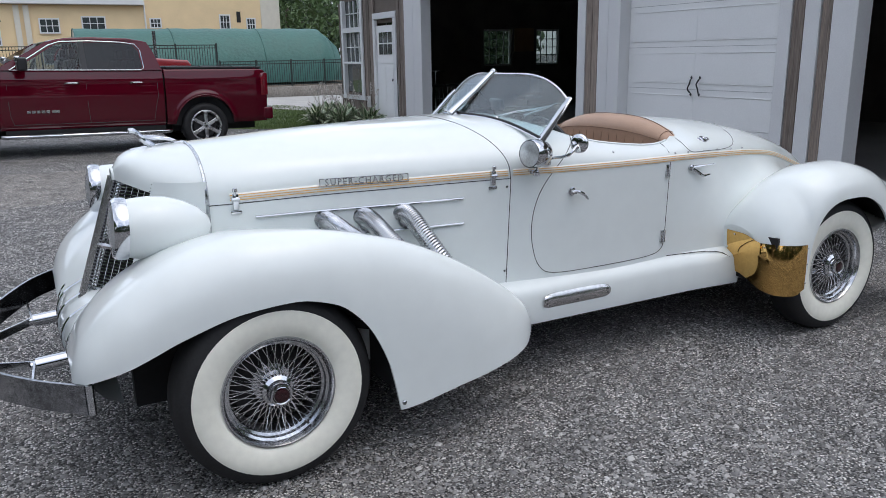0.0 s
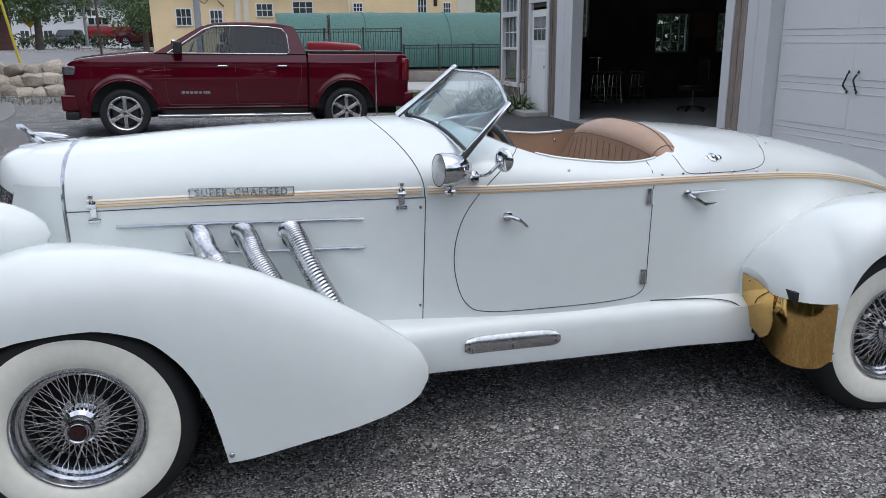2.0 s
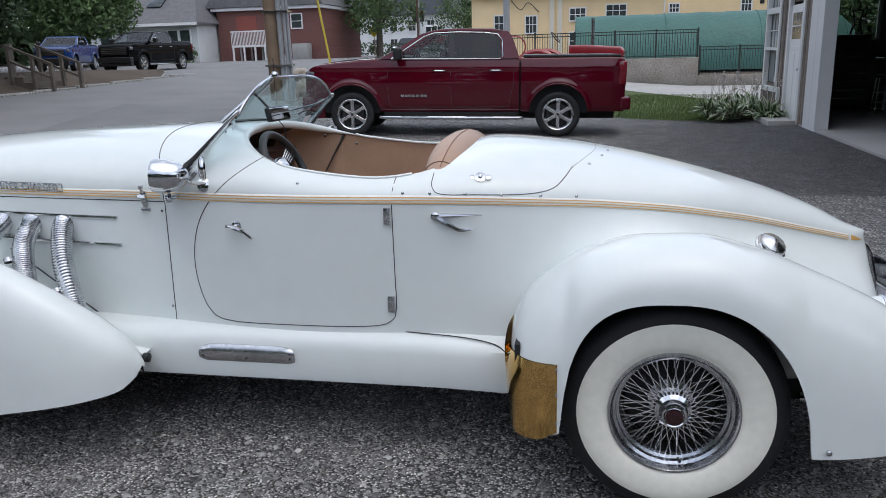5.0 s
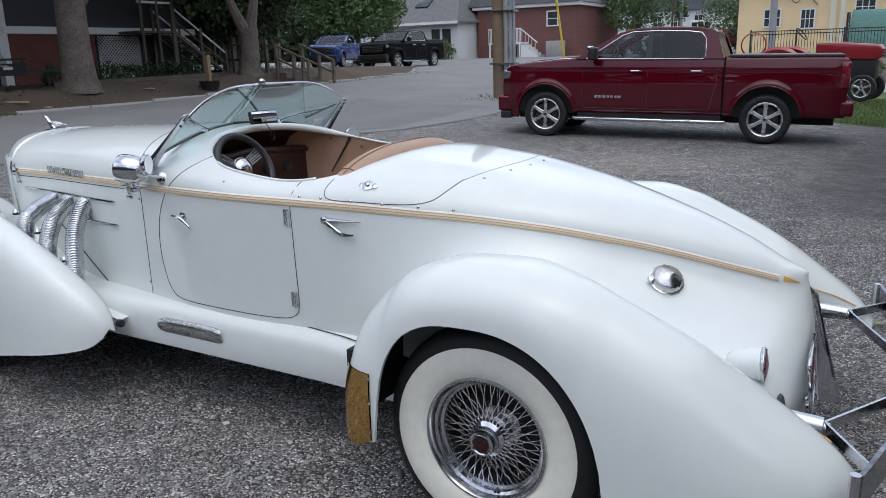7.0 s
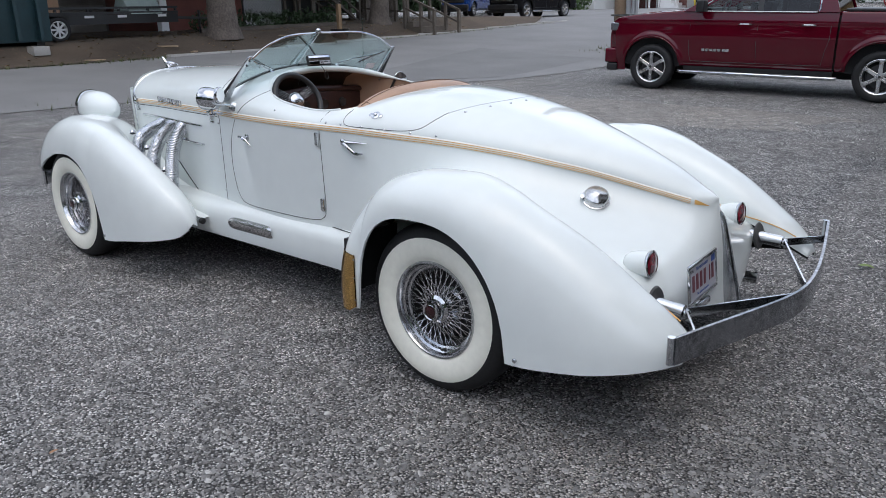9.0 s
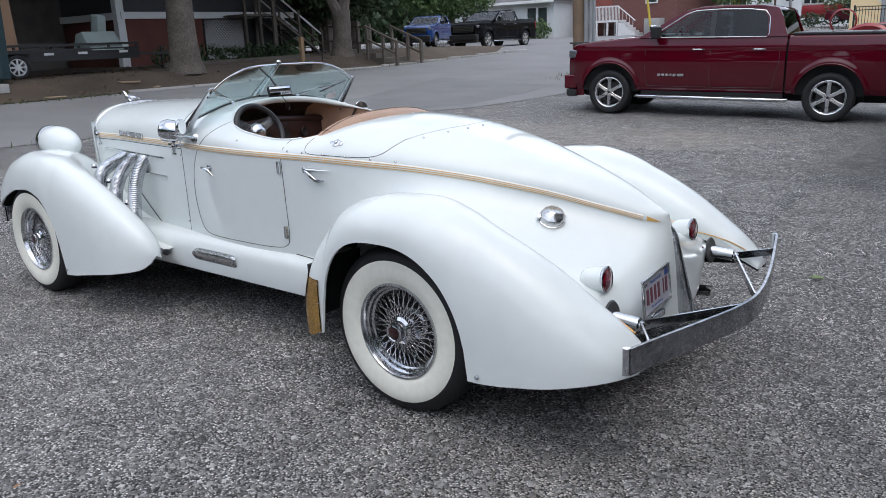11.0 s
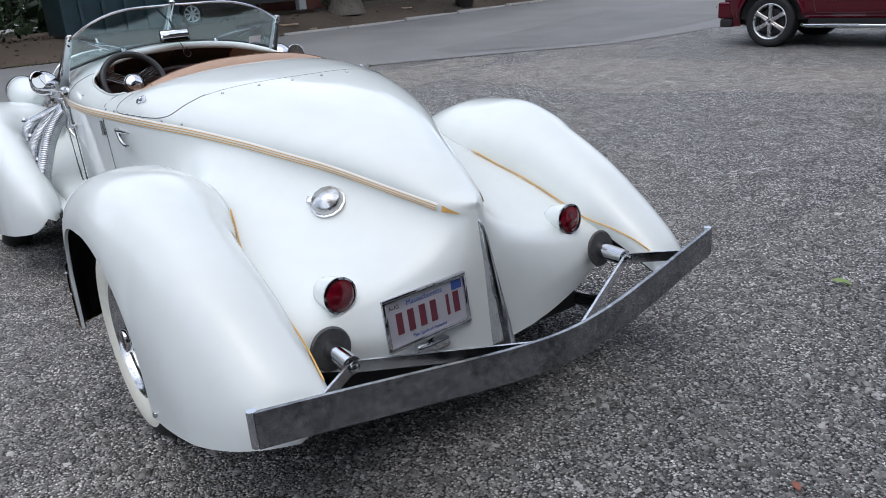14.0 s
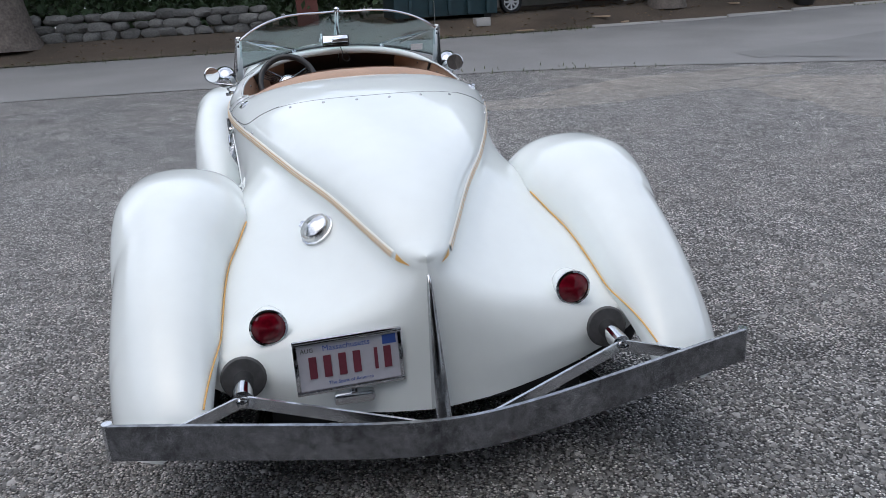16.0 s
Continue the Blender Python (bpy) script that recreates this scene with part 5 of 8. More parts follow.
DUST = gravel("packed_dirt", [(0.0, (0.13, 0.115, 0.10)), (0.4, (0.27, 0.245, 0.22)), (0.75, (0.40, 0.37, 0.335)), (1.0, (0.75, 0.72, 0.68))], 0.009, 0.008, (0.44, 0.39, 0.34))


def worn(name, cx, cy, rx, ry, turn, seed):
    """A patch of packed dirt with a ragged edge, lying just above the stone."""
    rows = []
    for f in (0.02, 0.35, 0.7, 1.0):
        row = []
        for k in range(90):
            a = 2 * math.pi * k / 90
            r = f * (1 + 0.28 * noise.noise((math.cos(a) * 1.6 + seed, math.sin(a) * 1.6, 0)) + 0.12 * noise.noise((math.cos(a) * 7 + seed, math.sin(a) * 7, 4)))
            x, y = r * rx * math.cos(a), r * ry * math.sin(a)
            c, s = math.cos(radians(turn)), math.sin(radians(turn))
            x, y = cx + x * c - y * s, cy + x * s + y * c
            row.append((x, y, ground_z(x, y) + 0.004 * (1.3 - f)))
        rows.append(row)
    return tagged(part(name, grid(rows, closed=True), DUST), "pale packed dirt worn into the gravel lot", "ground", kind="structure")


def strip(near, far, y0, y1, n, lift, across=10, tuck=0.0):
    """A strip of ground between two edges, given as x over y."""
    rows = []
    for y in stations(y0, y1, n):
        a, b = near(y), far(y)
        rows.append([(a + (b - a) * k / across, y, ground_z(a + (b - a) * k / across, y) + lift - (tuck if k == across else 0)) for k in range(across + 1)])
    return grid(rows, flip=True)


road_near = curve([(-60, -8.7), (-5, -8.4), (1, -7.9), (5, -7.3), (8.5, -6.0), (11, -5.0), (14, -4.4), (17, -5.0), (20, -6.3), (26, -7.0), (40, -7.2), (46, -2.0), (60, 5.0)])
road_far = curve([(-60, -14.0), (0, -13.9), (24, -14.0), (30, -16.5), (36, -24), (44, -30), (60, -30)])
ROAD = tagged(part("road", strip(road_near, road_far, -60, 60, 240, 0.012), ASPHALT), "worn grey asphalt street with cracked patches", "road", kind="structure")
tagged(part("road_patch", strip(curve([(8, -6.9), (12, -5.3), (16, -5.6)]), curve([(8, -7.5), (12, -8.6), (16, -9.6)]), 8.2, 15.8, 20, 0.02), PATCH), "darker asphalt patch in the street", "road", kind="structure")
tagged(part("verge", strip(curve([(-60, -14.05), (0, -13.95), (24, -14.05), (30, -16.6), (33, -19)]), curve([(-60, -40), (33, -40)]), -60, 33, 180, 0.03, 40), DIRT),
       "leaf-strewn bare soil bank beside the street", "ground", kind="structure")
tagged(part("kerb", joined(*[box(-14.08, -13.95, y, y + 1.95, ground_z(-14, y + 1) - 0.1, ground_z(-14, y + 1) + 0.07, 0.02) for y in stations(8, 26, 9)]), CONCRETE), "low asphalt kerb along the bank", "kerb", kind="structure")
lawn_near = curve([(13.5, 5.6), (14.6, 4.4), (15.3, 3.4), (17, 1.5), (20, -1.0), (24, -2.5), (32, -3.0)])
tagged(part("lawn", strip(lambda y: 13.0, lawn_near, 13.6, 32.8, 60, 0.03, 40, 0.06), LAWN), "short green lawn behind the truck", "lawn", kind="structure")
tagged(part("footpath", strip(curve([(17, 12.6), (22.6, 12.8), (33, 12.9)]), curve([(17, 7.0), (18.3, 6.5), (24.6, 4.2), (33, 1.0)]), 17.2, 32.7, 16, 0.05, 8), CONCRETE), "pale concrete footpath across the lawn", "pavement", kind="structure")

worn("dirt_patch", -1.5, 7.6, 3.6, 1.5, 8, 1.0)
worn("dirt_patch_far", 1.1, 8.6, 1.5, 0.7, 4, 5.0)
worn("dirt_patch_road", -4.9, 5.0, 0.9, 3.2, 14, 9.0)

# ---- garage ----
SIDING = mat("weathered_board", (0.185, 0.15, 0.125), 0.85, var=0.5, scale=2.5, fine=30, bump=0.003, random=0.4)
for node_name in ("Noise Texture", "Noise Texture.001"):
    grain = SIDING.node_tree.nodes.new("ShaderNodeMapping")
    grain.inputs["Scale"].default_value = (3.0, 3.0, 0.16)
    noise_in = SIDING.node_tree.nodes[node_name].inputs["Vector"]
    SIDING.node_tree.links.new(noise_in.links[0].from_socket, grain.inputs["Vector"])
    SIDING.node_tree.links.new(grain.outputs["Vector"], noise_in)
TRIM = mat("white_trim", (0.70, 0.70, 0.70), 0.5, var=0.04, scale=2)
DOORWHITE = mat("garage_door_white", (0.84, 0.84, 0.83), 0.45, var=0.03, scale=1.5)
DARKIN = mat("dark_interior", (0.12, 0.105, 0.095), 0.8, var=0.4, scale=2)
WINGLASS = mat("window_glass", (0.05, 0.06, 0.06), 0.05, coat=1.0, var=0.3)
# grey tint added to dim the daylight seen through the side windows
DIMGLASS = glass("dim_glass", (0.62, 0.66, 0.63))
GX = 6.75
GARAGE = thing("garage", (0, 0, 0), "weathered board garage with white trim and roll-up bays", "garage")


def wall_bits(name, boxes, material, parent, label=""):
    return [part(name, box(*b), material, parent, label, smooth=False) for b in boxes]


# front wall over the bays, posts between them, and the side and back walls
FZ, TOPZ = 2.75, 4.2
core = mat("wall_core", (0.14, 0.115, 0.095), 0.9, var=0.2)
wall_bits("wall", [(GX + 0.03, GX + 0.2, -2.6, 15.7, FZ + 0.12, TOPZ), (GX + 0.03, GX + 0.2, 11.45, 12.36, 0, FZ + 0.115), (GX + 0.03, GX + 0.2, 13.46, 14.24, 0, FZ + 0.115),
                   (GX + 0.03, GX + 0.2, 15.44, 15.7, 0, FZ + 0.115), (GX + 0.03, GX + 0.2, 14.245, 15.435, 0, 0.66), (GX + 0.03, GX + 0.2, 5.25, 5.9, 0, FZ + 0.115),
                   (GX + 0.03, GX + 0.2, 1.5, 2.35, 0, FZ + 0.115), (GX + 0.03, GX + 0.2, 12.365, 13.455, 2.28, FZ + 0.115)], core, GARAGE)
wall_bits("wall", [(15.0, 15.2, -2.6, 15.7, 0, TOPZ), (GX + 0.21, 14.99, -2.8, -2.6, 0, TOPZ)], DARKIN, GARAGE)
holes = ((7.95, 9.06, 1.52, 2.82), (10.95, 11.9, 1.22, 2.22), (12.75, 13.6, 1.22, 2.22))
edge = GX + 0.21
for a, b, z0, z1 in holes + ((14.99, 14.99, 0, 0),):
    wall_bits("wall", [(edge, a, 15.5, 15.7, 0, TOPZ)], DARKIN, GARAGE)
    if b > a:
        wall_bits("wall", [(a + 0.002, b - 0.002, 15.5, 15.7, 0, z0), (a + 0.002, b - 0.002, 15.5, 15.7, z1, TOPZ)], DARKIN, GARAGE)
        win = part("side_window", joined(box(a, b, 15.56, 15.62, z0, z0 + 0.05), box(a, b, 15.56, 15.62, z1 - 0.05, z1), box(a, a + 0.05, 15.56, 15.62, z0 + 0.055, z1 - 0.055), box(b - 0.05, b, 15.56, 15.62, z0 + 0.055, z1 - 0.055)), TRIM, GARAGE, "white many-paned window", smooth=False)
        part("pane", box(a + 0.05, b - 0.05, 15.585, 15.59, z0 + 0.05, z1 - 0.05), DIMGLASS, win, "window glass tinted to dim the daylight", smooth=False)
        for f in (0.5,) if a < 8 else (0.25, 0.5, 0.75):
            part("upright_bar", box(a + (b - a) * f - 0.012, a + (b - a) * f + 0.012, 15.58, 15.6, z0 + 0.055, z1 - 0.055), TRIM, win, smooth=False)
        for f in (0.5,) if a < 8 else (0.28, 0.5, 0.73):
            z = z0 + (z1 - z0) * f
            part("cross_bar", box(a + 0.052, b - 0.052, 15.603, 15.612, z - 0.012, z + 0.012), TRIM, win, smooth=False)
    edge = b
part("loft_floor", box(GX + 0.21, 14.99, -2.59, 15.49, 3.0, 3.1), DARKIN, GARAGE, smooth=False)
part("roof", joined(slab([(GX - 0.5, TOPZ - 0.05), (10.9, TOPZ + 2.6), (15.6, TOPZ - 0.05), (15.6, TOPZ + 0.12), (10.9, TOPZ + 2.8), (GX - 0.5, TOPZ + 0.12)], -3.1, 16.0)),
     mat("roof_shingle", (0.09, 0.085, 0.08), 0.9, var=0.3, scale=4), GARAGE, smooth=False)
tagged(part("garage_floor", box(GX - 0.02, 15.0, -2.6, 15.5, -0.1, 0.035), CONCRETE, smooth=False), "pale concrete garage floor", "floor", kind="structure")

# weathered vertical boards
rng = random.Random(4)
for y0, y1, z0, z1 in ((11.87, 12.27, 0.0, FZ + 0.1), (13.52, 14.15, 0.0, FZ + 0.1), (15.52, 15.72, 0.0, FZ + 0.1), (14.15, 15.52, 0.0, 0.58), (5.47, 5.75, 0.0, FZ + 0.1), (2.1, 2.24, 0.0, FZ + 0.1),
                       (1.78, 1.9, 0.0, FZ + 0.1), (-2.6, 15.72, FZ + 0.3, TOPZ)):
    y = y0
    while y < y1 - 0.03:
        w = min(rng.uniform(0.12, 0.17), y1 - y)
        d = rng.uniform(0, 0.012)
        part("board", box(GX - 0.012 - d, GX + 0.028, y + 0.004, y + w - 0.004, z0, z1 - rng.uniform(0, 0.01), 0.004), SIDING, GARAGE, smooth=False)
        y += w
# white trim round the bays
for b in ((GX - 0.03, GX + 0.2, 11.06, 11.44, 0, FZ), (GX - 0.03, GX + 0.02, 11.445, 11.865, 0, FZ), (GX - 0.02, GX + 0.22, 5.755, 5.94, 0, FZ), (GX - 0.02, GX + 0.30, 5.0, 5.245, 0, FZ), (GX - 0.02, GX + 0.02, 5.25, 5.465, 0, FZ),
          (GX - 0.02, GX + 0.28, 2.26, 2.42, 0, FZ), (GX - 0.03, GX + 0.02, 1.91, 2.09, 0, FZ), (GX - 0.03, GX + 0.2, 1.49, 1.77, 0, FZ), (GX - 0.03, GX + 0.2, -2.6, 11.865, FZ + 0.005, FZ + 0.28)):
    part("trim_board", box(*b, 0.006), TRIM, GARAGE, smooth=False)
# closed roll-up door of moulded sections
gd = part("rollup_door", box(GX + 0.16, GX + 0.20, 2.43, 4.99, 0.0, FZ), DOORWHITE, GARAGE, "white steel roll-up door with moulded panels", smooth=False)
z = 0.02
while z < FZ - 0.1:
    h = 0.535
    for a, b in ((2.5, 3.66), (3.76, 4.92)):
        if z > 2.0:
            for k in range(4):
                c0, c1 = a + (b - a) * k / 4 + 0.02, a + (b - a) * (k + 1) / 4 - 0.02
                part("pane", box(GX + 0.148, GX + 0.156, c0, c1, z + 0.1, z + h - 0.1, 0.0), WINGLASS, gd, smooth=False)
        else:
            part("door_panel", joined(box(GX + 0.151, GX + 0.159, a, b, z + 0.052, z + 0.062, 0.003), box(GX + 0.151, GX + 0.159, a, b, z + h - 0.103, z + h - 0.093, 0.003),
                                      box(GX + 0.156, GX + 0.159, a, b, z + 0.07, z + h - 0.12, 0.001)), DOORWHITE, gd, smooth=False)
    part("section_joint", box(GX + 0.157, GX + 0.1595, 2.43, 4.99, z + h - 0.024, z + h - 0.018), mat("grey_joint", (0.45, 0.45, 0.45), 0.8) if z < 0.1 else bpy.data.materials["grey_joint"], gd, smooth=False)
    z += h
for y, s in ((3.64, -1), (3.78, 1)):
    part("handle", joined(tube(spline([(GX + 0.12, y, 1.03), (GX + 0.09, y + s * 0.015, 1.08), (GX + 0.09, y - s * 0.01, 1.14), (GX + 0.12, y, 1.20)], 5), 0.010, 6),
                          *[moved(lathe([(0.0, 0.026), (0.02, 0.0), (0.0, -0.026)], 4, "z"), pose(GX + 0.135, y, z)) for z in (1.01, 1.22)]), BLACK, gd, "black wrought handle")
# white side door
sd = part("side_door", box(GX + 0.0, GX + 0.05, 12.42, 13.40, 0.06, 2.22), DOORWHITE, GARAGE, "white panelled door with small panes", smooth=False)
for a, b, z0, z1 in ((12.52, 12.88, 0.2, 1.3), (12.94, 13.30, 0.2, 1.3), (12.52, 13.30, 1.38, 1.44)):
    part("door_panel", box(GX - 0.008, GX - 0.002, a, b, z0, z1, 0.003), DOORWHITE, sd, smooth=False)
for i in range(3):
    for k in range(2):
        part("pane", box(GX - 0.008, GX - 0.003, 12.56 + 0.245 * i, 12.77 + 0.245 * i, 1.58 + 0.26 * k, 1.81 + 0.26 * k), WINGLASS, sd, smooth=False)
part("knob", disc((GX - 0.004, 12.5, 1.02), (-1, 0, 0), 0.03, 0.04, 0.01, 14), STEEL, sd)
for b in ((12.27, 12.415, 0, 2.36), (13.405, 13.52, 0, 2.36), (12.27, 13.52, 2.365, 2.5)):
    part("door_trim", box(GX - 0.05, GX + 0.03, *b, 0.006), TRIM, GARAGE, smooth=False)
tagged(part("door_step", box(6.2, GX - 0.06, 12.2, 13.6, -0.05, 0.09, 0.01), CONCRETE), "low concrete doorstep", "step", kind="structure")
# tall sash window with a transom
tw = part("tall_window", box(GX + 0.06, GX + 0.09, 14.3, 15.4, 0.68, 2.9), WINGLASS, GARAGE, "tall white sash window", smooth=False)
for b in ((14.15, 14.30, 0.60, 2.9), (15.40, 15.52, 0.60, 2.9), (14.1, 15.57, 0.50, 0.60), (14.302, 15.398, 2.12, 2.24), (14.302, 15.398, 1.36, 1.42)):
    part("window_trim", box(GX - 0.05, GX + 0.055, *b, 0.005), TRIM, tw, smooth=False)
for z0, z1 in ((1.42, 2.12), (2.24, 2.9)):
    for f in (0.25, 0.5, 0.75):
        y = 14.3 + 1.1 * f
        part("glazing_bar", box(GX + 0.03, GX + 0.055, y - 0.012, y + 0.012, z0, z1), TRIM, tw, smooth=False)
    part("glazing_bar", box(GX + 0.026, GX + 0.05, 14.302, 15.398, (z0 + z1) / 2 - 0.012, (z0 + z1) / 2 + 0.012), TRIM, tw, smooth=False)
tagged(part("junction_box", box(GX - 0.09, GX - 0.03, 13.78, 13.9, 0.35, 0.62, 0.01), TRIM), "white outlet box on the board wall", "outlet box")

# ---- inside the garage ----
def stool(place):
    s = thing("bar_stool", place, "chrome bar stool with a dark round seat", "stool", group="bar stools in the garage")
    part("seat", lathe([(0.0, 0.78), (0.16, 0.78), (0.18, 0.76), (0.18, 0.72), (0.0, 0.71)], 20, "z"), BLACK, s)
    for k in range(4):
        a = math.pi / 4 + math.pi / 2 * k
        part("leg", tube([(0.13 * math.cos(a), 0.13 * math.sin(a), 0.71), (0.2 * math.cos(a), 0.2 * math.sin(a), 0.0)], 0.012, 8), CHROME, s)
    for r, z in ((0.185, 0.22), (0.165, 0.42)):
        part("foot_ring", lathe([(r + 0.009 * math.cos(2 * math.pi * k / 6), z + 0.009 * math.sin(2 * math.pi * k / 6)) for k in range(7)], 24, "z"), CHROME, s)
    return s


st = stool((8.84, 14.36, 0.036))
for q in ((9.2, 14.2), (9.75, 14.1)):
    copy_thing(st, pose(q[0], q[1], 0.036))
table = thing("pub_table", (9.1, 14.95, 0.036), "tall round pub table with a bright metal edge", "table")
part("top", lathe([(0.0, 1.11), (0.27, 1.11), (0.27, 1.085), (0.0, 1.08)], 32, "z"), BLACK, table)
part("edge_band", lathe([(0.271, 1.078), (0.278, 1.082), (0.278, 1.112), (0.271, 1.116)], 32, "z"), STEEL, table, "bright metal table edge")
part("pole", tube([(0, 0, 0.03), (0, 0, 1.08)], 0.028, 12), CHROME, table)
part("foot", lathe([(0.0, 0.035), (0.05, 0.03), (0.2, 0.012), (0.21, 0.0)], 28, "z"), CHROME, table)
oc = thing("office_chair", (10.0, 11.95, 0.036), "black swivel office chair", "chair")
part("seat", cushion(-0.25, 0.25, -0.25, 0.25, 0.45, 0.54, 0.03), BLACK, oc)
part("backrest", cushion(0.2, 0.28, -0.22, 0.22, 0.6, 1.1, 0.03), BLACK, oc)
part("post", tube([(0, 0, 0.1), (0, 0, 0.45)], 0.025, 8), STEEL, oc)
for k in range(5):
    a = 2 * math.pi * k / 5
    part("foot", tube([(0, 0, 0.11), (0.3 * math.cos(a), 0.3 * math.sin(a), 0.06)], [0.025, 0.018], 6), BLACK, oc)
    part("caster", moved(lathe([(0.0, -0.015), (0.03, -0.015), (0.03, 0.015), (0.0, 0.015)], 10), pose(0.3 * math.cos(a), 0.3 * math.sin(a), 0.03)), BLACK, oc)
tc = thing("tool_chest", (8.09, 14.95, 0.036), "black steel tool chest with many drawers", "tool chest")
part("body", box(-0.55, 0.55, -0.3, 0.3, 0.1, 1.60, 0.01), BLACK, tc)
for k in range(8):
    part("drawer", box(-0.53, 0.53, -0.318, -0.302, 0.16 + 0.17 * k, 0.31 + 0.17 * k, 0.004), mat("drawer_black", (0.03, 0.03, 0.032), 0.35) if k == 0 else bpy.data.materials["drawer_black"], tc)
    part("drawer_pull", box(-0.5, 0.5, -0.335, -0.32, 0.285 + 0.17 * k, 0.295 + 0.17 * k), STEEL, tc)
for k in (-0.45, 0.45):
    part("caster", moved(lathe([(0.0, -0.02), (0.05, -0.02), (0.05, 0.02), (0.0, 0.02)], 12), pose(k, 0, 0.05)), BLACK, tc)
iron = thing("iron_stand", (8.43, 15.0, 1.638), "black wrought iron stand on the tool chest", "stand")
for sx in (-1, 1):
    part("leg", tube(spline([(sx * 0.13, 0, 0), (sx * 0.09, 0, 0.10), (sx * 0.05, 0, 0.2), (sx * 0.07, 0, 0.34), (sx * 0.10, 0, 0.5)], 5), 0.020, 8), BLACK, iron)
    part("arm", tube(spline([(sx * 0.06, 0, 0.36), (sx * 0.15, 0, 0.40), (sx * 0.17, 0, 0.52), (sx * 0.15, 0, 0.58)], 5), 0.014, 8), BLACK, iron)
part("ring", moved(lathe([(0.06 + 0.016 * math.cos(2 * math.pi * k / 8), 0.016 * math.sin(2 * math.pi * k / 8)) for k in range(9)], 24, "y"), pose(0, 0, 0.26)), BLACK, iron)
part("crossbar", tube([(-0.11, 0, 0.5), (0.11, 0, 0.5)], 0.018, 8), BLACK, iron)
part("stem", tube(spline([(0, 0, 0.5), (0.03, 0, 0.62), (-0.02, 0, 0.74), (0.05, 0, 0.86), (0.04, 0, 1.0)], 5), 0.022, 8), BLACK, iron)
cork = thing("cork_board", (12.3, 15.49, 1.9), "tan pinboard hanging between the windows", "pinboard")
part("board", box(-0.33, 0.33, -0.03, 0, -0.3, 0.35), mat("cork", (0.30, 0.20, 0.11), 0.9, var=0.3), cork)
part("frame", joined(box(-0.37, 0.37, -0.04, -0.001, 0.351, 0.39), box(-0.37, 0.37, -0.04, -0.001, -0.34, -0.301)), DARKIN, cork)

# ---- vehicles ----
MAROON = mat("maroon_paint", (0.080, 0.0013, 0.0095), 0.4, 0.0, coat=1.0, var=0.06, scale=2, spread=0.04)
MAROON.node_tree.nodes["Principled BSDF"].inputs["Coat Roughness"].default_value = 0.03
MAROON.node_tree.nodes["Principled BSDF"].inputs["Specular IOR Level"].default_value = 0.0
CABGLASS = glass("cab_glass", (0.50, 0.55, 0.55))
PRIVACY = glass("privacy_glass", (0.10, 0.115, 0.125))
ALLOY = mat("machined_alloy", (0.72, 0.72, 0.73), 0.28, 1.0, var=0.08, scale=12)
POCKET = mat("grey_pocket", (0.05, 0.05, 0.052), 0.5, 0.3)
DARKGLASS = mat("tinted_glass", (0.025, 0.032, 0.036), 0.06, coat=0.0, var=0.2, spread=0.02)
LAMPGREY = mat("headlamp_plastic", (0.16, 0.165, 0.18), 0.12, 0.4, coat=1.0, var=0.4, scale=18)


def arch(cx, cz, r, a0, a1, n=14):
    return [(cx + r * math.cos(radians(a0 + (a1 - a0) * k / n)), cz + r * math.sin(radians(a0 + (a1 - a0) * k / n))) for k in range(n + 1)]


def road_wheel(parent, place, r, w, turn, spokes=6):
    h = new("wheel")
    h.parent = parent
    h.matrix_basis = pose(*place, 0, 0, turn)
    k = r / 0.42
    part("tyre", lathe([(0.285 * k, -w * 0.42), (0.30 * k, -w * 0.47), (0.34 * k, -w * 0.5), (0.385 * k, -w * 0.5), (0.410 * k, -w * 0.42), (0.418 * k, -w * 0.3), (0.42 * k, 0), (0.413 * k, w * 0.4), (0.385 * k, w * 0.5), (0.27 * k, w * 0.42)], 44), RUBBER, h)
    part("rim", lathe([(0.272 * k, -w * 0.43), (0.284 * k, -w * 0.46), (0.291 * k, -w * 0.45), (0.289 * k, -w * 0.38), (0.262 * k, -w * 0.36), (0.25 * k, 0.0), (0.25 * k, w * 0.4)], 44), ALLOY, h)
    part("brake", lathe([(0.0, -w * 0.1), (0.2 * k, -w * 0.1), (0.25 * k, 0.02)], 24), POCKET, h)
    for q in range(spokes):
        a = 360 / spokes * q + 90
        for d in (-1, 1):
            blade = slab([(0.050 * k, -0.013 * k), (0.262 * k, -0.021 * k), (0.276 * k, 0.024 * k), (0.17 * k, 0.016 * k), (0.050 * k, 0.018 * k)], -w * 0.45, -w * 0.30, 0.006 * k, 1)
            part("spoke", moved(blade, pose(0, 0, 0, 0, -a + d * 7, 0) @ pose(0, 0, d * 0.014 * k, 0, -d * 7, 0) @ Matrix.Scale(d, 4, (0, 0, 1))), ALLOY, h)
    part("hub", lathe([(0.0, -w * 0.46), (0.034 * k, -w * 0.455), (0.038 * k, -w * 0.43), (0.062 * k, -w * 0.42), (0.068 * k, -w * 0.36), (0.07 * k, -w * 0.2)], 20), ALLOY, h)
    part("hub_badge", lathe([(0.0, -w * 0.468), (0.022 * k, -w * 0.465), (0.024 * k, -w * 0.45)], 14), BLACK, h)
    return h


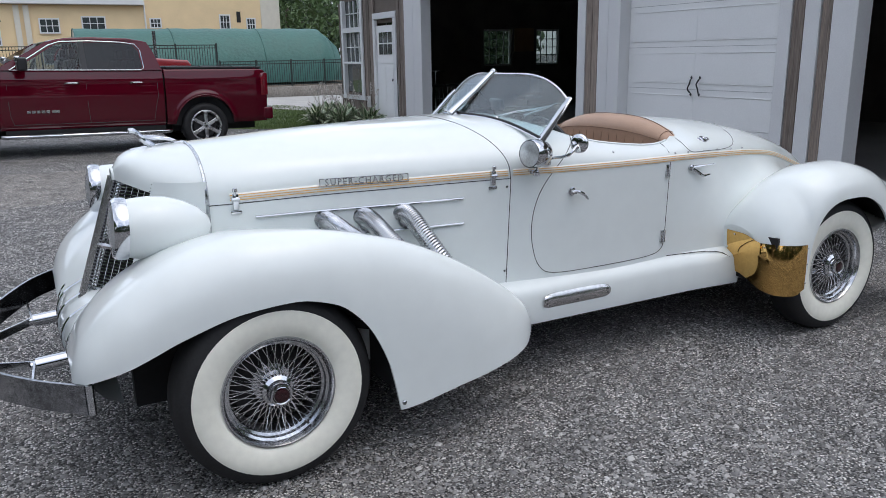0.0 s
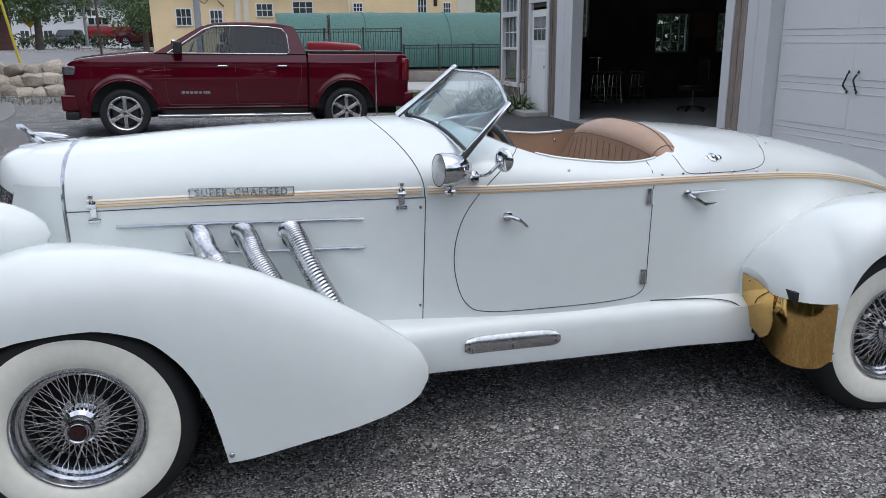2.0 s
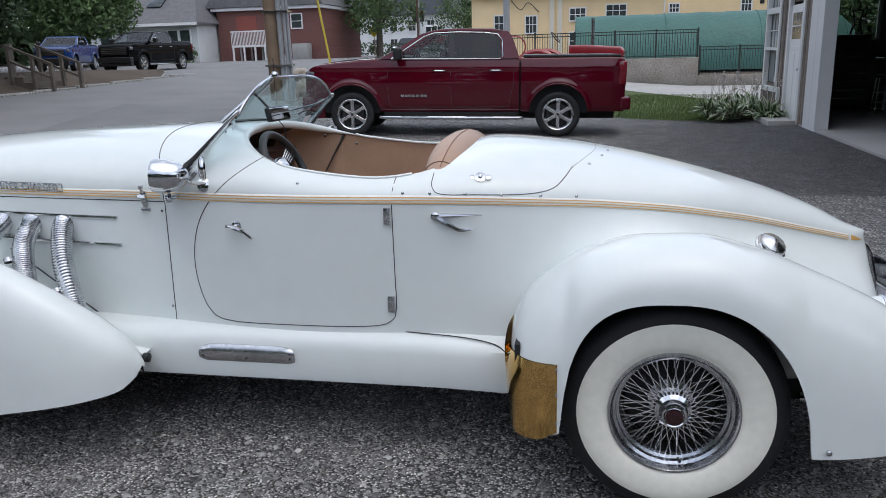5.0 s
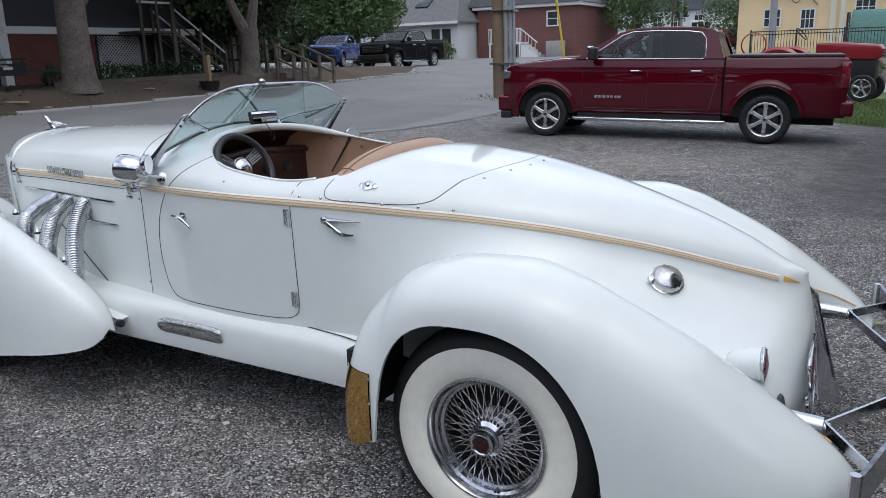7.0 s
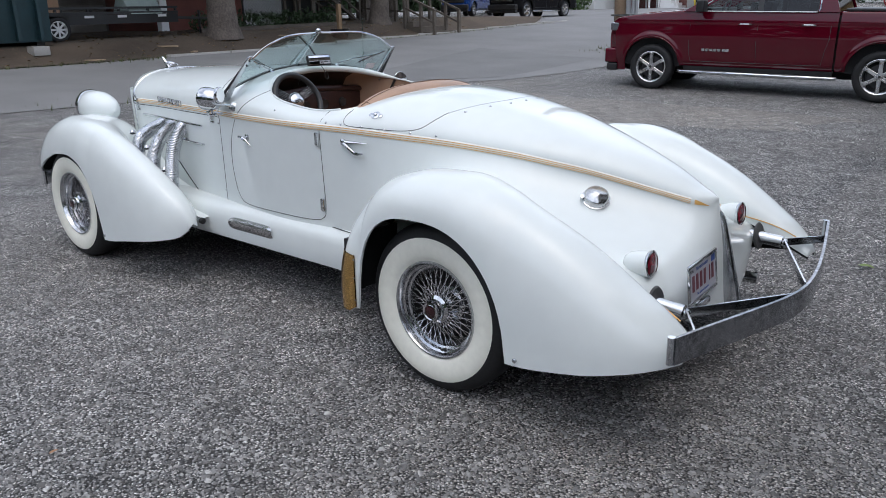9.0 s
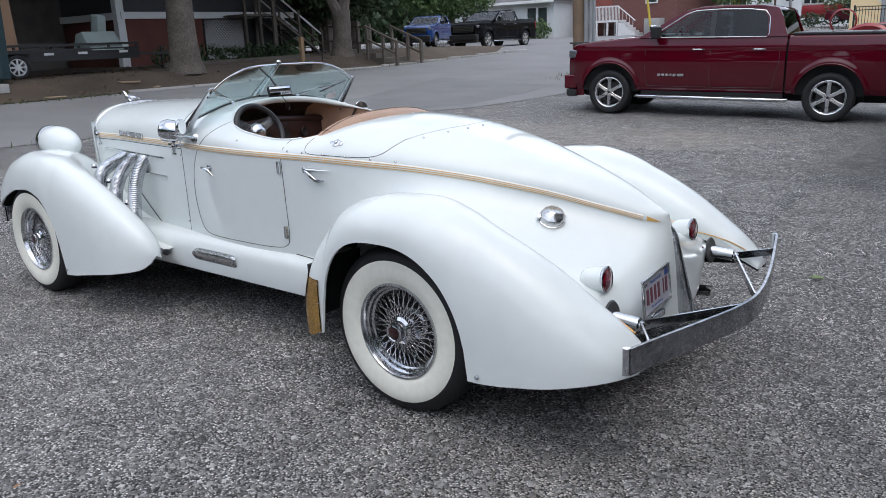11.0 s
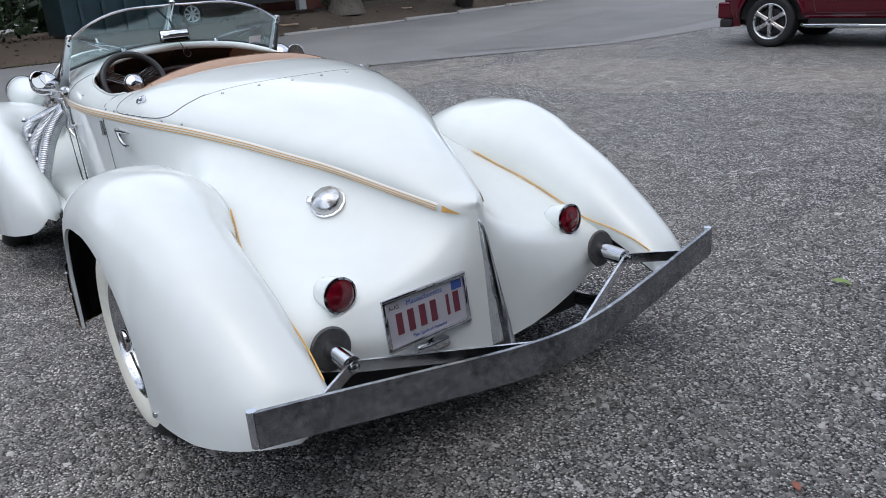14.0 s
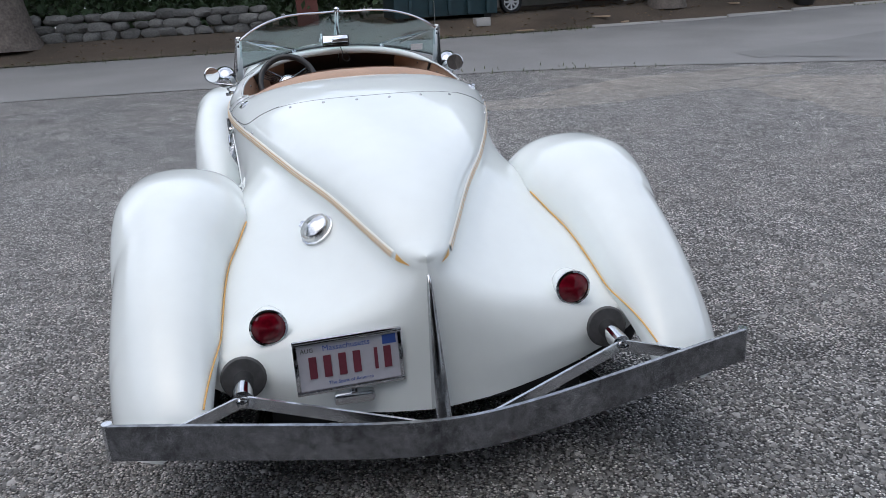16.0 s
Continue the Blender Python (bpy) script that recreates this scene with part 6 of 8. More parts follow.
def pickup(name, place, turn, label, paint, size=1.0, rich=True):
    """A crew-cab pickup: nose towards -x, its near side at y = 0."""
    T = thing(name, place, label, "pickup truck", turn=turn)
    W, r = 2.04, 0.42
    f, b = -1.57, 2.33
    deck = curve([(-2.50, 1.02), (-2.48, 1.15), (-2.42, 1.255), (-2.30, 1.315), (-2.0, 1.365), (-1.6, 1.405), (-1.2, 1.44), (-0.95, 1.455), (1.60, 1.45), (3.40, 1.455), (3.50, 1.44), (3.54, 1.38)])
    inset = curve([(0.30, 0.10), (0.44, 0.085), (0.56, 0.035), (0.72, 0.018), (0.90, 0.004), (1.02, 0.0), (1.12, 0.010), (1.22, 0.018), (1.27, 0.012), (1.33, 0.026), (1.40, 0.045), (1.47, 0.075)])

    def hem(x):
        """The body's lower edge, with a round opening over each wheel."""
        z = 0.47 if x > -2.05 else 0.34
        for cx in (f, b):
            d = abs(x - cx)
            if d < 0.535:
                z = max(z, r + 0.02 + 0.515 * (1 - (d / 0.535) ** 2.3) ** (1 / 2.1))
        return z

    def skin_y(x, z):
        y = inset(z) + 0.26 * smoothstep(-1.95, -2.62, x) ** 2 + 0.03 * smoothstep(3.3, 3.56, x)
        for cx in (f, b):
            d = math.hypot(x - cx, z - r - 0.02)
            y -= 0.030 * smoothstep(0.64, 0.575, d) * smoothstep(0.40, 0.60, z)
            y += 0.022 * smoothstep(0.54, 0.515, d)
        return y

    def shell(xa, xb, n):
        rows = []
        for x in stations(xa, xb, n):
            zt, zl = deck(x), hem(x)
            sec = [(x, skin_y(x, zl + (zt - 0.035 - zl) * k / 26), zl + (zt - 0.035 - zl) * k / 26) for k in range(27)]
            y0 = sec[-1][1]
            sec += [(x, y0 + 0.035 * (1 - math.cos(a)), zt - 0.035 + 0.035 * math.sin(a)) for a in (0.5, 1.0, 1.57)]
            sec += [(x, y0 + 0.035 + (W / 2 - y0 - 0.035) * k / 8, zt + 0.035 * math.sin(math.pi / 2 * k / 8) * smoothstep(-0.9, -1.3, x)) for k in range(1, 9)]
            rows.append(sec)
        near = grid(rows, flip=True)
        far = [(x, W - y, z) for x, y, z in near[0]], [q[::-1] for q in near[1]]
        ends = []
        for sec, way in ((rows[0], 1), (rows[-1], -1)):
            ring = sec + [(x, W - y, z) for x, y, z in reversed(sec[:-1])]
            ends.append((ring, [tuple(range(len(ring)))[::way]]))
        return joined(near, far, *ends)

    part("cab_body", shell(-2.50, 1.60, 150), paint, T)
    part("bed", shell(1.635, 3.54, 84), paint, T)
    part("tonneau_cover", joined(box(1.68, 3.46, 0.09, W - 0.09, 1.45, 1.505, 0.02), *[box(1.68 + 0.6 * k, 1.70 + 0.6 * k, 0.09, W - 0.09, 1.50, 1.512) for k in range(1, 3)]), BLACK, T, "black folded bed cover")

    def lean(v, out=0.0):
        t = max(0.0, v[2] - 1.43) / 0.57
        k = 1 - 0.17 * t
        return Vector((v[0], W / 2 + (v[1] - W / 2) * k + (-out if v[1] < W / 2 else out), v[2]))

    roof = slab([(-0.22, 1.885), (-0.10, 1.935), (0.12, 1.975), (0.5, 1.992), (1.1, 1.98), (1.36, 1.935), (1.42, 1.885)], 0.03, W - 0.03, 0.03, 3)
    part("roof", ([lean(v) for v in roof[0]], roof[1]), paint, T)
    for side in (0, 1):
        y, yi = (0.03, 0.10) if side == 0 else (W - 0.03, W - 0.10)
        for pts, nm, gl in (([(-0.76, 1.45), (-0.15, 1.83), (0.02, 1.888), (0.27, 1.902), (0.29, 1.45)], "front_window", CABGLASS),
                            ([(0.37, 1.45), (0.36, 1.902), (0.95, 1.89), (1.16, 1.862), (1.24, 1.76), (1.27, 1.50), (1.24, 1.45)], "rear_window", PRIVACY)):
            v = [lean((x, y, z), -0.004) for x, z in pts]
            pane = part(nm, (v, [tuple(range(len(v))) if side == 0 else tuple(range(len(v)))[::-1]]), gl, T, "dark tinted side glass" if gl is PRIVACY else "clear side glass", smooth=False)
            pane.visible_shadow = False
        for pts in ([(-1.02, 1.44), (-0.74, 1.44), (-0.10, 1.845), (0.02, 1.892), (0.28, 1.905), (0.28, 1.96), (0.10, 1.955), (-0.22, 1.90)],
                    [(0.285, 1.44), (0.375, 1.44), (0.365, 1.95), (0.272, 1.95)],
                    [(0.36, 1.905), (0.95, 1.893), (1.16, 1.865), (1.24, 1.762), (1.272, 1.50), (1.24, 1.44), (1.60, 1.44), (1.48, 1.78), (1.40, 1.92), (1.10, 1.965), (0.36, 1.965)]):
            v = [lean((x, yy, z)) for yy in (y, yi) for x, z in pts]
            n = len(pts)
            faces = [tuple(range(n)), tuple(range(n, 2 * n))[::-1]] + [(k, n + k, n + (k + 1) % n, (k + 1) % n) for k in range(n)]
            part("pillar", (v, faces), BLACK if n == 4 else paint, T, smooth=False)
        trim = [(-0.80, 1.442), (-0.18, 1.845), (0.0, 1.905), (0.45, 1.922), (0.95, 1.908), (1.19, 1.878), (1.27, 1.775), (1.298, 1.49), (1.26, 1.438), (0.3, 1.438), (-0.80, 1.442)]
        part("window_trim", tube([lean((x, y, z), 0.004) for x, z in trim], 0.011, 6), CHROME, T)
        s = -1 if side == 0 else 1
        ys = 0.0 if side == 0 else W
        flank = lambda x, z: ys - s * skin_y(x, z)
        for run_ in ([(-0.86, 1.44), (-0.87, 1.2), (-0.87, 0.9), (-0.86, 0.7), (-0.82, 0.56)], [(0.335, 1.44), (0.325, 1.2), (0.325, 0.9), (0.335, 0.7), (0.345, 0.56)], [(1.50, 1.44), (1.50, 1.2), (1.50, 1.0), (1.45, 0.8), (1.41, 0.56)],
                     [(-0.82, 0.56), (-0.2, 0.555), (0.345, 0.555), (0.9, 0.555), (1.41, 0.56)]):
            part("door_gap", tube([(x, flank(x, z), z) for x, z in run_], 0.005, 5), SEAM, T)
        for x in (-0.0, 1.05):
            part("door_handle", tube([(x, ys - s * 0.012, 1.225), (x + 0.03, ys + s * 0.024, 1.228), (x + 0.18, ys + s * 0.024, 1.228), (x + 0.21, ys - s * 0.012, 1.225)], 0.015, 8), CHROME, T)
        part("side_mirror", moved(cushion(-0.08, 0.07, -0.12, 0.12, -0.10, 0.12, 0.04), pose(-0.63, ys + s * 0.16, 1.53)), BLACK, T)
        part("mirror_cap", moved(cushion(-0.10, -0.02, -0.11, 0.11, 0.02, 0.14, 0.035), pose(-0.63, ys + s * 0.16, 1.53)), CHROME, T)
        for cx in (f, b):
            part("fender_lip", tube([(x, ys - s * (skin_y(x, z) + 0.006), z) for x, z in arch(cx, r + 0.02, 0.548, 10, 170, 24)], 0.012, 6), paint, T)
            part("wheel_house", tube([(cx + 0.53 * math.cos(radians(q)), (ys - s * 0.30), r + 0.03 + 0.50 * math.sin(radians(q))) for q in range(0, 181, 12)], 0.2, 8), SHADOW, T, "black wheel housing")
        part("side_step", joined(tube([(-1.02, ys - s * 0.02, 0.37), (-0.95, ys + s * 0.03, 0.365), (1.62, ys + s * 0.03, 0.355), (1.68, ys - s * 0.02, 0.36)], 0.034, 10), *[box(x, x + 0.5, ys + s * 0.03 - 0.03, ys + s * 0.03 + 0.03, 0.388, 0.398) for x in (-0.62, 0.62)]), CHROME, T)
        part("sill", box(-0.95, 1.6, 0.08 if side == 0 else W - 0.2, 0.2 if side == 0 else W - 0.08, 0.36, 0.50), SHADOW, T, smooth=False)
        part("tail_lamp", box(3.42, 3.56, ys + (0.005 if side == 0 else -0.16), ys + (0.16 if side == 0 else -0.005), 0.96, 1.38, 0.02), REDLENS, T, "red tail lamp")
        part("head_lamp", moved(box(-0.19, 0.06, -0.012, 0.5, -0.075, 0.085, 0.03), pose(-2.30, 0.10 if side == 0 else W - 0.10, 1.14, 0, 0, -14 if side == 0 else 14) @ Matrix.Scale(1 if side == 0 else -1, 4, (0, 1, 0))), LAMPGREY, T, "clear headlamp")
        if rich:
            ys, side_y = ys - s * 0.010, ys
            part("badge", joined(*[box(-0.62 + 0.072 * k, -0.565 + 0.072 * k, ys - (0.006 if side == 0 else 0), ys + (0 if side == 0 else 0.006), 0.745, 0.79) for k in range(5)],
                                 box(-0.25, -0.13, ys - (0.006 if side == 0 else 0), ys + (0 if side == 0 else 0.006), 0.745, 0.79)), CHROME, T, smooth=False)
            ys = side_y
            part("hood_badge", moved(box(-0.17, 0.17, -0.012, 0.012, -0.024, 0.024, 0.008), pose(-1.28, ys - s * 0.085, 1.425, -s * 32, -3, 0)), CHROME, T)
    front = [lean(q) for q in ((-1.0, 0.10, 1.46), (-1.0, W - 0.10, 1.46), (-0.19, W - 0.10, 1.905), (-0.19, 0.10, 1.905))]
    back = [lean(q) for q in ((1.57, 0.12, 1.46), (1.41, 0.12, 1.90), (1.41, W - 0.12, 1.90), (1.57, W - 0.12, 1.46))]
    part("windscreen", (front, [(0, 1, 2, 3)]), CABGLASS, T, smooth=False).visible_shadow = False
    part("back_window", (back, [(0, 1, 2, 3)]), PRIVACY, T, smooth=False).visible_shadow = False
    part("dashboard", cushion(-0.95, -0.55, 0.15, W - 0.15, 1.36, 1.50, 0.05), BLACK, T)
    part("steering_wheel", moved(lathe([(0.19 + 0.016 * math.cos(q * 0.785), 0.016 * math.sin(q * 0.785)) for q in range(9)], 24, "x"), pose(-0.42, 0.55, 1.45, 0, 22, 0)), BLACK, T)
    for x, y in ((0.15, 0.52), (0.15, W - 0.52), (1.12, 0.52), (1.12, W - 0.52)):
        part("seat_back", joined(moved(cushion(-0.07, 0.07, -0.25, 0.25, -0.6, 0.18, 0.05), pose(x, y, 1.42, 0, 8, 0)), cushion(x + 0.02, x + 0.12, y - 0.13, y + 0.13, 1.63, 1.80, 0.04)), BLACK, T)
    part("grille", box(-2.53, -2.44, 0.35, W - 0.35, 0.85, 1.2, 0.02), BLACK, T)
    for z in (0.93, 1.02, 1.11):
        part("grille_bar", box(-2.545, -2.51, 0.36, W - 0.36, z, z + 0.03, 0.005), CHROME if rich else STEEL, T)
    part("front_bumper", cushion(-2.57, -2.3, 0.12, W - 0.12, 0.46, 0.74, 0.05), paint if rich else BLACK, T)
    part("valance", cushion(-2.53, -2.3, 0.14, W - 0.14, 0.31, 0.455, 0.04), BLACK, T)
    part("rear_bumper", cushion(3.46, 3.66, 0.03, W - 0.03, 0.50, 0.74, 0.05), paint if rich else BLACK, T)
    part("chassis", joined(box(-2.2, 3.4, 0.4, W - 0.4, 0.32, 0.5), box(f - 0.52, f + 0.52, 0.3, W - 0.3, 0.35, 0.9), box(b - 0.52, b + 0.52, 0.3, W - 0.3, 0.35, 0.9), box(1.5, 1.7, 0.1, W - 0.1, 0.5, 1.38), box(-0.9, 1.5, 0.15, W - 0.15, 0.5, 0.95)), SHADOW, T, smooth=False)
    for cx in (f, b):
        road_wheel(T, (cx, 0.15, r), r, 0.28, 0)
        road_wheel(T, (cx, W - 0.15, r), r, 0.28, 180)
    if size != 1.0:
        T.scale = (size,) * 3
    return T


BLACKPAINT = mat("black_paint", (0.006, 0.006, 0.007), 0.35, coat=0.25)
BLACKPAINT.node_tree.nodes["Principled BSDF"].inputs["Specular IOR Level"].default_value = 0.0
T1 = pickup("maroon_pickup", (0.0, 10.70, 0.0), 0.0, "maroon crew-cab pickup with chrome trim parked on the lot", MAROON)
T1.matrix_world = pose(-0.032, 11.04, -0.028, 0, 1.2, 5.4)
pickup("black_pickup", (-17.4, 31.2, 1.0), 91.0, "black mid-size pickup parked at the roadside", BLACKPAINT, 0.93, rich=False)
pickup("blue_pickup", (-22.9, 33.2, 1.1), 110.0, "blue older pickup parked under the trees", mat("blue_paint", (0.015, 0.05, 0.20), 0.25, coat=0.6), 0.88, rich=False)


def small_car(name, place, turn, label, paint, length, height, bonnet, tailgate):
    C = thing(name, place, label, "car", turn=turn)
    L, W, r, h = length, 1.85, 0.35, height
    f, b = -L / 2 + 0.85, L / 2 - 0.9
    belt = h * 0.58
    outline = [(-L / 2 + 0.03, 0.3), (-L / 2, 0.6), (-L / 2 + 0.1, belt - 0.12), (-L / 2 + bonnet, belt), (L / 2 - 0.06, belt), (L / 2, 0.6), (L / 2 - 0.04, 0.3), (b + 0.43, 0.28)] + \
        arch(b, r, 0.42, 4, 176) + [(b - 0.43, 0.28), (f + 0.43, 0.28)] + arch(f, r, 0.42, 4, 176) + [(f - 0.43, 0.3)]
    part("body", slab(outline, 0, W, 0.05, 3), paint, C)
    top = [(-L / 2 + bonnet - 0.1, belt), (-L / 2 + bonnet + 0.6, h - 0.06), (-L / 2 + bonnet + 0.9, h), (L / 2 - tailgate - 0.2, h), (L / 2 - tailgate, h - 0.06), (L / 2 - 0.05, belt)]
    g = slab(top, 0.03, W - 0.03, 0.05, 2)
    lean = lambda v: Vector((v[0], W / 2 + (v[1] - W / 2) * (1 - 0.2 * max(0, v[2] - belt) / (h - belt)), v[2]))
    part("cabin", ([lean(v) for v in g[0]], g[1]), paint, C)
    for y, d in ((0.03, -0.008), (W - 0.03, 0.008)):
        xa, xb = -L / 2 + bonnet + 0.1, L / 2 - tailgate + 0.05
        for k in range(3):
            a, e = xa + (xb - xa) * k / 3, xa + (xb - xa) * (k + 1) / 3 - 0.07
            v = [lean(q) + Vector((0, d, 0)) for q in ((a, y, belt + 0.04), (e, y, belt + 0.04), (e, y, h - 0.11), (a + (0.42 if k == 0 else 0), y, h - 0.11))]
            part("window", (v, [(0, 1, 2, 3)]), DARKGLASS, C, smooth=False)
    v = [lean(q) + Vector((-0.01, 0, 0.01)) for q in ((-L / 2 + bonnet - 0.03, 0.15, belt + 0.05), (-L / 2 + bonnet - 0.03, W - 0.15, belt + 0.05), (-L / 2 + bonnet + 0.57, W - 0.15, h - 0.08), (-L / 2 + bonnet + 0.57, 0.15, h - 0.08))]
    part("windscreen", (v, [(0, 1, 2, 3)]), DARKGLASS, C, smooth=False)
    v = [lean(q) + Vector((0.012, 0, 0.0)) for q in ((L / 2 - 0.05, 0.15, belt + 0.05), (L / 2 - 0.05, W - 0.15, belt + 0.05), (L / 2 - tailgate + 0.01, W - 0.15, h - 0.1), (L / 2 - tailgate + 0.01, 0.15, h - 0.1))]
    part("rear_window", (v, [(0, 1, 2, 3)]), DARKGLASS, C, smooth=False)
    for y in (0.0, W - 0.3):
        part("head_lamp", box(-L / 2 - 0.01, -L / 2 + 0.12, y + 0.03, y + 0.27, 0.62, 0.76, 0.02), LAMPGREY, C)
        part("tail_lamp", box(L / 2 - 0.1, L / 2 + 0.012, y + 0.03, y + 0.27, 0.7, 0.9, 0.02), REDLENS, C)
    part("chassis", box(-L / 2 + 0.3, L / 2 - 0.3, 0.25, W - 0.25, 0.2, 0.6), SHADOW, C, smooth=False)
    for cx in (f, b):
        road_wheel(C, (cx, 0.12, r), r, 0.22, 0, 5)
        road_wheel(C, (cx, W - 0.12, r), r, 0.22, 180, 5)
    return C

small_car("red_suv", (-8.7, 75.0, 1.5), 10, "red estate car beyond the lot", MAROON, 5.8, 2.1, 1.35, 0.35)
small_car("dark_hatchback", (-15.8, 80.0, 1.5), 80, "small dark hatchback on the far street", mat("dark_blue_paint", (0.02, 0.025, 0.03), 0.25, coat=0.6), 4.0, 1.5, 1.0, 0.3)

FT = thing("fire_engine", (-12.2, 80, 1.5), "old red and white fire engine", "fire engine", turn=15)
RED = mat("engine_red", (0.26, 0.012, 0.018), 0.3, coat=0.5)
part("body", box(-2.6, 3.2, 0, 2.3, 0.6, 1.75, 0.06), RED, FT)
part("cab", box(-2.6, -0.6, 0.05, 2.25, 1.755, 2.75, 0.12), TRIM, FT)
for k in range(3):
    part("window", box(-2.45 + 0.62 * k, -1.95 + 0.62 * k, 0.03, 0.045, 1.95, 2.55, 0.0), DARKGLASS, FT, smooth=False)
part("bumper", box(-2.8, -2.62, 0.1, 2.2, 0.55, 0.85, 0.03), CHROME, FT)
for cx in (-1.7, 2.0):
    road_wheel(FT, (cx, 0.12, 0.5), 0.5, 0.3, 0, 6)
    road_wheel(FT, (cx, 2.18, 0.5), 0.5, 0.3, 180, 6)

TR = thing("tractor", (1.9, 20.6, 0.1), "small old red farm tractor parked behind the truck", "tractor", turn=-10)
part("hood", slab([(0.35, 1.08), (1.75, 1.02), (1.92, 1.10), (1.95, 1.30), (1.85, 1.42), (0.9, 1.50), (0.35, 1.50)], -0.25, 0.25, 0.06, 3), RED, TR)
for z in (1.12, 1.2, 1.28):
    part("grille_bar", box(1.93, 1.965, -0.18, 0.18, z, z + 0.03), BLACK, TR)
part("engine", box(0.1, 1.8, -0.22, 0.22, 0.55, 1.04, 0.02), SHADOW, TR)
part("exhaust_stack", tube([(1.0, 0.1, 1.5), (1.0, 0.1, 2.25)], 0.05, 10), STEEL, TR)
part("seat", cushion(-0.75, -0.35, -0.22, 0.22, 1.3, 1.4, 0.04), BLACK, TR)
part("steering_wheel", moved(lathe([(0.2 + 0.015 * math.cos(k), 0.015 * math.sin(k)) for k in (0, 1.57, 3.14, 4.71, 6.28)], 24, "z"), pose(-0.1, 0, 1.75, 0, 50, 0)), BLACK, TR)
for s in (-1, 1):
    road_wheel(TR, (-0.5, s * 0.62, 0.62), 0.62, 0.3, 0 if s < 0 else 180, 6)
    road_wheel(TR, (1.6, s * 0.5, 0.34), 0.34, 0.16, 0 if s < 0 else 180, 5)
    part("mudguard", tube([(-0.5 + 0.72 * math.cos(radians(a)), s * 0.58, 0.62 + 0.72 * math.sin(radians(a))) for a in range(20, 171, 15)], 0.1, 6), RED, TR)
part("mower_reel", moved(lathe([(0.30, -0.02), (0.34, 0.0), (0.30, 0.02)], 24), pose(-1.3, -0.2, 1.5, 0, 0, 20)), RED, TR)

# ---- retaining wall, fence and hoop house ----
STAINED = mat("stained_concrete", (0.27, 0.25, 0.225), 0.9, var=0.4, scale=0.7, fine=14, bump=0.004, second=(0.16, 0.135, 0.115))
rw = tagged(part("retaining_wall", box(-3.0, 7.5, 33.0, 33.35, -0.5, 0.95, 0.02), STAINED), "grey concrete retaining wall", "wall", kind="structure")
tagged(part("retaining_wall_low", box(7.505, 14.5, 33.0, 33.35, -0.6, 0.18, 0.02), STAINED), "low concrete retaining wall", "wall", kind="structure")
tagged(part("upper_yard", joined(box(-3.0, 7.5, 33.36, 56, 0.5, 0.9), box(7.505, 30, 33.36, 56, -0.2, 0.14)), DIRT, smooth=False), "bare yard behind the retaining wall", "ground", kind="structure")
IRON = mat("green_black_iron", (0.018, 0.024, 0.022), 0.5)


def fence(x0, x1, z0, z1, label):
    f = thing("iron_fence", (0, 33.17, 0), label, "fence")
    n = round((x1 - x0) / 1.85)
    for k in range(n + 1):
        x = x0 + (x1 - x0) * k / n
        part("post", box(x - 0.035, x + 0.035, -0.035, 0.035, z0, z1 + 0.06), IRON, f, smooth=False)
    for z in (z0 + 0.1, z1 - 0.14, z1 - 0.01):
        part("rail", box(x0, x1, -0.018, 0.018, z - 0.018, z + 0.018), IRON, f, smooth=False)
    m = round((x1 - x0) / 0.115)
    one = None
    for k in range(m):
        x = x0 + (x1 - x0) * (k + 0.5) / m
        if one is None:
            one = part("picket", box(-0.010, 0.010, -0.010, 0.010, z0 + 0.05, z1), IRON, f, smooth=False)
        else:
            o = new("picket", one.data)
            o.parent = f
            one_x = o
        (one if k == 0 else one_x).location = (x, 0.03, 0)
    return f


fence(-1.5, 7.45, 0.95, 2.16, "black iron picket fence on the higher wall")
fence(7.55, 14.3, 0.18, 1.40, "black iron picket fence on the lower wall")
TARP = mat("green_tarpaulin", (0.040, 0.125, 0.105), 0.55, var=0.12, scale=0.8, fine=6, bump=0.03)
hh = thing("hoop_house", (0, 0, 0), "long hoop house under a green tarpaulin", "greenhouse")
rows = []
for k in range(28):
    x = 2.0 + 13.6 * k / 27
    end = smoothstep(14.2, 15.6, x)
    rr = (2.35 + 0.02 * math.sin(k * 2.1)) * (1 - 0.35 * end ** 2)
    rows.append([(x, 40 - rr * math.cos(math.pi * j / 18) * 1.05, 0.25 + (rr + 0.5) * math.sin(math.pi * j / 18) + 0.02 * noise.noise((x * 0.8, j * 0.7, 0))) for j in range(19)])
part("cover", grid(rows, flip=True), TARP, hh)
for k in (0, 9, 18, 26):
    part("hoop", tube([Vector(v) * 1.0 + Vector((0, 0, 0.01)) for v in rows[k]], 0.03, 6), TARP, hh)
part("end_wall", ([Vector(v) for v in rows[0]], [tuple(range(19))]), mat("hazy_film", (0.35, 0.40, 0.38), 0.3), hh, smooth=False)
part("end_wall", ([Vector(v) for v in rows[-1]], [tuple(range(19))[::-1]]), TARP, hh, smooth=False)

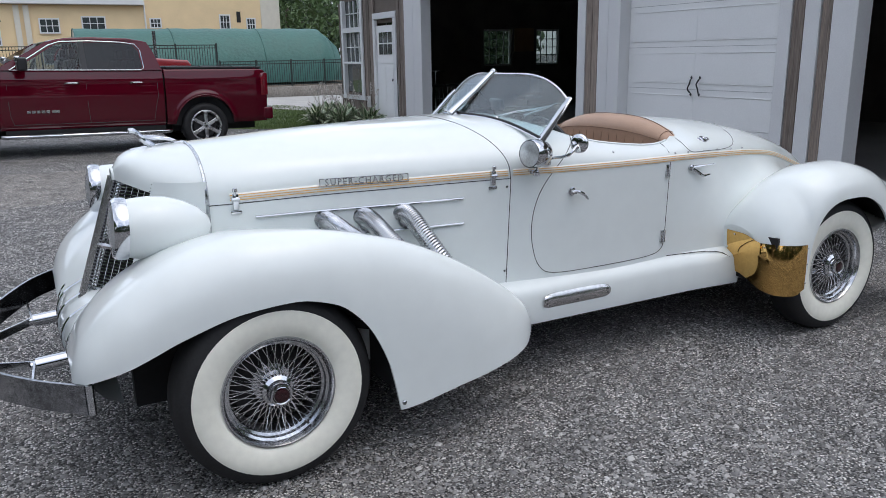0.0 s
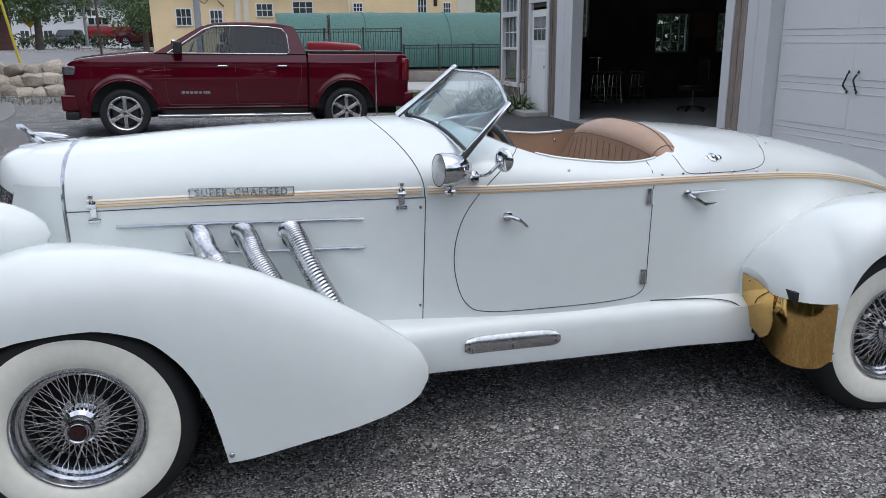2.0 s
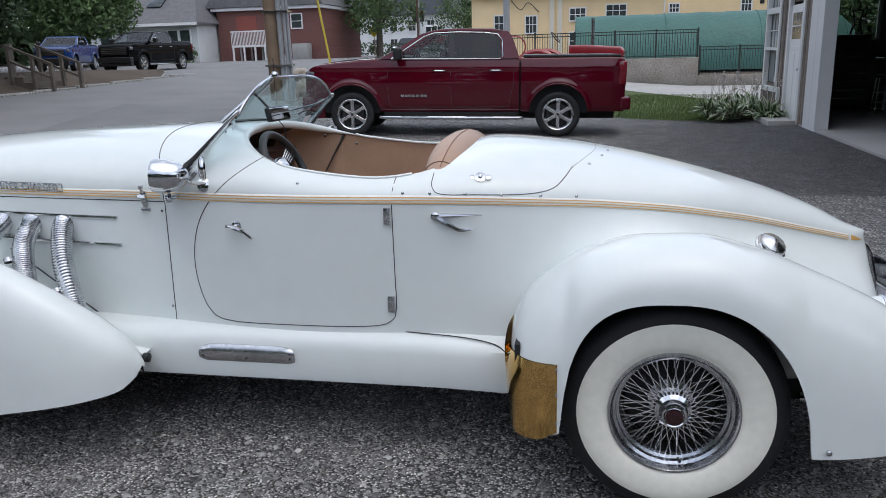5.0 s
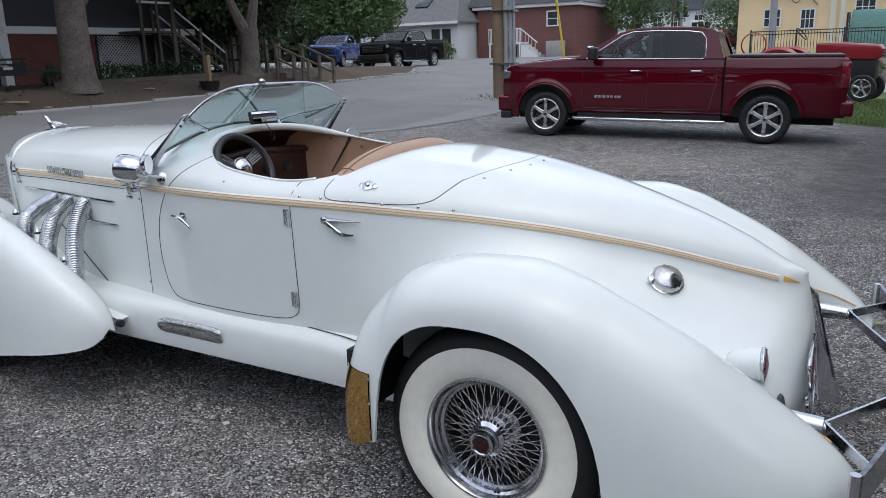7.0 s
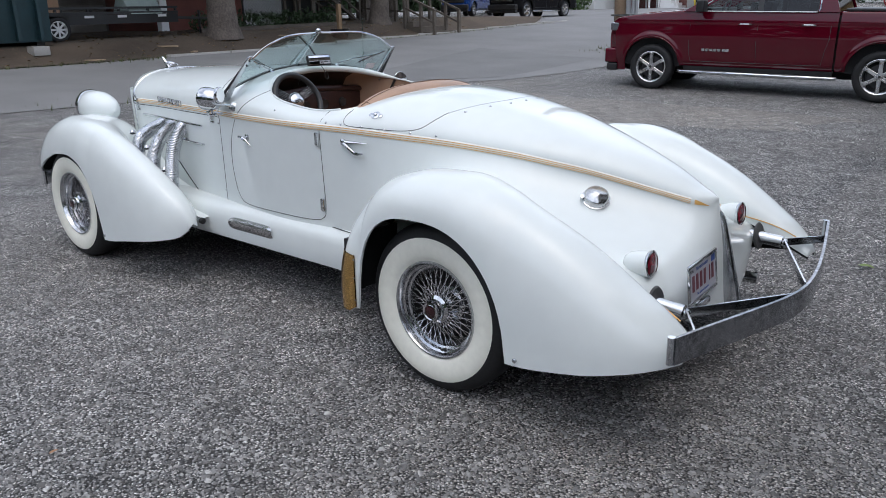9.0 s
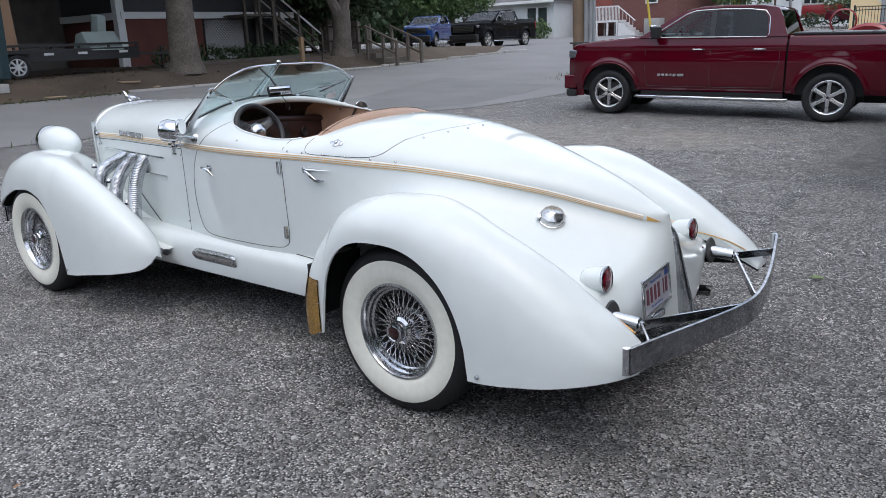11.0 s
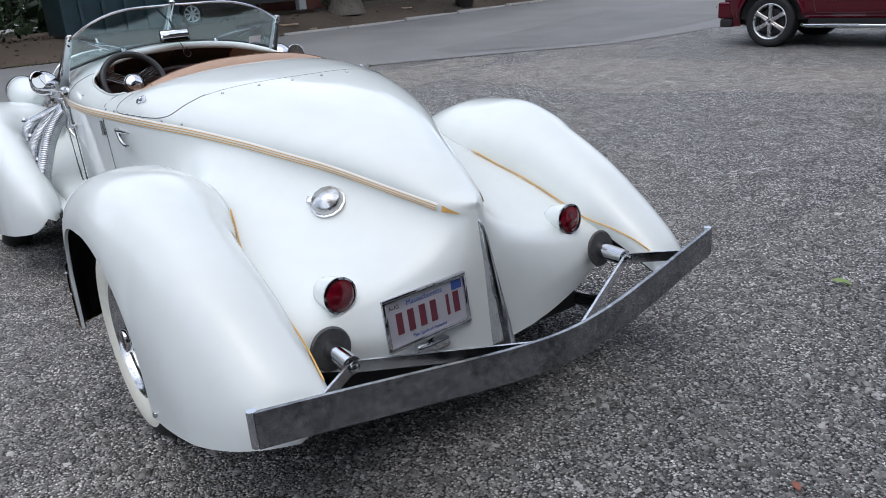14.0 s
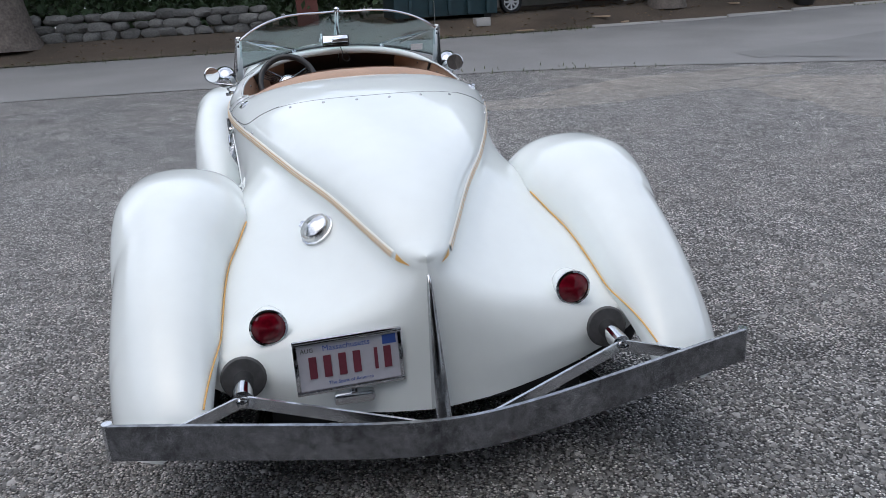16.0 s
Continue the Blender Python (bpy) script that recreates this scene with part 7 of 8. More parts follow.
# ---- buildings ----
def brick_mat(name, a, b, joint):
    m = mat(name, a, 0.85)
    n, l = m.node_tree.nodes, m.node_tree.links
    br = n.new("ShaderNodeTexBrick")
    br.inputs["Color1"].default_value, br.inputs["Color2"].default_value, br.inputs["Mortar"].default_value = (*a, 1), (*b, 1), (*joint, 1)
    br.inputs["Scale"].default_value = 4.0
    mp = n.new("ShaderNodeMapping")
    mp.inputs["Rotation"].default_value = (radians(90), 0, 0)
    tc = n.new("ShaderNodeTexCoord")
    l.new(tc.outputs["Object"], mp.inputs["Vector"])
    l.new(mp.outputs["Vector"], br.inputs["Vector"])
    l.new(br.outputs["Color"], n["Principled BSDF"].inputs["Base Color"])
    return m


BRICK = brick_mat("red_brick", (0.165, 0.055, 0.045), (0.125, 0.045, 0.04), (0.19, 0.14, 0.125))
ROOF = mat("grey_shingle", (0.13, 0.13, 0.135), 0.9, var=0.25, scale=3, fine=20)
YELLOW = mat("yellow_stucco", (0.78, 0.60, 0.35), 0.8, var=0.08, scale=0.7, fine=30)
PALE = mat("cream_trim", (0.66, 0.62, 0.52), 0.7, var=0.06)


def window(parent, x0, x1, y, z0, z1, bars=(2, 2), out=-1):
    w = part("window", box(x0, x1, y - 0.02, y + 0.02, z0, z1), WINGLASS, parent, smooth=False)
    t = 0.09
    part("frame", joined(box(x0 - t, x0, y - 0.06, y + 0.02, z0 - t, z1 + t), box(x1, x1 + t, y - 0.06, y + 0.02, z0 - t, z1 + t), box(x0, x1, y - 0.06, y + 0.02, z1, z1 + t), box(x0, x1, y - 0.08, y + 0.02, z0 - t, z0)), TRIM, w, smooth=False)
    for k in range(1, bars[0]):
        x = x0 + (x1 - x0) * k / bars[0]
        part("bar", box(x - 0.025, x + 0.025, y - 0.04, y - 0.021, z0, z1), TRIM, w, smooth=False)
    for k in range(1, bars[1]):
        z = z0 + (z1 - z0) * k / bars[1]
        part("bar", box(x0, x1, y - 0.045, y - 0.022, z - 0.025, z + 0.025), TRIM, w, smooth=False)
    return w


yb = thing("yellow_building", (0, 58, 0), "yellow stucco building with white trim", "building")
part("wall", box(-6.4, 8.0, 0, 9, 0.3, 5.35), YELLOW, yb, smooth=False)
part("wall", box(8.005, 16.6, -0.02, 9, 0.1, 8.5), YELLOW, yb, smooth=False)
part("wall", box(16.605, 18.1, -0.05, 9, 0.0, 8.5), PALE, yb, smooth=False)
part("roof", joined(box(-6.9, 8.0, -0.55, 9.4, 5.36, 5.72, 0.03)), TRIM, yb, smooth=False)
part("roof", box(7.6, 18.5, -0.5, 9.4, 8.51, 8.8, 0.03), TRIM, yb, smooth=False)
for x0, x1, z0, z1 in ((1.15, 2.27, 3.5, 4.35), (3.84, 5.25, 3.7, 4.5), (8.4, 9.05, 3.85, 4.4), (13.45, 14.1, 3.75, 4.7), (15.5, 16.05, 3.65, 4.45), (-2.2, -1.4, 2.7, 3.9), (-4.6, -3.6, 2.9, 4.0), (1.15, 2.27, 1.4, 2.6),
                       (4.0, 5.2, 1.3, 2.5), (8.4, 9.3, 1.2, 2.5), (12.5, 13.7, 1.2, 2.6)):
    window(yb, x0, x1, -0.05 if x0 < 16 else -0.08, z0, z1, (3, 2))
part("vent", box(14.7, 15.0, -0.06, -0.03, 4.2, 5.0), SHADOW, yb, smooth=False)
for x in (-0.4, 0.2):
    part("pilaster", box(x, x + 0.35, -0.14, -0.005, 0.3, 5.3), PALE, yb, smooth=False)
part("downpipe", tube([(8.02, -0.12, 5.6), (8.02, -0.12, 0.4)], 0.06, 8), TRIM, yb)
part("cable", tube(spline([(-3.4, -0.1, 5.2), (-2.6, -0.3, 4.4), (-2.0, -0.2, 4.9), (-1.2, -0.1, 4.2)], 5), 0.03, 5), BLACK, yb)

bb = thing("brick_building", (0, 55, 0), "red brick building with white eaves and a small porch", "building")
part("wall", box(-26.2, -17.6, 0, 10, 1.2, 5.0), BRICK, bb, smooth=False)
part("eaves", box(-26.5, -17.3, -0.35, 10.3, 5.005, 5.25, 0.02), TRIM, bb, smooth=False)
part("roof", slab([(-26.9, 5.26), (-17.2, 5.26), (-18.2, 6.6), (-26.0, 6.6)], -0.5, 10.4), ROOF, bb, smooth=False)
part("bricked_arch", box(-24.6, -22.9, -0.03, -0.005, 3.3, 4.6), mat("paler_brick", (0.24, 0.075, 0.058), 0.9), bb, smooth=False)
window(bb, -20.0, -19.2, -0.02, 3.6, 4.6, (1, 2))
po = thing("porch", (0, 53.4, 0), "white wooden porch with railing and steps", "porch")
part("deck", box(-24.4, -21.6, 0, 1.5, 2.25, 2.4), TRIM, po, smooth=False)
for x in (-24.3, -23.4, -22.5, -21.7):
    for y in (0.05, 1.4):
        part("post", box(x - 0.06, x + 0.06, y - 0.05, y + 0.05, 1.2, 2.245), TRIM, po, smooth=False)
for k in range(24):
    x = -24.38 + 2.76 * k / 23
    part("baluster", box(x - 0.022, x + 0.022, 0.02, 0.06, 2.405, 3.36), TRIM, po, smooth=False)
part("handrail", box(-24.4, -21.6, 0.0, 0.1, 3.365, 3.46), TRIM, po, smooth=False)
for k in range(5):
    part("step", box(-21.58 + 0.28 * k, -21.3 + 0.28 * k, 0, 1.4, 1.2, 2.2 - 0.2 * k), TRIM, po, smooth=False)
part("stair_rail", tube([(-21.6, 0.02, 3.4), (-20.2, 0.02, 2.3)], 0.045, 6), TRIM, po)
for k in range(5):
    x = -21.5 + 0.28 * k
    part("baluster", tube([(x, 0.02, 2.3 - 0.2 * k), (x, 0.02, 3.35 - 0.22 * k)], 0.02, 5), TRIM, po)
tagged(part("air_conditioner", box(-19.6, -18.4, 53.6, 54.7, 1.2, 2.4, 0.05), mat("ac_grey", (0.3, 0.3, 0.29), 0.6)), "grey air conditioning unit by the brick wall", "air conditioner")

wb_ = thing("white_cottage", (0, 52.0, 0), "white building with a grey shingle roof and skylights", "house")
part("wall", box(-37, -26.4, 0, 8, 1.0, 4.15), mat("white_clapboard", (0.66, 0.68, 0.68), 0.6, var=0.05, scale=2), wb_, smooth=False)
roof = [(-37.6, -0.7, 4.15), (-26.0, -0.7, 4.15), (-28.4, 4.2, 7.4), (-37.6, 4.2, 7.4), (-37.6, -0.7, 4.0), (-26.0, -0.7, 4.0), (-26.0, 8.8, 4.15), (-37.6, 8.8, 4.15)]
part("roof", ([Vector(v) for v in roof], [(0, 1, 2, 3), (4, 5, 1, 0), (3, 2, 6, 7), (1, 6, 2), (5, 6, 1)]), ROOF, wb_, smooth=False)
part("gutter", box(-37.6, -26.0, -0.8, -0.7, 3.95, 4.15), TRIM, wb_, smooth=False)
for x in (-33.2, -30.4):
    part("skylight", moved(box(-0.6, 0.6, -0.7, 0.7, 0.0, 0.1, 0.02), pose(x, 1.7, 5.78, 33.5, 0, 0)), DARKGLASS, wb_)
for x0, x1 in ((-28.8, -28.0), (-27.8, -27.0), (-31.5, -30.3), (-34.5, -33.5)):
    window(wb_, x0, x1, -0.03, 1.9, 3.6, (1, 1))

wh = thing("white_house", (0, 86, 0), "distant white house with a steep grey roof", "house")
part("wall", box(-30, -13, 0, 8, 1, 5.6), bpy.data.materials["white_clapboard"], wh, smooth=False)
part("roof", slab([(-30.6, 5.6), (-12.4, 5.6), (-14.5, 9.5), (-28.5, 9.5)], -0.5, 8.5), mat("slate", (0.10, 0.11, 0.13), 0.8, var=0.2), wh, smooth=False)
part("chimney", box(-22.0, -20.8, 3, 4, 8, 11), BRICK, wh, smooth=False)
for k in range(7):
    x = -29 + 2.2 * k
    window(wh, x, x + 0.8, -0.03, 3.9, 5.0, (2, 2))
    window(wh, x, x + 0.8, -0.03, 1.7, 3.0, (2, 2))

# ---- street furniture ----
POLEWOOD = mat("pole_wood", (0.19, 0.135, 0.09), 0.9, var=0.3, scale=1.5, fine=40, bump=0.004)
GREYPIPE = mat("grey_conduit", (0.28, 0.29, 0.30), 0.5, var=0.15)
up = thing("utility_pole", (-6.12, 18.4, 0.15), "brown wooden utility pole with grey conduits at the road edge", "utility pole")
part("pole", tube([(-0.1, 0, 0), (-0.16, 0, 4), (-0.24, 0, 10)], [0.2, 0.185, 0.15], 16), POLEWOOD, up)
for x, r, h in ((0.18, 0.075, 7), (0.34, 0.06, 6), (0.45, 0.04, 4)):
    part("conduit", tube([(x, -0.1, 0), (x - 0.05, -0.1, h)], r, 10), GREYPIPE, up)
for z in (1.1, 2.6, 4.2):
    part("strap", box(-0.33, 0.47, -0.22, 0.12, z, z + 0.05), STEEL, up, smooth=False)
gw = thing("guy_wire_guard", (-7.1, 25.8, 0.45), "yellow plastic guy wire guard", "cable guard")
part("guard", tube([(0.15, 0, 0), (-0.35, 0, 3.2)], 0.045, 8), mat("yellow_plastic", (0.55, 0.42, 0.04), 0.5), gw)
part("wire", tube([(-0.35, 0, 3.2), (-1.2, -1, 9)], 0.015, 5), STEEL, gw)
tl = thing("traffic_signal", (-12.4, 66, 1.4), "traffic signal on a grey mast arm", "traffic light")
part("mast", tube([(0, 0, 0), (0, 0, 6.4)], 0.12, 8), GREYPIPE, tl)
part("arm", tube([(0, 0, 5.8), (-7.5, 0, 6.3)], 0.07, 8), GREYPIPE, tl)
for p in ((-7.2, -0.1, 5.3), (-0.3, -0.1, 2.7), (0.35, -0.1, 2.7)):
    h = part("signal_head", moved(box(-0.17, 0.17, -0.15, 0.1, 0, 1.0, 0.03), Matrix.Translation(p)), BLACK, tl)
    part("red_lens", moved(lathe([(0.0, -0.17), (0.1, -0.16)], 12), Matrix.Translation((p[0], p[1], p[2] + 0.8))), REDLENS, h)
sg = thing("yellow_sign", (-16.0, 64, 1.4), "yellow diamond warning sign on a post", "road sign")
part("post", tube([(0, 0.05, 0), (0, 0.05, 2.2)], 0.04, 6), STEEL, sg)
part("board", moved(box(-0.4, 0.4, -0.02, 0.02, -0.4, 0.4, 0.0), pose(0, 0, 2.0, 0, 45, 0)), bpy.data.materials["yellow_plastic"], sg, smooth=False)
bs = thing("brown_sign", (-7.6, 44, 1.0), "brown wooden street sign on a tall post", "road sign")
part("post", tube([(0, 0, 0), (0, 0, 5.0)], 0.06, 8), mat("brown_paint", (0.06, 0.03, 0.02), 0.6), bs)
part("board", box(-0.85, 0.85, -0.04, 0.04, 4.35, 4.85, 0.02), bpy.data.materials["brown_paint"], bs)
lp = thing("grey_post", (-2.4, 46, 0.9), "plain grey steel post beside the yellow building", "post")
part("pole", tube([(0, 0, 0), (0, 0, 7)], 0.2, 12), GREYPIPE, lp)

# boulders of the low wall behind the pole
STONE = mat("pale_fieldstone", (0.40, 0.35, 0.29), 0.9, var=0.3, scale=2, fine=18, bump=0.02, random=0.25)
DARKSTONE = mat("grey_fieldstone", (0.13, 0.125, 0.115), 0.95, var=0.35, scale=3, fine=22, bump=0.02, random=0.3)


def stone(rx, ry, rz, seed):
    bm = bmesh.new()
    bmesh.ops.create_icosphere(bm, subdivisions=2, radius=1)
    for v in bm.verts:
        k = 1 + 0.35 * noise.noise(v.co * 1.1 + Vector((seed * 7.3, 0, 0)))
        v.co = Vector((math.copysign(abs(v.co.x) ** 0.8, v.co.x) * rx, math.copysign(abs(v.co.y) ** 0.8, v.co.y) * ry, math.copysign(abs(v.co.z) ** 0.8, v.co.z) * rz)) * k
    bm.verts.index_update()
    out = [v.co.copy() for v in bm.verts], [tuple(v.index for v in f.verts) for f in bm.faces]
    bm.free()
    return out


rng = random.Random(9)
bw = thing("boulder_wall", (0, 0, 0), "low wall of rounded pale boulders behind the pole", "stone wall")
for row, (z, n) in enumerate(((0.28, 9), (0.62, 8), (0.95, 6))):
    for k in range(n):
        x = -6.3 + (3.6 - row * 0.3) * (k + 0.5 * (row % 2)) / n
        part("boulder", moved(stone(rng.uniform(0.22, 0.36), 0.3, rng.uniform(0.17, 0.26), rng.random() * 9), pose(x, 20.0 + 0.25 * row, z + rng.uniform(-0.05, 0.05), 0, 0, rng.uniform(0, 180))), STONE, bw)
sw = thing("stone_wall", (0, 0, 0), "old dry stone wall under dark shrubs across the street", "stone wall")
for row in range(3):
    for k in range(30):
        y = -14.5 + 14.2 * (k + 0.5 * (row % 2)) / 30 + rng.uniform(-0.1, 0.1)
        z = ground_z(-16.2, y) - 0.02 + 0.13 + 0.23 * row
        part("stone", moved(stone(0.24, rng.uniform(0.22, 0.36), rng.uniform(0.11, 0.17), rng.random() * 9), pose(-16.3 - 0.08 * row + rng.uniform(-0.05, 0.05), y, z, 0, 0, rng.uniform(-15, 15))), DARKSTONE, sw)

# ---- trees, shrubs and plants ----
BARK = mat("grey_bark", (0.12, 0.10, 0.085), 0.95, var=0.4, scale=3, fine=16, bump=0.02)
LEAF = mat("green_leaf", (0.075, 0.125, 0.04), 0.6, var=0.45, scale=1.2, fine=9, random=0.1)
DARKLEAF = mat("dark_leaf", (0.038, 0.066, 0.025), 0.6, var=0.5, scale=1.2, fine=9)
HOSTA = mat("hosta_leaf", (0.075, 0.135, 0.05), 0.45, var=0.25, scale=14, fine=40)
MARGIN = mat("pale_leaf_margin", (0.52, 0.55, 0.40), 0.5, var=0.15, scale=14)


def foliage(blobs, count, size, seed):
    """Many small folded leaves spread through blobs (x, y, z, radius, height)."""
    r = np.random.RandomState(seed)
    vol = np.array([b[3] ** 2 * b[4] for b in blobs])
    pick = r.choice(len(blobs), count, p=vol / vol.sum())
    d = r.normal(size=(count, 3))
    d /= np.linalg.norm(d, axis=1)[:, None]
    rad = r.uniform(0.45, 1.05, count) ** 0.6
    lump = np.array([1 + 0.35 * noise.noise(Vector(q) * 2.3 + Vector((seed, 0, 0))) for q in d])
    b = np.array(blobs)[pick]
    c = b[:, :3] + d * (rad * lump)[:, None] * np.stack([b[:, 3], b[:, 3], b[:, 4]], 1)
    u = r.normal(size=(count, 3))
    u /= np.linalg.norm(u, axis=1)[:, None]
    w = np.cross(u, r.normal(size=(count, 3)))
    w /= np.linalg.norm(w, axis=1)[:, None]
    s = size * r.uniform(0.6, 1.4, count)[:, None]
    n = np.cross(u, w)
    v = np.stack([c - u * s, c + w * s * 0.5 + n * s * 0.2, c + u * s, c - w * s * 0.5 + n * s * 0.2], 1).reshape(-1, 3)
    f = np.arange(count * 4).reshape(-1, 4)
    return [tuple(q) for q in v], [tuple(int(i) for i in q) for q in f]


def tree(name, place, label, trunk, limbs, blobs, count, size, seed, leaf, bark=None):
    t = thing(name, place, label, "tree")
    part("trunk", tube(trunk[0], trunk[1], 14), bark or BARK, t)
    for pts, rad in limbs:
        part("limb", tube(spline(pts, 3), [rad * (1 - 0.7 * k / (3 * (len(pts) - 1))) for k in range(3 * (len(pts) - 1) + 1)], 8), bark or BARK, t)
    part("crown", foliage(blobs, count, size, seed), leaf, t)
    return t


g1, g2 = ground_z(-15.9, 11.1), ground_z(-16.2, 18.2)
# unseen crown blobs are spread wide overhead to shade the bank
tree("roadside_tree", (-15.9, 11.1, g1 - 0.05), "broad grey tree trunk on the bank", ([(0, 0, 0), (0.02, 0, 0.4), (0, 0, 1.2), (-0.05, 0.05, 2.4), (0, 0.1, 4.2)], [0.62, 0.47, 0.42, 0.40, 0.33]),
     [([(0, 0.05, 2.2), (0.3, 0.9, 3.4), (0.5, 1.6, 5.0)], 0.22), ([(0, 0, 2.6), (-0.3, -0.8, 3.8), (-0.4, -1.6, 5.4)], 0.2)], [(0, 0, 7.8, 4.2, 2.0), (-1, -4, 7.6, 4.4, 1.8), (-5.5, 0, 7.8, 4.4, 1.8), (-5, -6.5, 7.6, 4.4, 1.8), (-1, 5, 7.6, 4.0, 1.6), (-5.5, 6, 7.8, 4.0, 1.6)], 15000, 0.28, 11, LEAF)
tree("forked_tree", (-16.2, 18.2, g2 - 0.05), "grey forked tree beside the wooden steps", ([(0, 0, 0), (0, 0, 0.3), (0.02, 0.05, 1.0), (0, 0.05, 1.7)], [0.5, 0.38, 0.33, 0.36]),
     [([(0, -0.05, 1.5), (-0.1, -0.5, 2.4), (-0.2, -1.2, 4.0)], 0.24), ([(0, 0.1, 1.5), (0.1, 0.35, 2.6), (0.2, 0.7, 4.4)], 0.26)], [(-1, 1.5, 5.6, 2.8, 1.5), (0, -1.5, 6, 2.6, 1.6), (-2.0, 4.0, 3.9, 1.9, 1.1), (-3, 0, 4.6, 2.4, 1.2), (-4.5, 2.5, 3.6, 2.2, 1.3), (-3.5, 6.0, 4.2, 2.2, 1.4)], 8200, 0.15, 12, LEAF)
g3 = ground_z(-16.6, -7.2)
tree("leaning_tree", (-15.9, -7.0, g3 - 0.1), "thick grey tree at the end of the stone wall", ([(0, 0, 0), (0, 0.0, 0.4), (-0.1, -0.1, 1.4), (-0.2, -0.3, 4.5)], [0.85, 0.65, 0.55, 0.45]),
     [([(-0.1, -0.1, 2.4), (0.2, 0.9, 3.8), (0.3, 1.8, 5.4)], 0.22)], [(0, 0, 7.5, 3.8, 2.2), (0, 3.5, 7, 3.6, 1.6), (-4, -1, 7, 4, 1.8), (0, -4, 7, 3.6, 1.8)], 9000, 0.26, 13, LEAF)
for k, (x, y, h, r, n, label) in enumerate(((-15.0, 62, 8, 3.6, 7000, "leafy green tree by the crossing"), (-27.5, 40, 6.5, 3.4, 15000, "green tree behind the parked pickups"), (-23, 24, 6, 3.2, 17000, "dense dark tree behind the wooden fence"),
                                         (20, 62, 10, 4.6, 2600, "tall green tree beside the yellow building"), (24, 50, 10, 5.0, 2600, "tall green tree behind the hoop house"), (-9, 75, 7, 3.4, 4500, "round green tree before the white house"),
                                         (-31, 34, 7, 3.6, 15000, "dark green tree beyond the pickups"), (-27.5, 29, 6, 3.4, 17000, "dark green tree above the blue pickup"))):
    z = ground_z(x, y) if x > -30 else 1.2
    tree("green_tree", (x, y, z - 0.1), label, ([(0, 0, 0), (0.05, 0, h * 0.3), (0, 0.05, h * 0.6)], [0.32, 0.24, 0.14]),
         [([(0, 0, h * 0.3), (r * 0.3, 0.2, h * 0.5), (r * 0.5, 0.3, h * 0.65)], 0.12), ([(0, 0, h * 0.35), (-r * 0.3, -0.2, h * 0.5), (-r * 0.5, 0.1, h * 0.7)], 0.12)],
         [(0, 0, h * 0.72, r, h * 0.34), (r * 0.5, -r * 0.3, h * 0.5, r * 0.7, h * 0.24), (-r * 0.55, r * 0.2, h * 0.52, r * 0.7, h * 0.25), (0, -r * 0.5, h * 0.42, r * 0.6, h * 0.2)], n, 0.22 if n < 3000 else 0.135, 20 + k, LEAF if k not in (2, 6, 7) else DARKLEAF)


def shrub(name, label, blobs, count, size, seed, leaf):
    return tagged(part(name, foliage(blobs, count, size, seed), leaf), label, "shrub")


shrub("hedge", "clipped green hedge before the white cottage", [(-29.5 + 0.9 * k, 50.5, 1.9, 0.9, 0.75) for k in range(4)], 2500, 0.10, 41, LEAF)
shrub("dark_shrubs", "dark evergreen shrubs above the stone wall", [(-18.0 - (k % 2) * 0.9, -14 + 1.4 * k, 2.3, 1.5, 1.6) for k in range(12)], 9000, 0.11, 42, DARKLEAF)
shrub("porch_shrubs", "low dark shrubs before the porch lattice", [(-19.2, 12.6 + 0.9 * k, 1.25, 0.55, 0.4) for k in range(7)], 2600, 0.07, 43, DARKLEAF)
shrub("corner_shrub", "dark green shrub at the retaining wall", [(2.6, 32.3, 0.7, 0.6, 0.7), (3.2, 32.4, 0.5, 0.5, 0.5)], 900, 0.08, 44, LEAF)
shrub("far_hedge", "long low hedge on the far side of the crossing", [(-30 + 1.8 * k, 78, 1.9, 1.4, 0.7) for k in range(16)], 2600, 0.16, 45, DARKLEAF)
rowst = [(-60 + 7 * k, 105 + 6 * (k % 3), 6, 6.5, 8) for k in range(20)] + [(-70 - 3 * (k % 2), -40 + 9 * k, 7, 7, 8) for k in range(16)] + [(-29 - 4 * (k % 2), -38 + 6 * k, 5.5, 4.5, 5.0) for k in range(8)]
tagged(part("far_woods", foliage(rowst, 60000, 0.75, 46), DARKLEAF), "dark green woods closing the view", "woods", kind="stuff")
# unseen woods added behind the lot to darken reflections
behind = [(-30 + 8 * k, -34 - 4 * (k % 2), 7, 6, 8) for k in range(9)] + [(38, -30 + 9 * k, 7, 6, 8) for k in range(8)]
tagged(part("rear_woods", foliage(behind, 16000, 0.9, 47), DARKLEAF), "unseen dark green woods added behind the lot", "woods", kind="stuff")


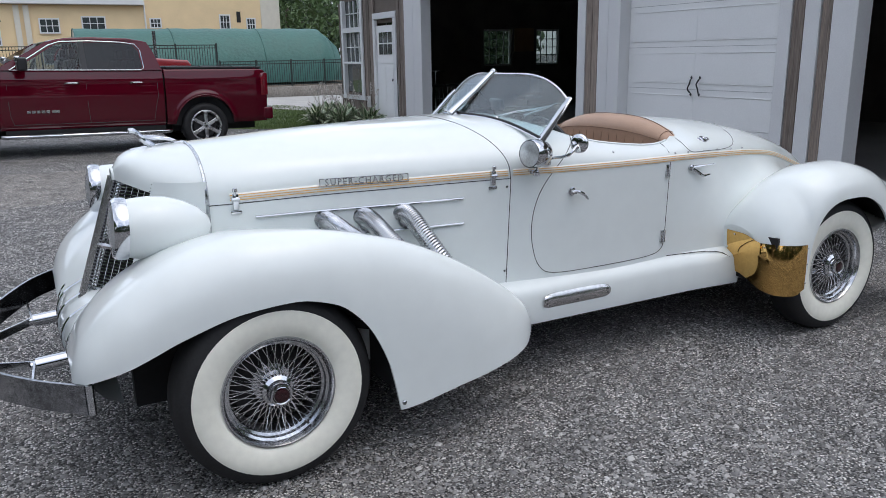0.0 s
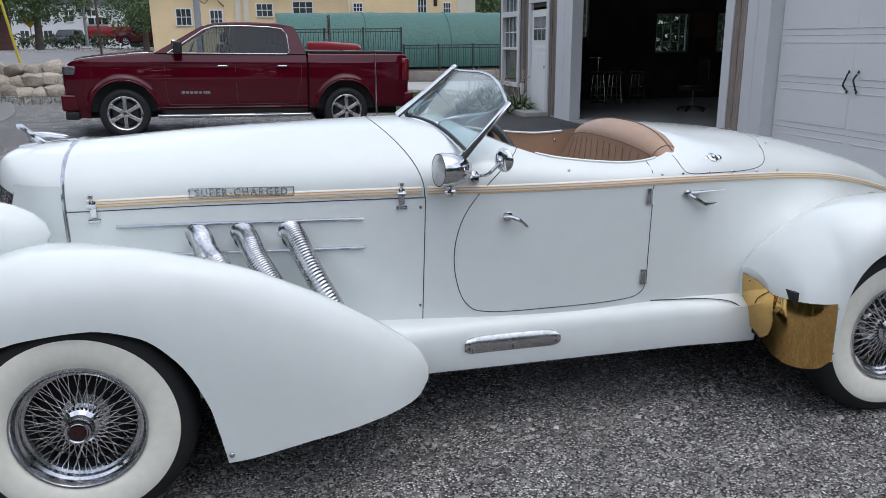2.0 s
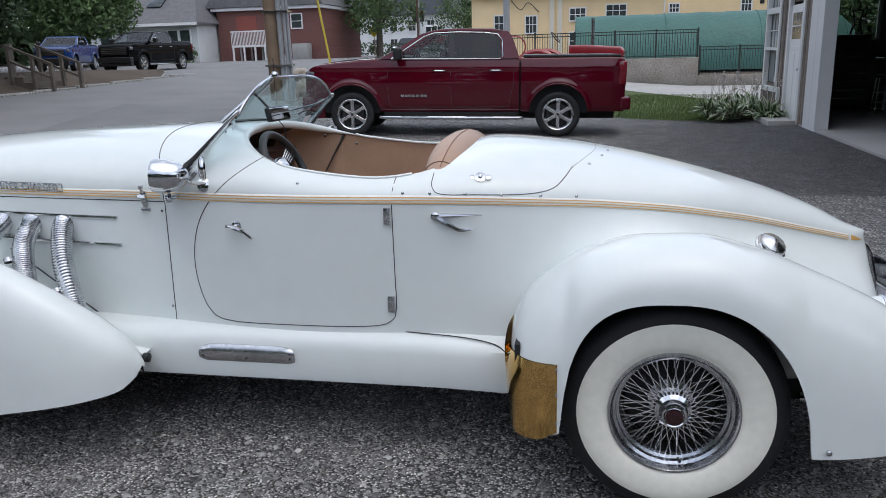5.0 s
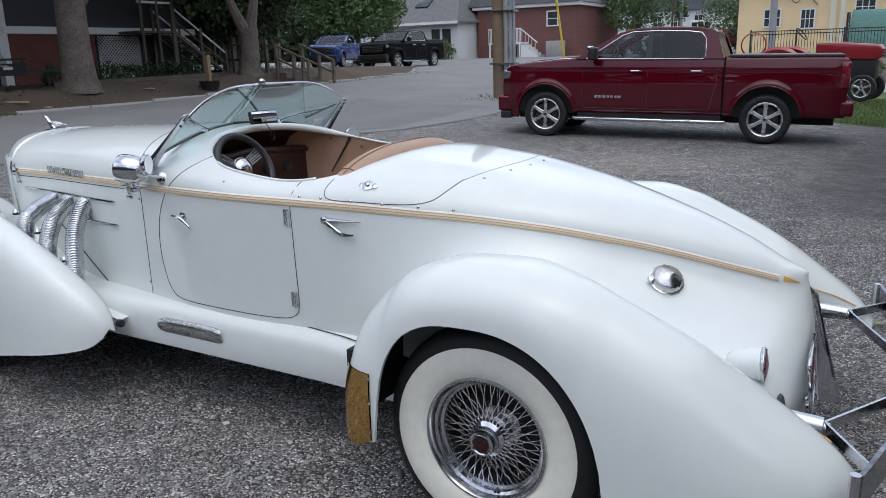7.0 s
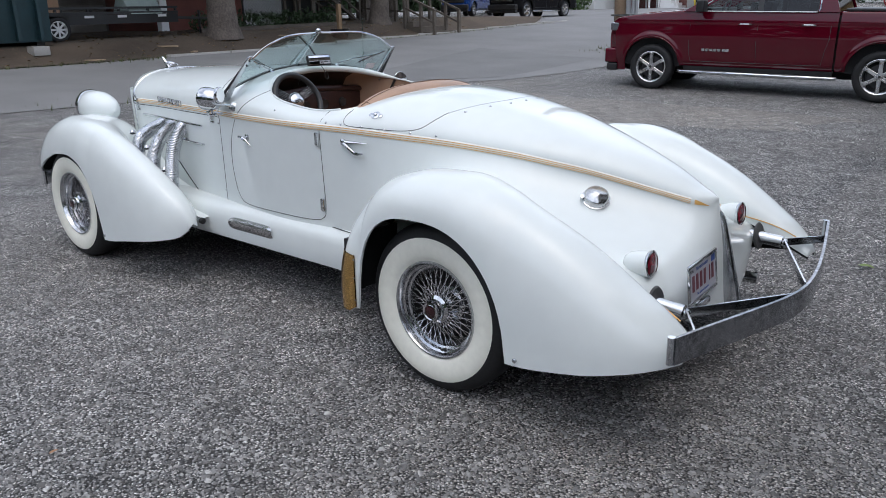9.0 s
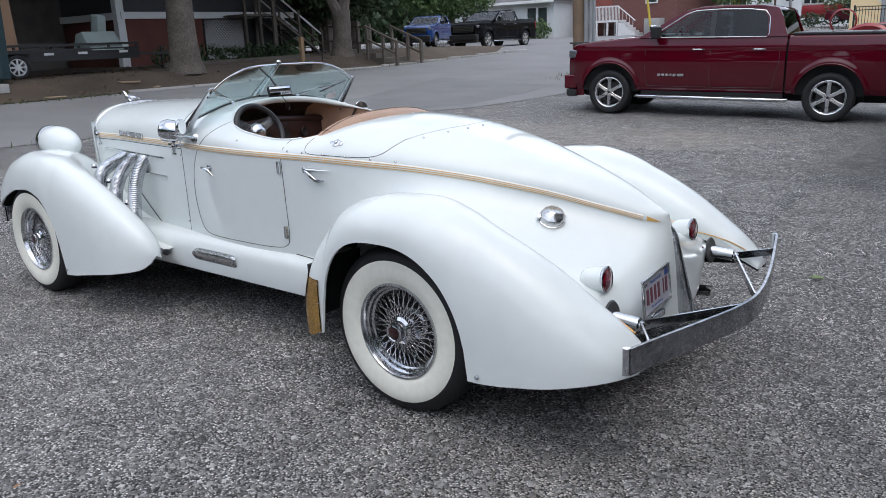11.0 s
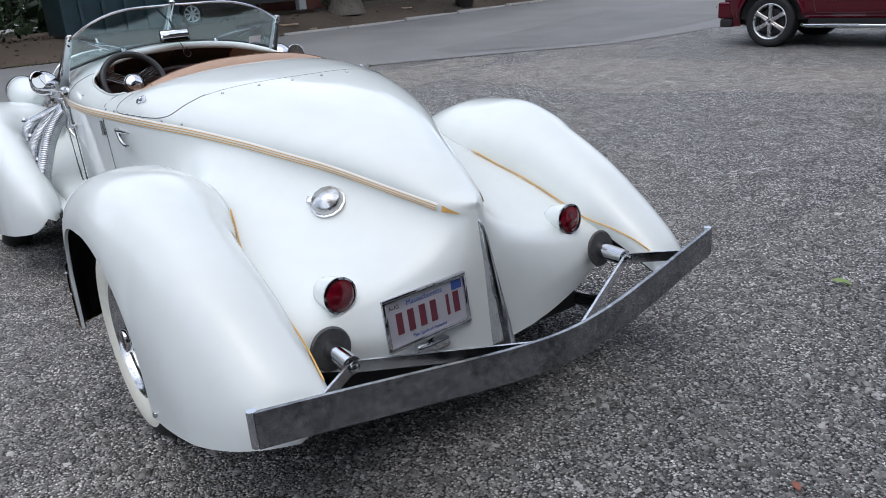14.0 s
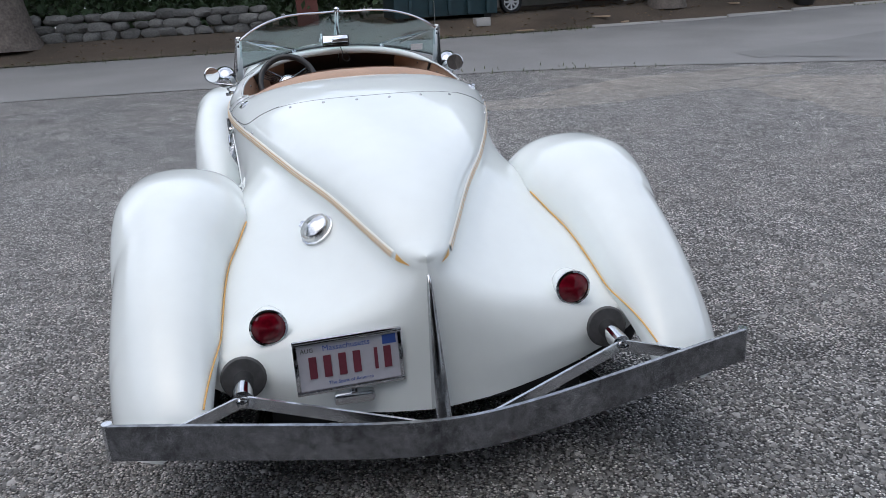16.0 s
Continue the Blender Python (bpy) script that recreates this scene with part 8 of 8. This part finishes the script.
def hosta(place, count, seed, spikes):
    """A mound of long arching leaves with pale margins."""
    r = random.Random(seed)
    verts, faces, margins = [], [], []
    for k in range(count):
        a, tilt, ln = r.uniform(0, 6.28), r.uniform(0.45, 1.25), r.uniform(0.24, 0.48)
        o = Vector((r.uniform(-0.12, 0.12), r.uniform(-0.12, 0.12), 0.02))
        d = Vector((math.cos(a), math.sin(a), 0))
        s = Vector((-d.y, d.x, 0))
        base, full = len(verts), r.uniform(0.032, 0.05)
        for i in range(7):
            t = i / 6
            w = full * math.sin(math.pi * min(t * 0.9 + 0.08, 1)) + 0.002
            p = o + d * ln * t * math.sin(tilt) * 1.15 + Vector((0, 0, ln * (1.5 * t * math.cos(tilt * 0.8) - 0.95 * t * t * math.sin(tilt))))
            verts += [p + s * w * f + Vector((0, 0, 0.4 * w * abs(f))) for f in (-1, -0.62, 0, 0.62, 1)]
        for i in range(6):
            for j in range(4):
                q = base + i * 5 + j
                (margins if j in (0, 3) else faces).append((q, q + 1, q + 6, q + 5))
    t = thing("hosta", place, "green hosta plant with pale leaf edges by the garage wall", "plant", group="hostas at the garage corner")
    part("leaves", (verts, faces), HOSTA, t)
    part("leaf_margins", (verts, margins), MARGIN, t, "creamy white leaf edges")
    for k in range(spikes):
        a, h = r.uniform(0, 6.28), r.uniform(0.55, 0.95)
        top = Vector((0.25 * math.cos(a), 0.25 * math.sin(a), h))
        part("flower_stalk", joined(tube([(0, 0, 0), top * 0.6 + Vector((0, 0, 0.1)), top], [0.006, 0.005, 0.003], 5),
                                    foliage([(top.x, top.y, top.z - 0.06, 0.03, 0.09)], 16, 0.02, seed + k)), mat("pale_bloom", (0.5, 0.46, 0.42), 0.8) if "pale_bloom" not in bpy.data.materials else bpy.data.materials["pale_bloom"], t)
    return t


for k, (x, y) in enumerate(((5.75, 13.3), (6.2, 13.9), (5.7, 14.3), (6.35, 14.7), (5.95, 15.2), (6.4, 15.6), (5.4, 13.9), (6.4, 13.2))):
    hosta((x, y, 0.02), 85, 60 + k, 5)

# ---- across the street: house, porch stairs, trailer ----
REDWALL = mat("barn_red_board", (0.13, 0.045, 0.035), 0.85, var=0.25, scale=1.5, fine=30)
GREYWOOD = mat("grey_old_wood", (0.115, 0.097, 0.08), 0.9, var=0.3, scale=3, fine=30, bump=0.003)
hs = thing("red_house", (0, 0, 0), "dark red house with white trim and a screened porch", "house")
part("wall", box(-27, -22.0, 12.9, 16.2, 0.6, 2.7), REDWALL, hs, smooth=False)
part("wall", box(-27, -26.5, 6.0, 12.8, 0.6, 5.5), DARKIN, hs, smooth=False)
part("wall", box(-27, -22.2, 12.9, 21.0, 2.96, 5.5), mat("porch_screen", (0.045, 0.045, 0.05), 0.7), hs, smooth=False)
part("trim_band", box(-27, -21.9, 12.7, 21.0, 2.705, 2.95), TRIM, hs, smooth=False)
part("corner_post", box(-22.25, -21.95, 12.55, 12.85, 0.6, 5.5), TRIM, hs, smooth=False)
part("roof", slab([(-28, 5.5), (-21.2, 5.5), (-24.5, 8.0)], 5.5, 21.5), ROOF, hs, smooth=False)
part("carport_wall", box(-26.4, -26.3, 6.0, 12.6, 0.6, 2.0), mat("pale_block", (0.20, 0.19, 0.17), 0.9), hs, smooth=False)
lat = part("lattice", box(-22.06, -22.03, 16.25, 20.8, 0.9, 2.70), SHADOW, hs, smooth=False)
for k in range(44):
    y = 15.1 + 0.14 * k
    for s in (-1, 1):
        a, b = Vector((-22.0 + 0.008 * s, y, 0.95)), Vector((-22.0 + 0.008 * s, y + s * 1.7, 2.65))
        t0, t1 = 0.0, 1.0
        lo, hi = 16.3, 18.2
        if s > 0:
            t0, t1 = max(0, (lo - a.y) / 1.7), min(1, (hi - a.y) / 1.7)
        else:
            t0, t1 = max(0, (a.y - hi) / 1.7), min(1, (a.y - lo) / 1.7)
        if t1 > t0 + 0.05:
            part("lath", tube([a.lerp(b, t0), a.lerp(b, t1)], 0.016, 4), TRIM, lat)
ps = thing("porch_stairs", (0, 0, 0), "tall weathered wooden porch stairs with railings", "stairs")
for k in range(9):
    y, z = 18.9 + 0.29 * k, 2.75 - 0.19 * k
    part("tread", box(-21.9, -20.7, y, y + 0.28, z - 0.04, z), GREYWOOD, ps, smooth=False)
for x in (-21.92, -20.68):
    part("stringer", tube([(x, 18.8, 2.75), (x, 21.6, 0.95)], 0.07, 4), GREYWOOD, ps)
    for d in (0.5, 0.95):
        part("railing", tube([(x, 18.8, 2.75 + d), (x, 21.5, 0.95 + d)], 0.04, 4), TRIM if d > 0.6 else GREYWOOD, ps)
    for k in range(3):
        part("post", box(x - 0.05, x + 0.05, 18.8 + 1.3 * k, 18.9 + 1.3 * k, 0.8, 3.8 - 0.85 * k), GREYWOOD, ps, smooth=False)
part("landing", box(-22, -20.6, 17.2, 18.88, 2.72, 2.8), GREYWOOD, ps, smooth=False)
for y in (17.25, 18.0, 18.7):
    part("post", box(-20.7, -20.6, y, y + 0.1, 0.8, 3.9), GREYWOOD, ps, smooth=False)
part("railing", box(-20.69, -20.61, 17.2, 18.8, 3.8, 3.88), TRIM, ps, smooth=False)

wf = thing("wooden_fence", (0, 0, 0), "old grey post and rail fence along the bank", "fence")
for k in range(7):
    y = 18.9 - 0.02 * k
    x = -15.4 - 1.15 * k
    part("post", box(x - 0.06, x + 0.06, y - 0.06 + 0.6 * k, y + 0.06 + 0.6 * k, ground_z(x, y) - 0.05, ground_z(x, y) + 1.25), GREYWOOD, wf, smooth=False)
for z in (0.55, 1.15):
    part("rail", tube([(-15.4, 18.95, ground_z(-15.4, 19) + z), (-22.3, 22.4, ground_z(-20, 22) + z)], 0.045, 4), GREYWOOD, wf)
ws = thing("garden_steps", (0, 0, 0), "short wooden steps with handrails up the bank", "stairs")
for k in range(3):
    x = -14.0 - 0.42 * k
    part("tread", box(x - 0.42, x, 18.6, 19.9, 0.55, 0.78 + 0.17 * k), GREYWOOD, ws, smooth=False)
for y in (18.55, 19.95):
    for x, z in ((-13.75, 1.5), (-14.4, 1.75), (-15.2, 2.1)):
        part("post", box(x - 0.05, x + 0.05, y - 0.05, y + 0.05, 0.6, z), GREYWOOD, ws, smooth=False)
    for d in (0.0, -0.45):
        part("handrail", tube([(-13.7, y, 1.5 + d), (-15.3, y, 2.12 + d)], 0.045, 4), GREYWOOD, ws)
pot = thing("planter_post", (-14.9, 15.0, ground_z(-14.9, 15.0)), "wooden post standing in a dark tub", "planter")
part("tub", lathe([(0.0, 0.0), (0.26, 0.0), (0.33, 0.28), (0.35, 0.3), (0.3, 0.3), (0.28, 0.22), (0.0, 0.22)], 18, "z"), BLACK, pot)
part("post", box(-0.06, 0.06, -0.06, 0.06, 0.2, 1.1), mat("raw_wood", (0.24, 0.16, 0.09), 0.85), pot, smooth=False)
rail = thing("garden_edging", (0, 0, 0), "long timber edging on the bank", "edging")
part("timber", tube([(-18.2, 11.8, ground_z(-18, 12) + 0.1), (-16.8, 17.0, ground_z(-17, 17) + 0.08)], 0.09, 4), GREYWOOD, rail)

gt = ground_z(-17.5, 7.0)
tr = thing("utility_trailer", (0, 0, gt), "black flatbed utility trailer loaded with odds and ends", "trailer")
part("deck", box(-19.3, -17.55, 4.9, 10.6, 0.46, 0.72), BLACK, tr, smooth=False)
for x in (-19.3, -17.55):
    part("side_rail", box(x - 0.03, x + 0.03, 4.9, 10.6, 0.725, 0.80), BLACK, tr, smooth=False)
    part("side_rail", box(x - 0.03, x + 0.03, 4.9, 10.6, 0.88, 0.94), BLACK, tr, smooth=False)
    for k in range(7):
        part("stake", box(x - 0.03, x + 0.03, 4.92 + 0.93 * k, 4.98 + 0.93 * k, 0.805, 0.875), BLACK, tr, smooth=False)
part("drawbar", joined(tube([(-19.0, 10.6, 0.6), (-18.4, 12.2, 0.55)], 0.05, 4), tube([(-17.8, 10.6, 0.6), (-18.4, 12.2, 0.55)], 0.05, 4)), BLACK, tr)
part("jack_leg", tube([(-18.4, 11.9, 0.8), (-18.4, 11.9, 0.05)], 0.04, 6), BLACK, tr)
for y in (6.75, 5.95):
    w = road_wheel(tr, (0, 0, 0), 0.34, 0.2, 0, 8)
    w.matrix_basis = pose(-17.42, y, 0.34, 0, 0, 90)
    for o in w.children:
        if o.name.startswith(("rim", "spoke", "hub")):
            o.data.materials[0] = TRIM
part("mudguard", box(-17.54, -17.32, 5.5, 7.2, 0.70, 0.735), BLACK, tr, smooth=False)
for y in (7.6, 8.6, 9.9):
    part("marker_plate", box(-17.515, -17.505, y, y + 0.28, 0.63, 0.70), TRIM, tr, smooth=False)
ld = thing("plywood_sheets", (-18.6, 6.2, gt + 0.725), "tan plywood sheets standing on the trailer", "plywood")
part("sheet", moved(box(-0.03, 0.03, -1.2, 1.2, 0, 2.2), pose(0, 0, 0, 0, -4, 0)), mat("plywood", (0.34, 0.21, 0.13), 0.8, var=0.15, scale=1.5), ld, smooth=False)
part("strap", tube([(0.1, -0.6, 0.0), (0.0, -0.2, 2.2)], 0.025, 4), BLACK, ld)
mc = thing("covered_machine", (-18.4, 9.6, gt + 0.725), "pale grey covered machine on the trailer", "machine")
part("base", slab([(-0.2, 0.0), (0.9, 0.0), (0.75, 0.2), (0.45, 0.55), (0.1, 0.5)], -0.6, 0.5, 0.05), mat("pale_green_grey", (0.28, 0.33, 0.31), 0.5), mc)
part("head", moved(cushion(-0.2, 0.2, -0.15, 0.15, 0, 0.6, 0.06), pose(0.2, 0.1, 0.45, 0, 10, 0)), bpy.data.materials["pale_green_grey"], mc)
dp = thing("dumpster", (0, 0, ground_z(-16.7, 4.4)), "dark teal steel dumpster beside the street", "dumpster")
TEAL = mat("dark_teal_steel", (0.012, 0.035, 0.042), 0.5, var=0.3, scale=3)
part("body", slab([(-17.9, 0.1), (-15.75, 0.1), (-15.6, 2.1), (-18.0, 2.4)], 2.9, 5.85, 0.03), TEAL, dp)
for y in (3.3, 3.85, 4.4, 4.95, 5.5):
    part("rib", box(-15.73, -15.56, y, y + 0.08, 0.15, 2.0), TEAL, dp, smooth=False)
part("lid", moved(box(-1.2, 1.2, -1.5, 1.5, 0, 0.07, 0.02), pose(-16.8, 4.375, 2.27, 0, 7.2, 0)), BLACK, dp)
for y in (3.1, 5.6):
    part("foot", box(-17.7, -15.9, y - 0.1, y + 0.1, 0, 0.098), BLACK, dp, smooth=False)
tagged(part("concrete_block", box(-15.45, -15.05, 5.05, 5.45, ground_z(-15.3, 5.4) - 0.02, ground_z(-15.3, 5.4) + 0.2, 0.01), CONCRETE), "grey concrete block by the dumpster", "block")
for k, (x, y, a, l) in enumerate(((-15.2, 8.6, 30, 0.9), (-14.35, 6.2, 70, 0.5), (-14.6, 9.2, 120, 0.25), (-15.4, 13.0, 15, 0.4))):
    tagged(part("wood_scrap", moved(box(-l / 2, l / 2, -0.05, 0.05, 0, 0.04, 0.005), pose(x, y, ground_z(x, y) + 0.03, 0, 0, a)), mat("scrap_wood", (0.38, 0.28, 0.19), 0.85) if k == 0 else bpy.data.materials["scrap_wood"]),
           "piece of broken timber lying on the bank", "wood scrap", group="timber scraps on the bank")
# reddish post among the shrubs; its square shaft and cap are made up
bp_ = thing("brick_pier", (-17.2, 0.6, ground_z(-17.2, 0.6) - 0.05), "dark reddish pillar among the shrubs", "pier")
part("shaft", box(-0.3, 0.3, -0.3, 0.3, 0, 2.2), REDWALL, bp_, smooth=False)
part("cap", box(-0.36, 0.36, -0.36, 0.36, 2.205, 2.3, 0.02), CONCRETE, bp_)

# fallen leaves and weeds
rng = random.Random(31)
verts, faces = [], []
for k in range(1500):
    x, y = rng.uniform(-22, -14.2), rng.uniform(-12, 22)
    z, s, a = ground_z(x, y) + 0.045, rng.uniform(0.03, 0.07), rng.uniform(0, 6.28)
    b = len(verts)
    verts += [(x + s * math.cos(a), y + s * math.sin(a), z), (x - s * 0.5 * math.sin(a), y + s * 0.5 * math.cos(a), z + 0.02), (x - s * math.cos(a), y - s * math.sin(a), z), (x + s * 0.5 * math.sin(a), y - s * 0.5 * math.cos(a), z + 0.02)]
    faces.append((b, b + 1, b + 2, b + 3))
tagged(part("leaf_litter", (verts, faces), mat("dead_leaf", (0.22, 0.14, 0.07), 0.9, var=0.4, scale=2)), "brown fallen leaves on the bank", "leaves", kind="stuff")
verts, faces = [], []
for x0, y0, x1, y1, n in ((-8.0, 2, -7.0, 6.5, 60), (-14.2, -10, -13.9, 8, 1400), (-6.9, 17.2, -3.6, 19.4, 350), (-14.25, 16, -13.95, 26, 1000)):
    for k in range(n):
        t = rng.random()
        x, y = x0 + (x1 - x0) * t + rng.gauss(0, 0.25), y0 + (y1 - y0) * (t if x0 > -9 and x1 - x0 > 0.3 and n == 60 else rng.random())
        z, h, a = ground_z(x, y), rng.uniform(0.03, 0.10), rng.uniform(0, 6.28)
        b = len(verts)
        d = 0.012
        verts += [(x - d * math.cos(a), y - d * math.sin(a), z), (x + d * math.cos(a), y + d * math.sin(a), z), (x + rng.uniform(-0.03, 0.03), y + rng.uniform(-0.03, 0.03), z + h)]
        faces.append((b, b + 1, b + 2))
tagged(part("road_edge_weeds", (verts, faces), mat("weed_green", (0.10, 0.12, 0.04), 0.8, var=0.4, scale=2)), "thin weeds along the road edges", "weeds", kind="stuff")
verts, faces = [], []
for k in range(22000):
    y = rng.uniform(13.7, 22)
    x = rng.uniform(lawn_near(y), 7.0)
    z, h, a = ground_z(x, y) + 0.02, rng.uniform(0.04, 0.09), rng.uniform(0, 6.28)
    b = len(verts)
    d = 0.010
    verts += [(x - d * math.cos(a), y - d * math.sin(a), z), (x + d * math.cos(a), y + d * math.sin(a), z), (x + rng.uniform(-0.03, 0.03), y + rng.uniform(-0.03, 0.03), z + h)]
    faces.append((b, b + 1, b + 2))
tagged(part("lawn_grass", (verts, faces), mat("grass_blade", (0.10, 0.15, 0.04), 0.7, var=0.35, scale=1)), "short grass of the lawn", "grass", kind="stuff")
for k, (x, y, c, s) in enumerate(((4.26, 1.9, (0.22, 0.30, 0.10), 0.05), (3.0, -2.4, (0.35, 0.12, 0.05), 0.03), (4.9, 0.4, (0.30, 0.10, 0.06), 0.025), (5.3, 0.9, (0.42, 0.32, 0.2), 0.03), (2.4, -2.2, (0.3, 0.16, 0.08), 0.02))):
    v = [Vector((-1, 0, 0.1)), Vector((-0.3, 0.45, 0.3)), Vector((0.5, 0.35, 0.25)), Vector((1, 0, 0.05)), Vector((0.5, -0.35, 0.3)), Vector((-0.3, -0.45, 0.2)), Vector((0.1, 0, 0.1))]
    tagged(part("fallen_leaf", ([q * s for q in v], [(0, 6, 1), (1, 6, 2), (2, 6, 3), (3, 6, 4), (4, 6, 5), (5, 6, 0)]), mat("fallen_leaf_colour", c, 0.7)), "small curled fallen leaf on the gravel", "leaf", group="fallen leaves on the gravel").matrix_world = pose(x, y, 0.012, 0, 0, 70 * k)

# ---- loose stones on the lot ----
def scatter(seed, count, x0, x1, y0, y1, size, most):
    """Crushed stones, each a skewed block with a smaller top, lying half sunk."""
    rng = np.random.default_rng(seed)
    x, y = rng.uniform(x0, x1, count), rng.uniform(y0, y1, count)
    s = np.clip(size * np.exp(rng.normal(0, 0.42, count)), 0.003, most)
    a = rng.uniform(0, 2 * math.pi, count)
    base = np.array([(-1, -1, -0.35), (1, -1, -0.35), (1, 1, -0.35), (-1, 1, -0.35), (-0.62, -0.62, 0.75), (0.62, -0.62, 0.75), (0.62, 0.62, 0.75), (-0.62, 0.62, 0.75)])
    v = base[None] * np.stack([np.ones(count), rng.uniform(0.5, 0.95, count), rng.uniform(0.4, 0.8, count)], 1)[:, None]
    v = v + rng.uniform(-0.3, 0.3, v.shape)
    c, sn = np.cos(a)[:, None], np.sin(a)[:, None]
    z = np.array([ground_z(p, q) for p, q in zip(x, y)]) if y1 > 5.5 else np.zeros(count)
    pts = np.stack([(v[..., 0] * c - v[..., 1] * sn) * s[:, None] + x[:, None], (v[..., 0] * sn + v[..., 1] * c) * s[:, None] + y[:, None], v[..., 2] * s[:, None] + z[:, None]], -1)
    quad = np.array([(4, 5, 6, 7), (0, 1, 5, 4), (1, 2, 6, 5), (2, 3, 7, 6), (3, 0, 4, 7)])
    faces = (quad[None] + 8 * np.arange(count)[:, None, None]).reshape(-1)
    me = bpy.data.meshes.new("gravel_stones")
    me.vertices.add(count * 8)
    me.vertices.foreach_set("co", pts.reshape(-1))
    me.loops.add(len(faces))
    me.loops.foreach_set("vertex_index", faces)
    me.polygons.add(count * 5)
    me.polygons.foreach_set("loop_start", np.arange(0, count * 20, 4))
    me.update(calc_edges=True)
    me.materials.append(STONES)
    return tagged(new("gravel_stones", me), "loose grey crushed stones lying on the lot", "gravel", kind="stuff")


STONES = loose_stone("loose_stones")
scatter(3, 105000, -2.0, 6.7, -3.4, 0.6, 0.0054, 0.014)
scatter(4, 48000, 3.6, 6.7, 0.6, 5.0, 0.0056, 0.016)
scatter(5, 50000, -5.0, 3.4, 1.0, 10.0, 0.0075, 0.020)
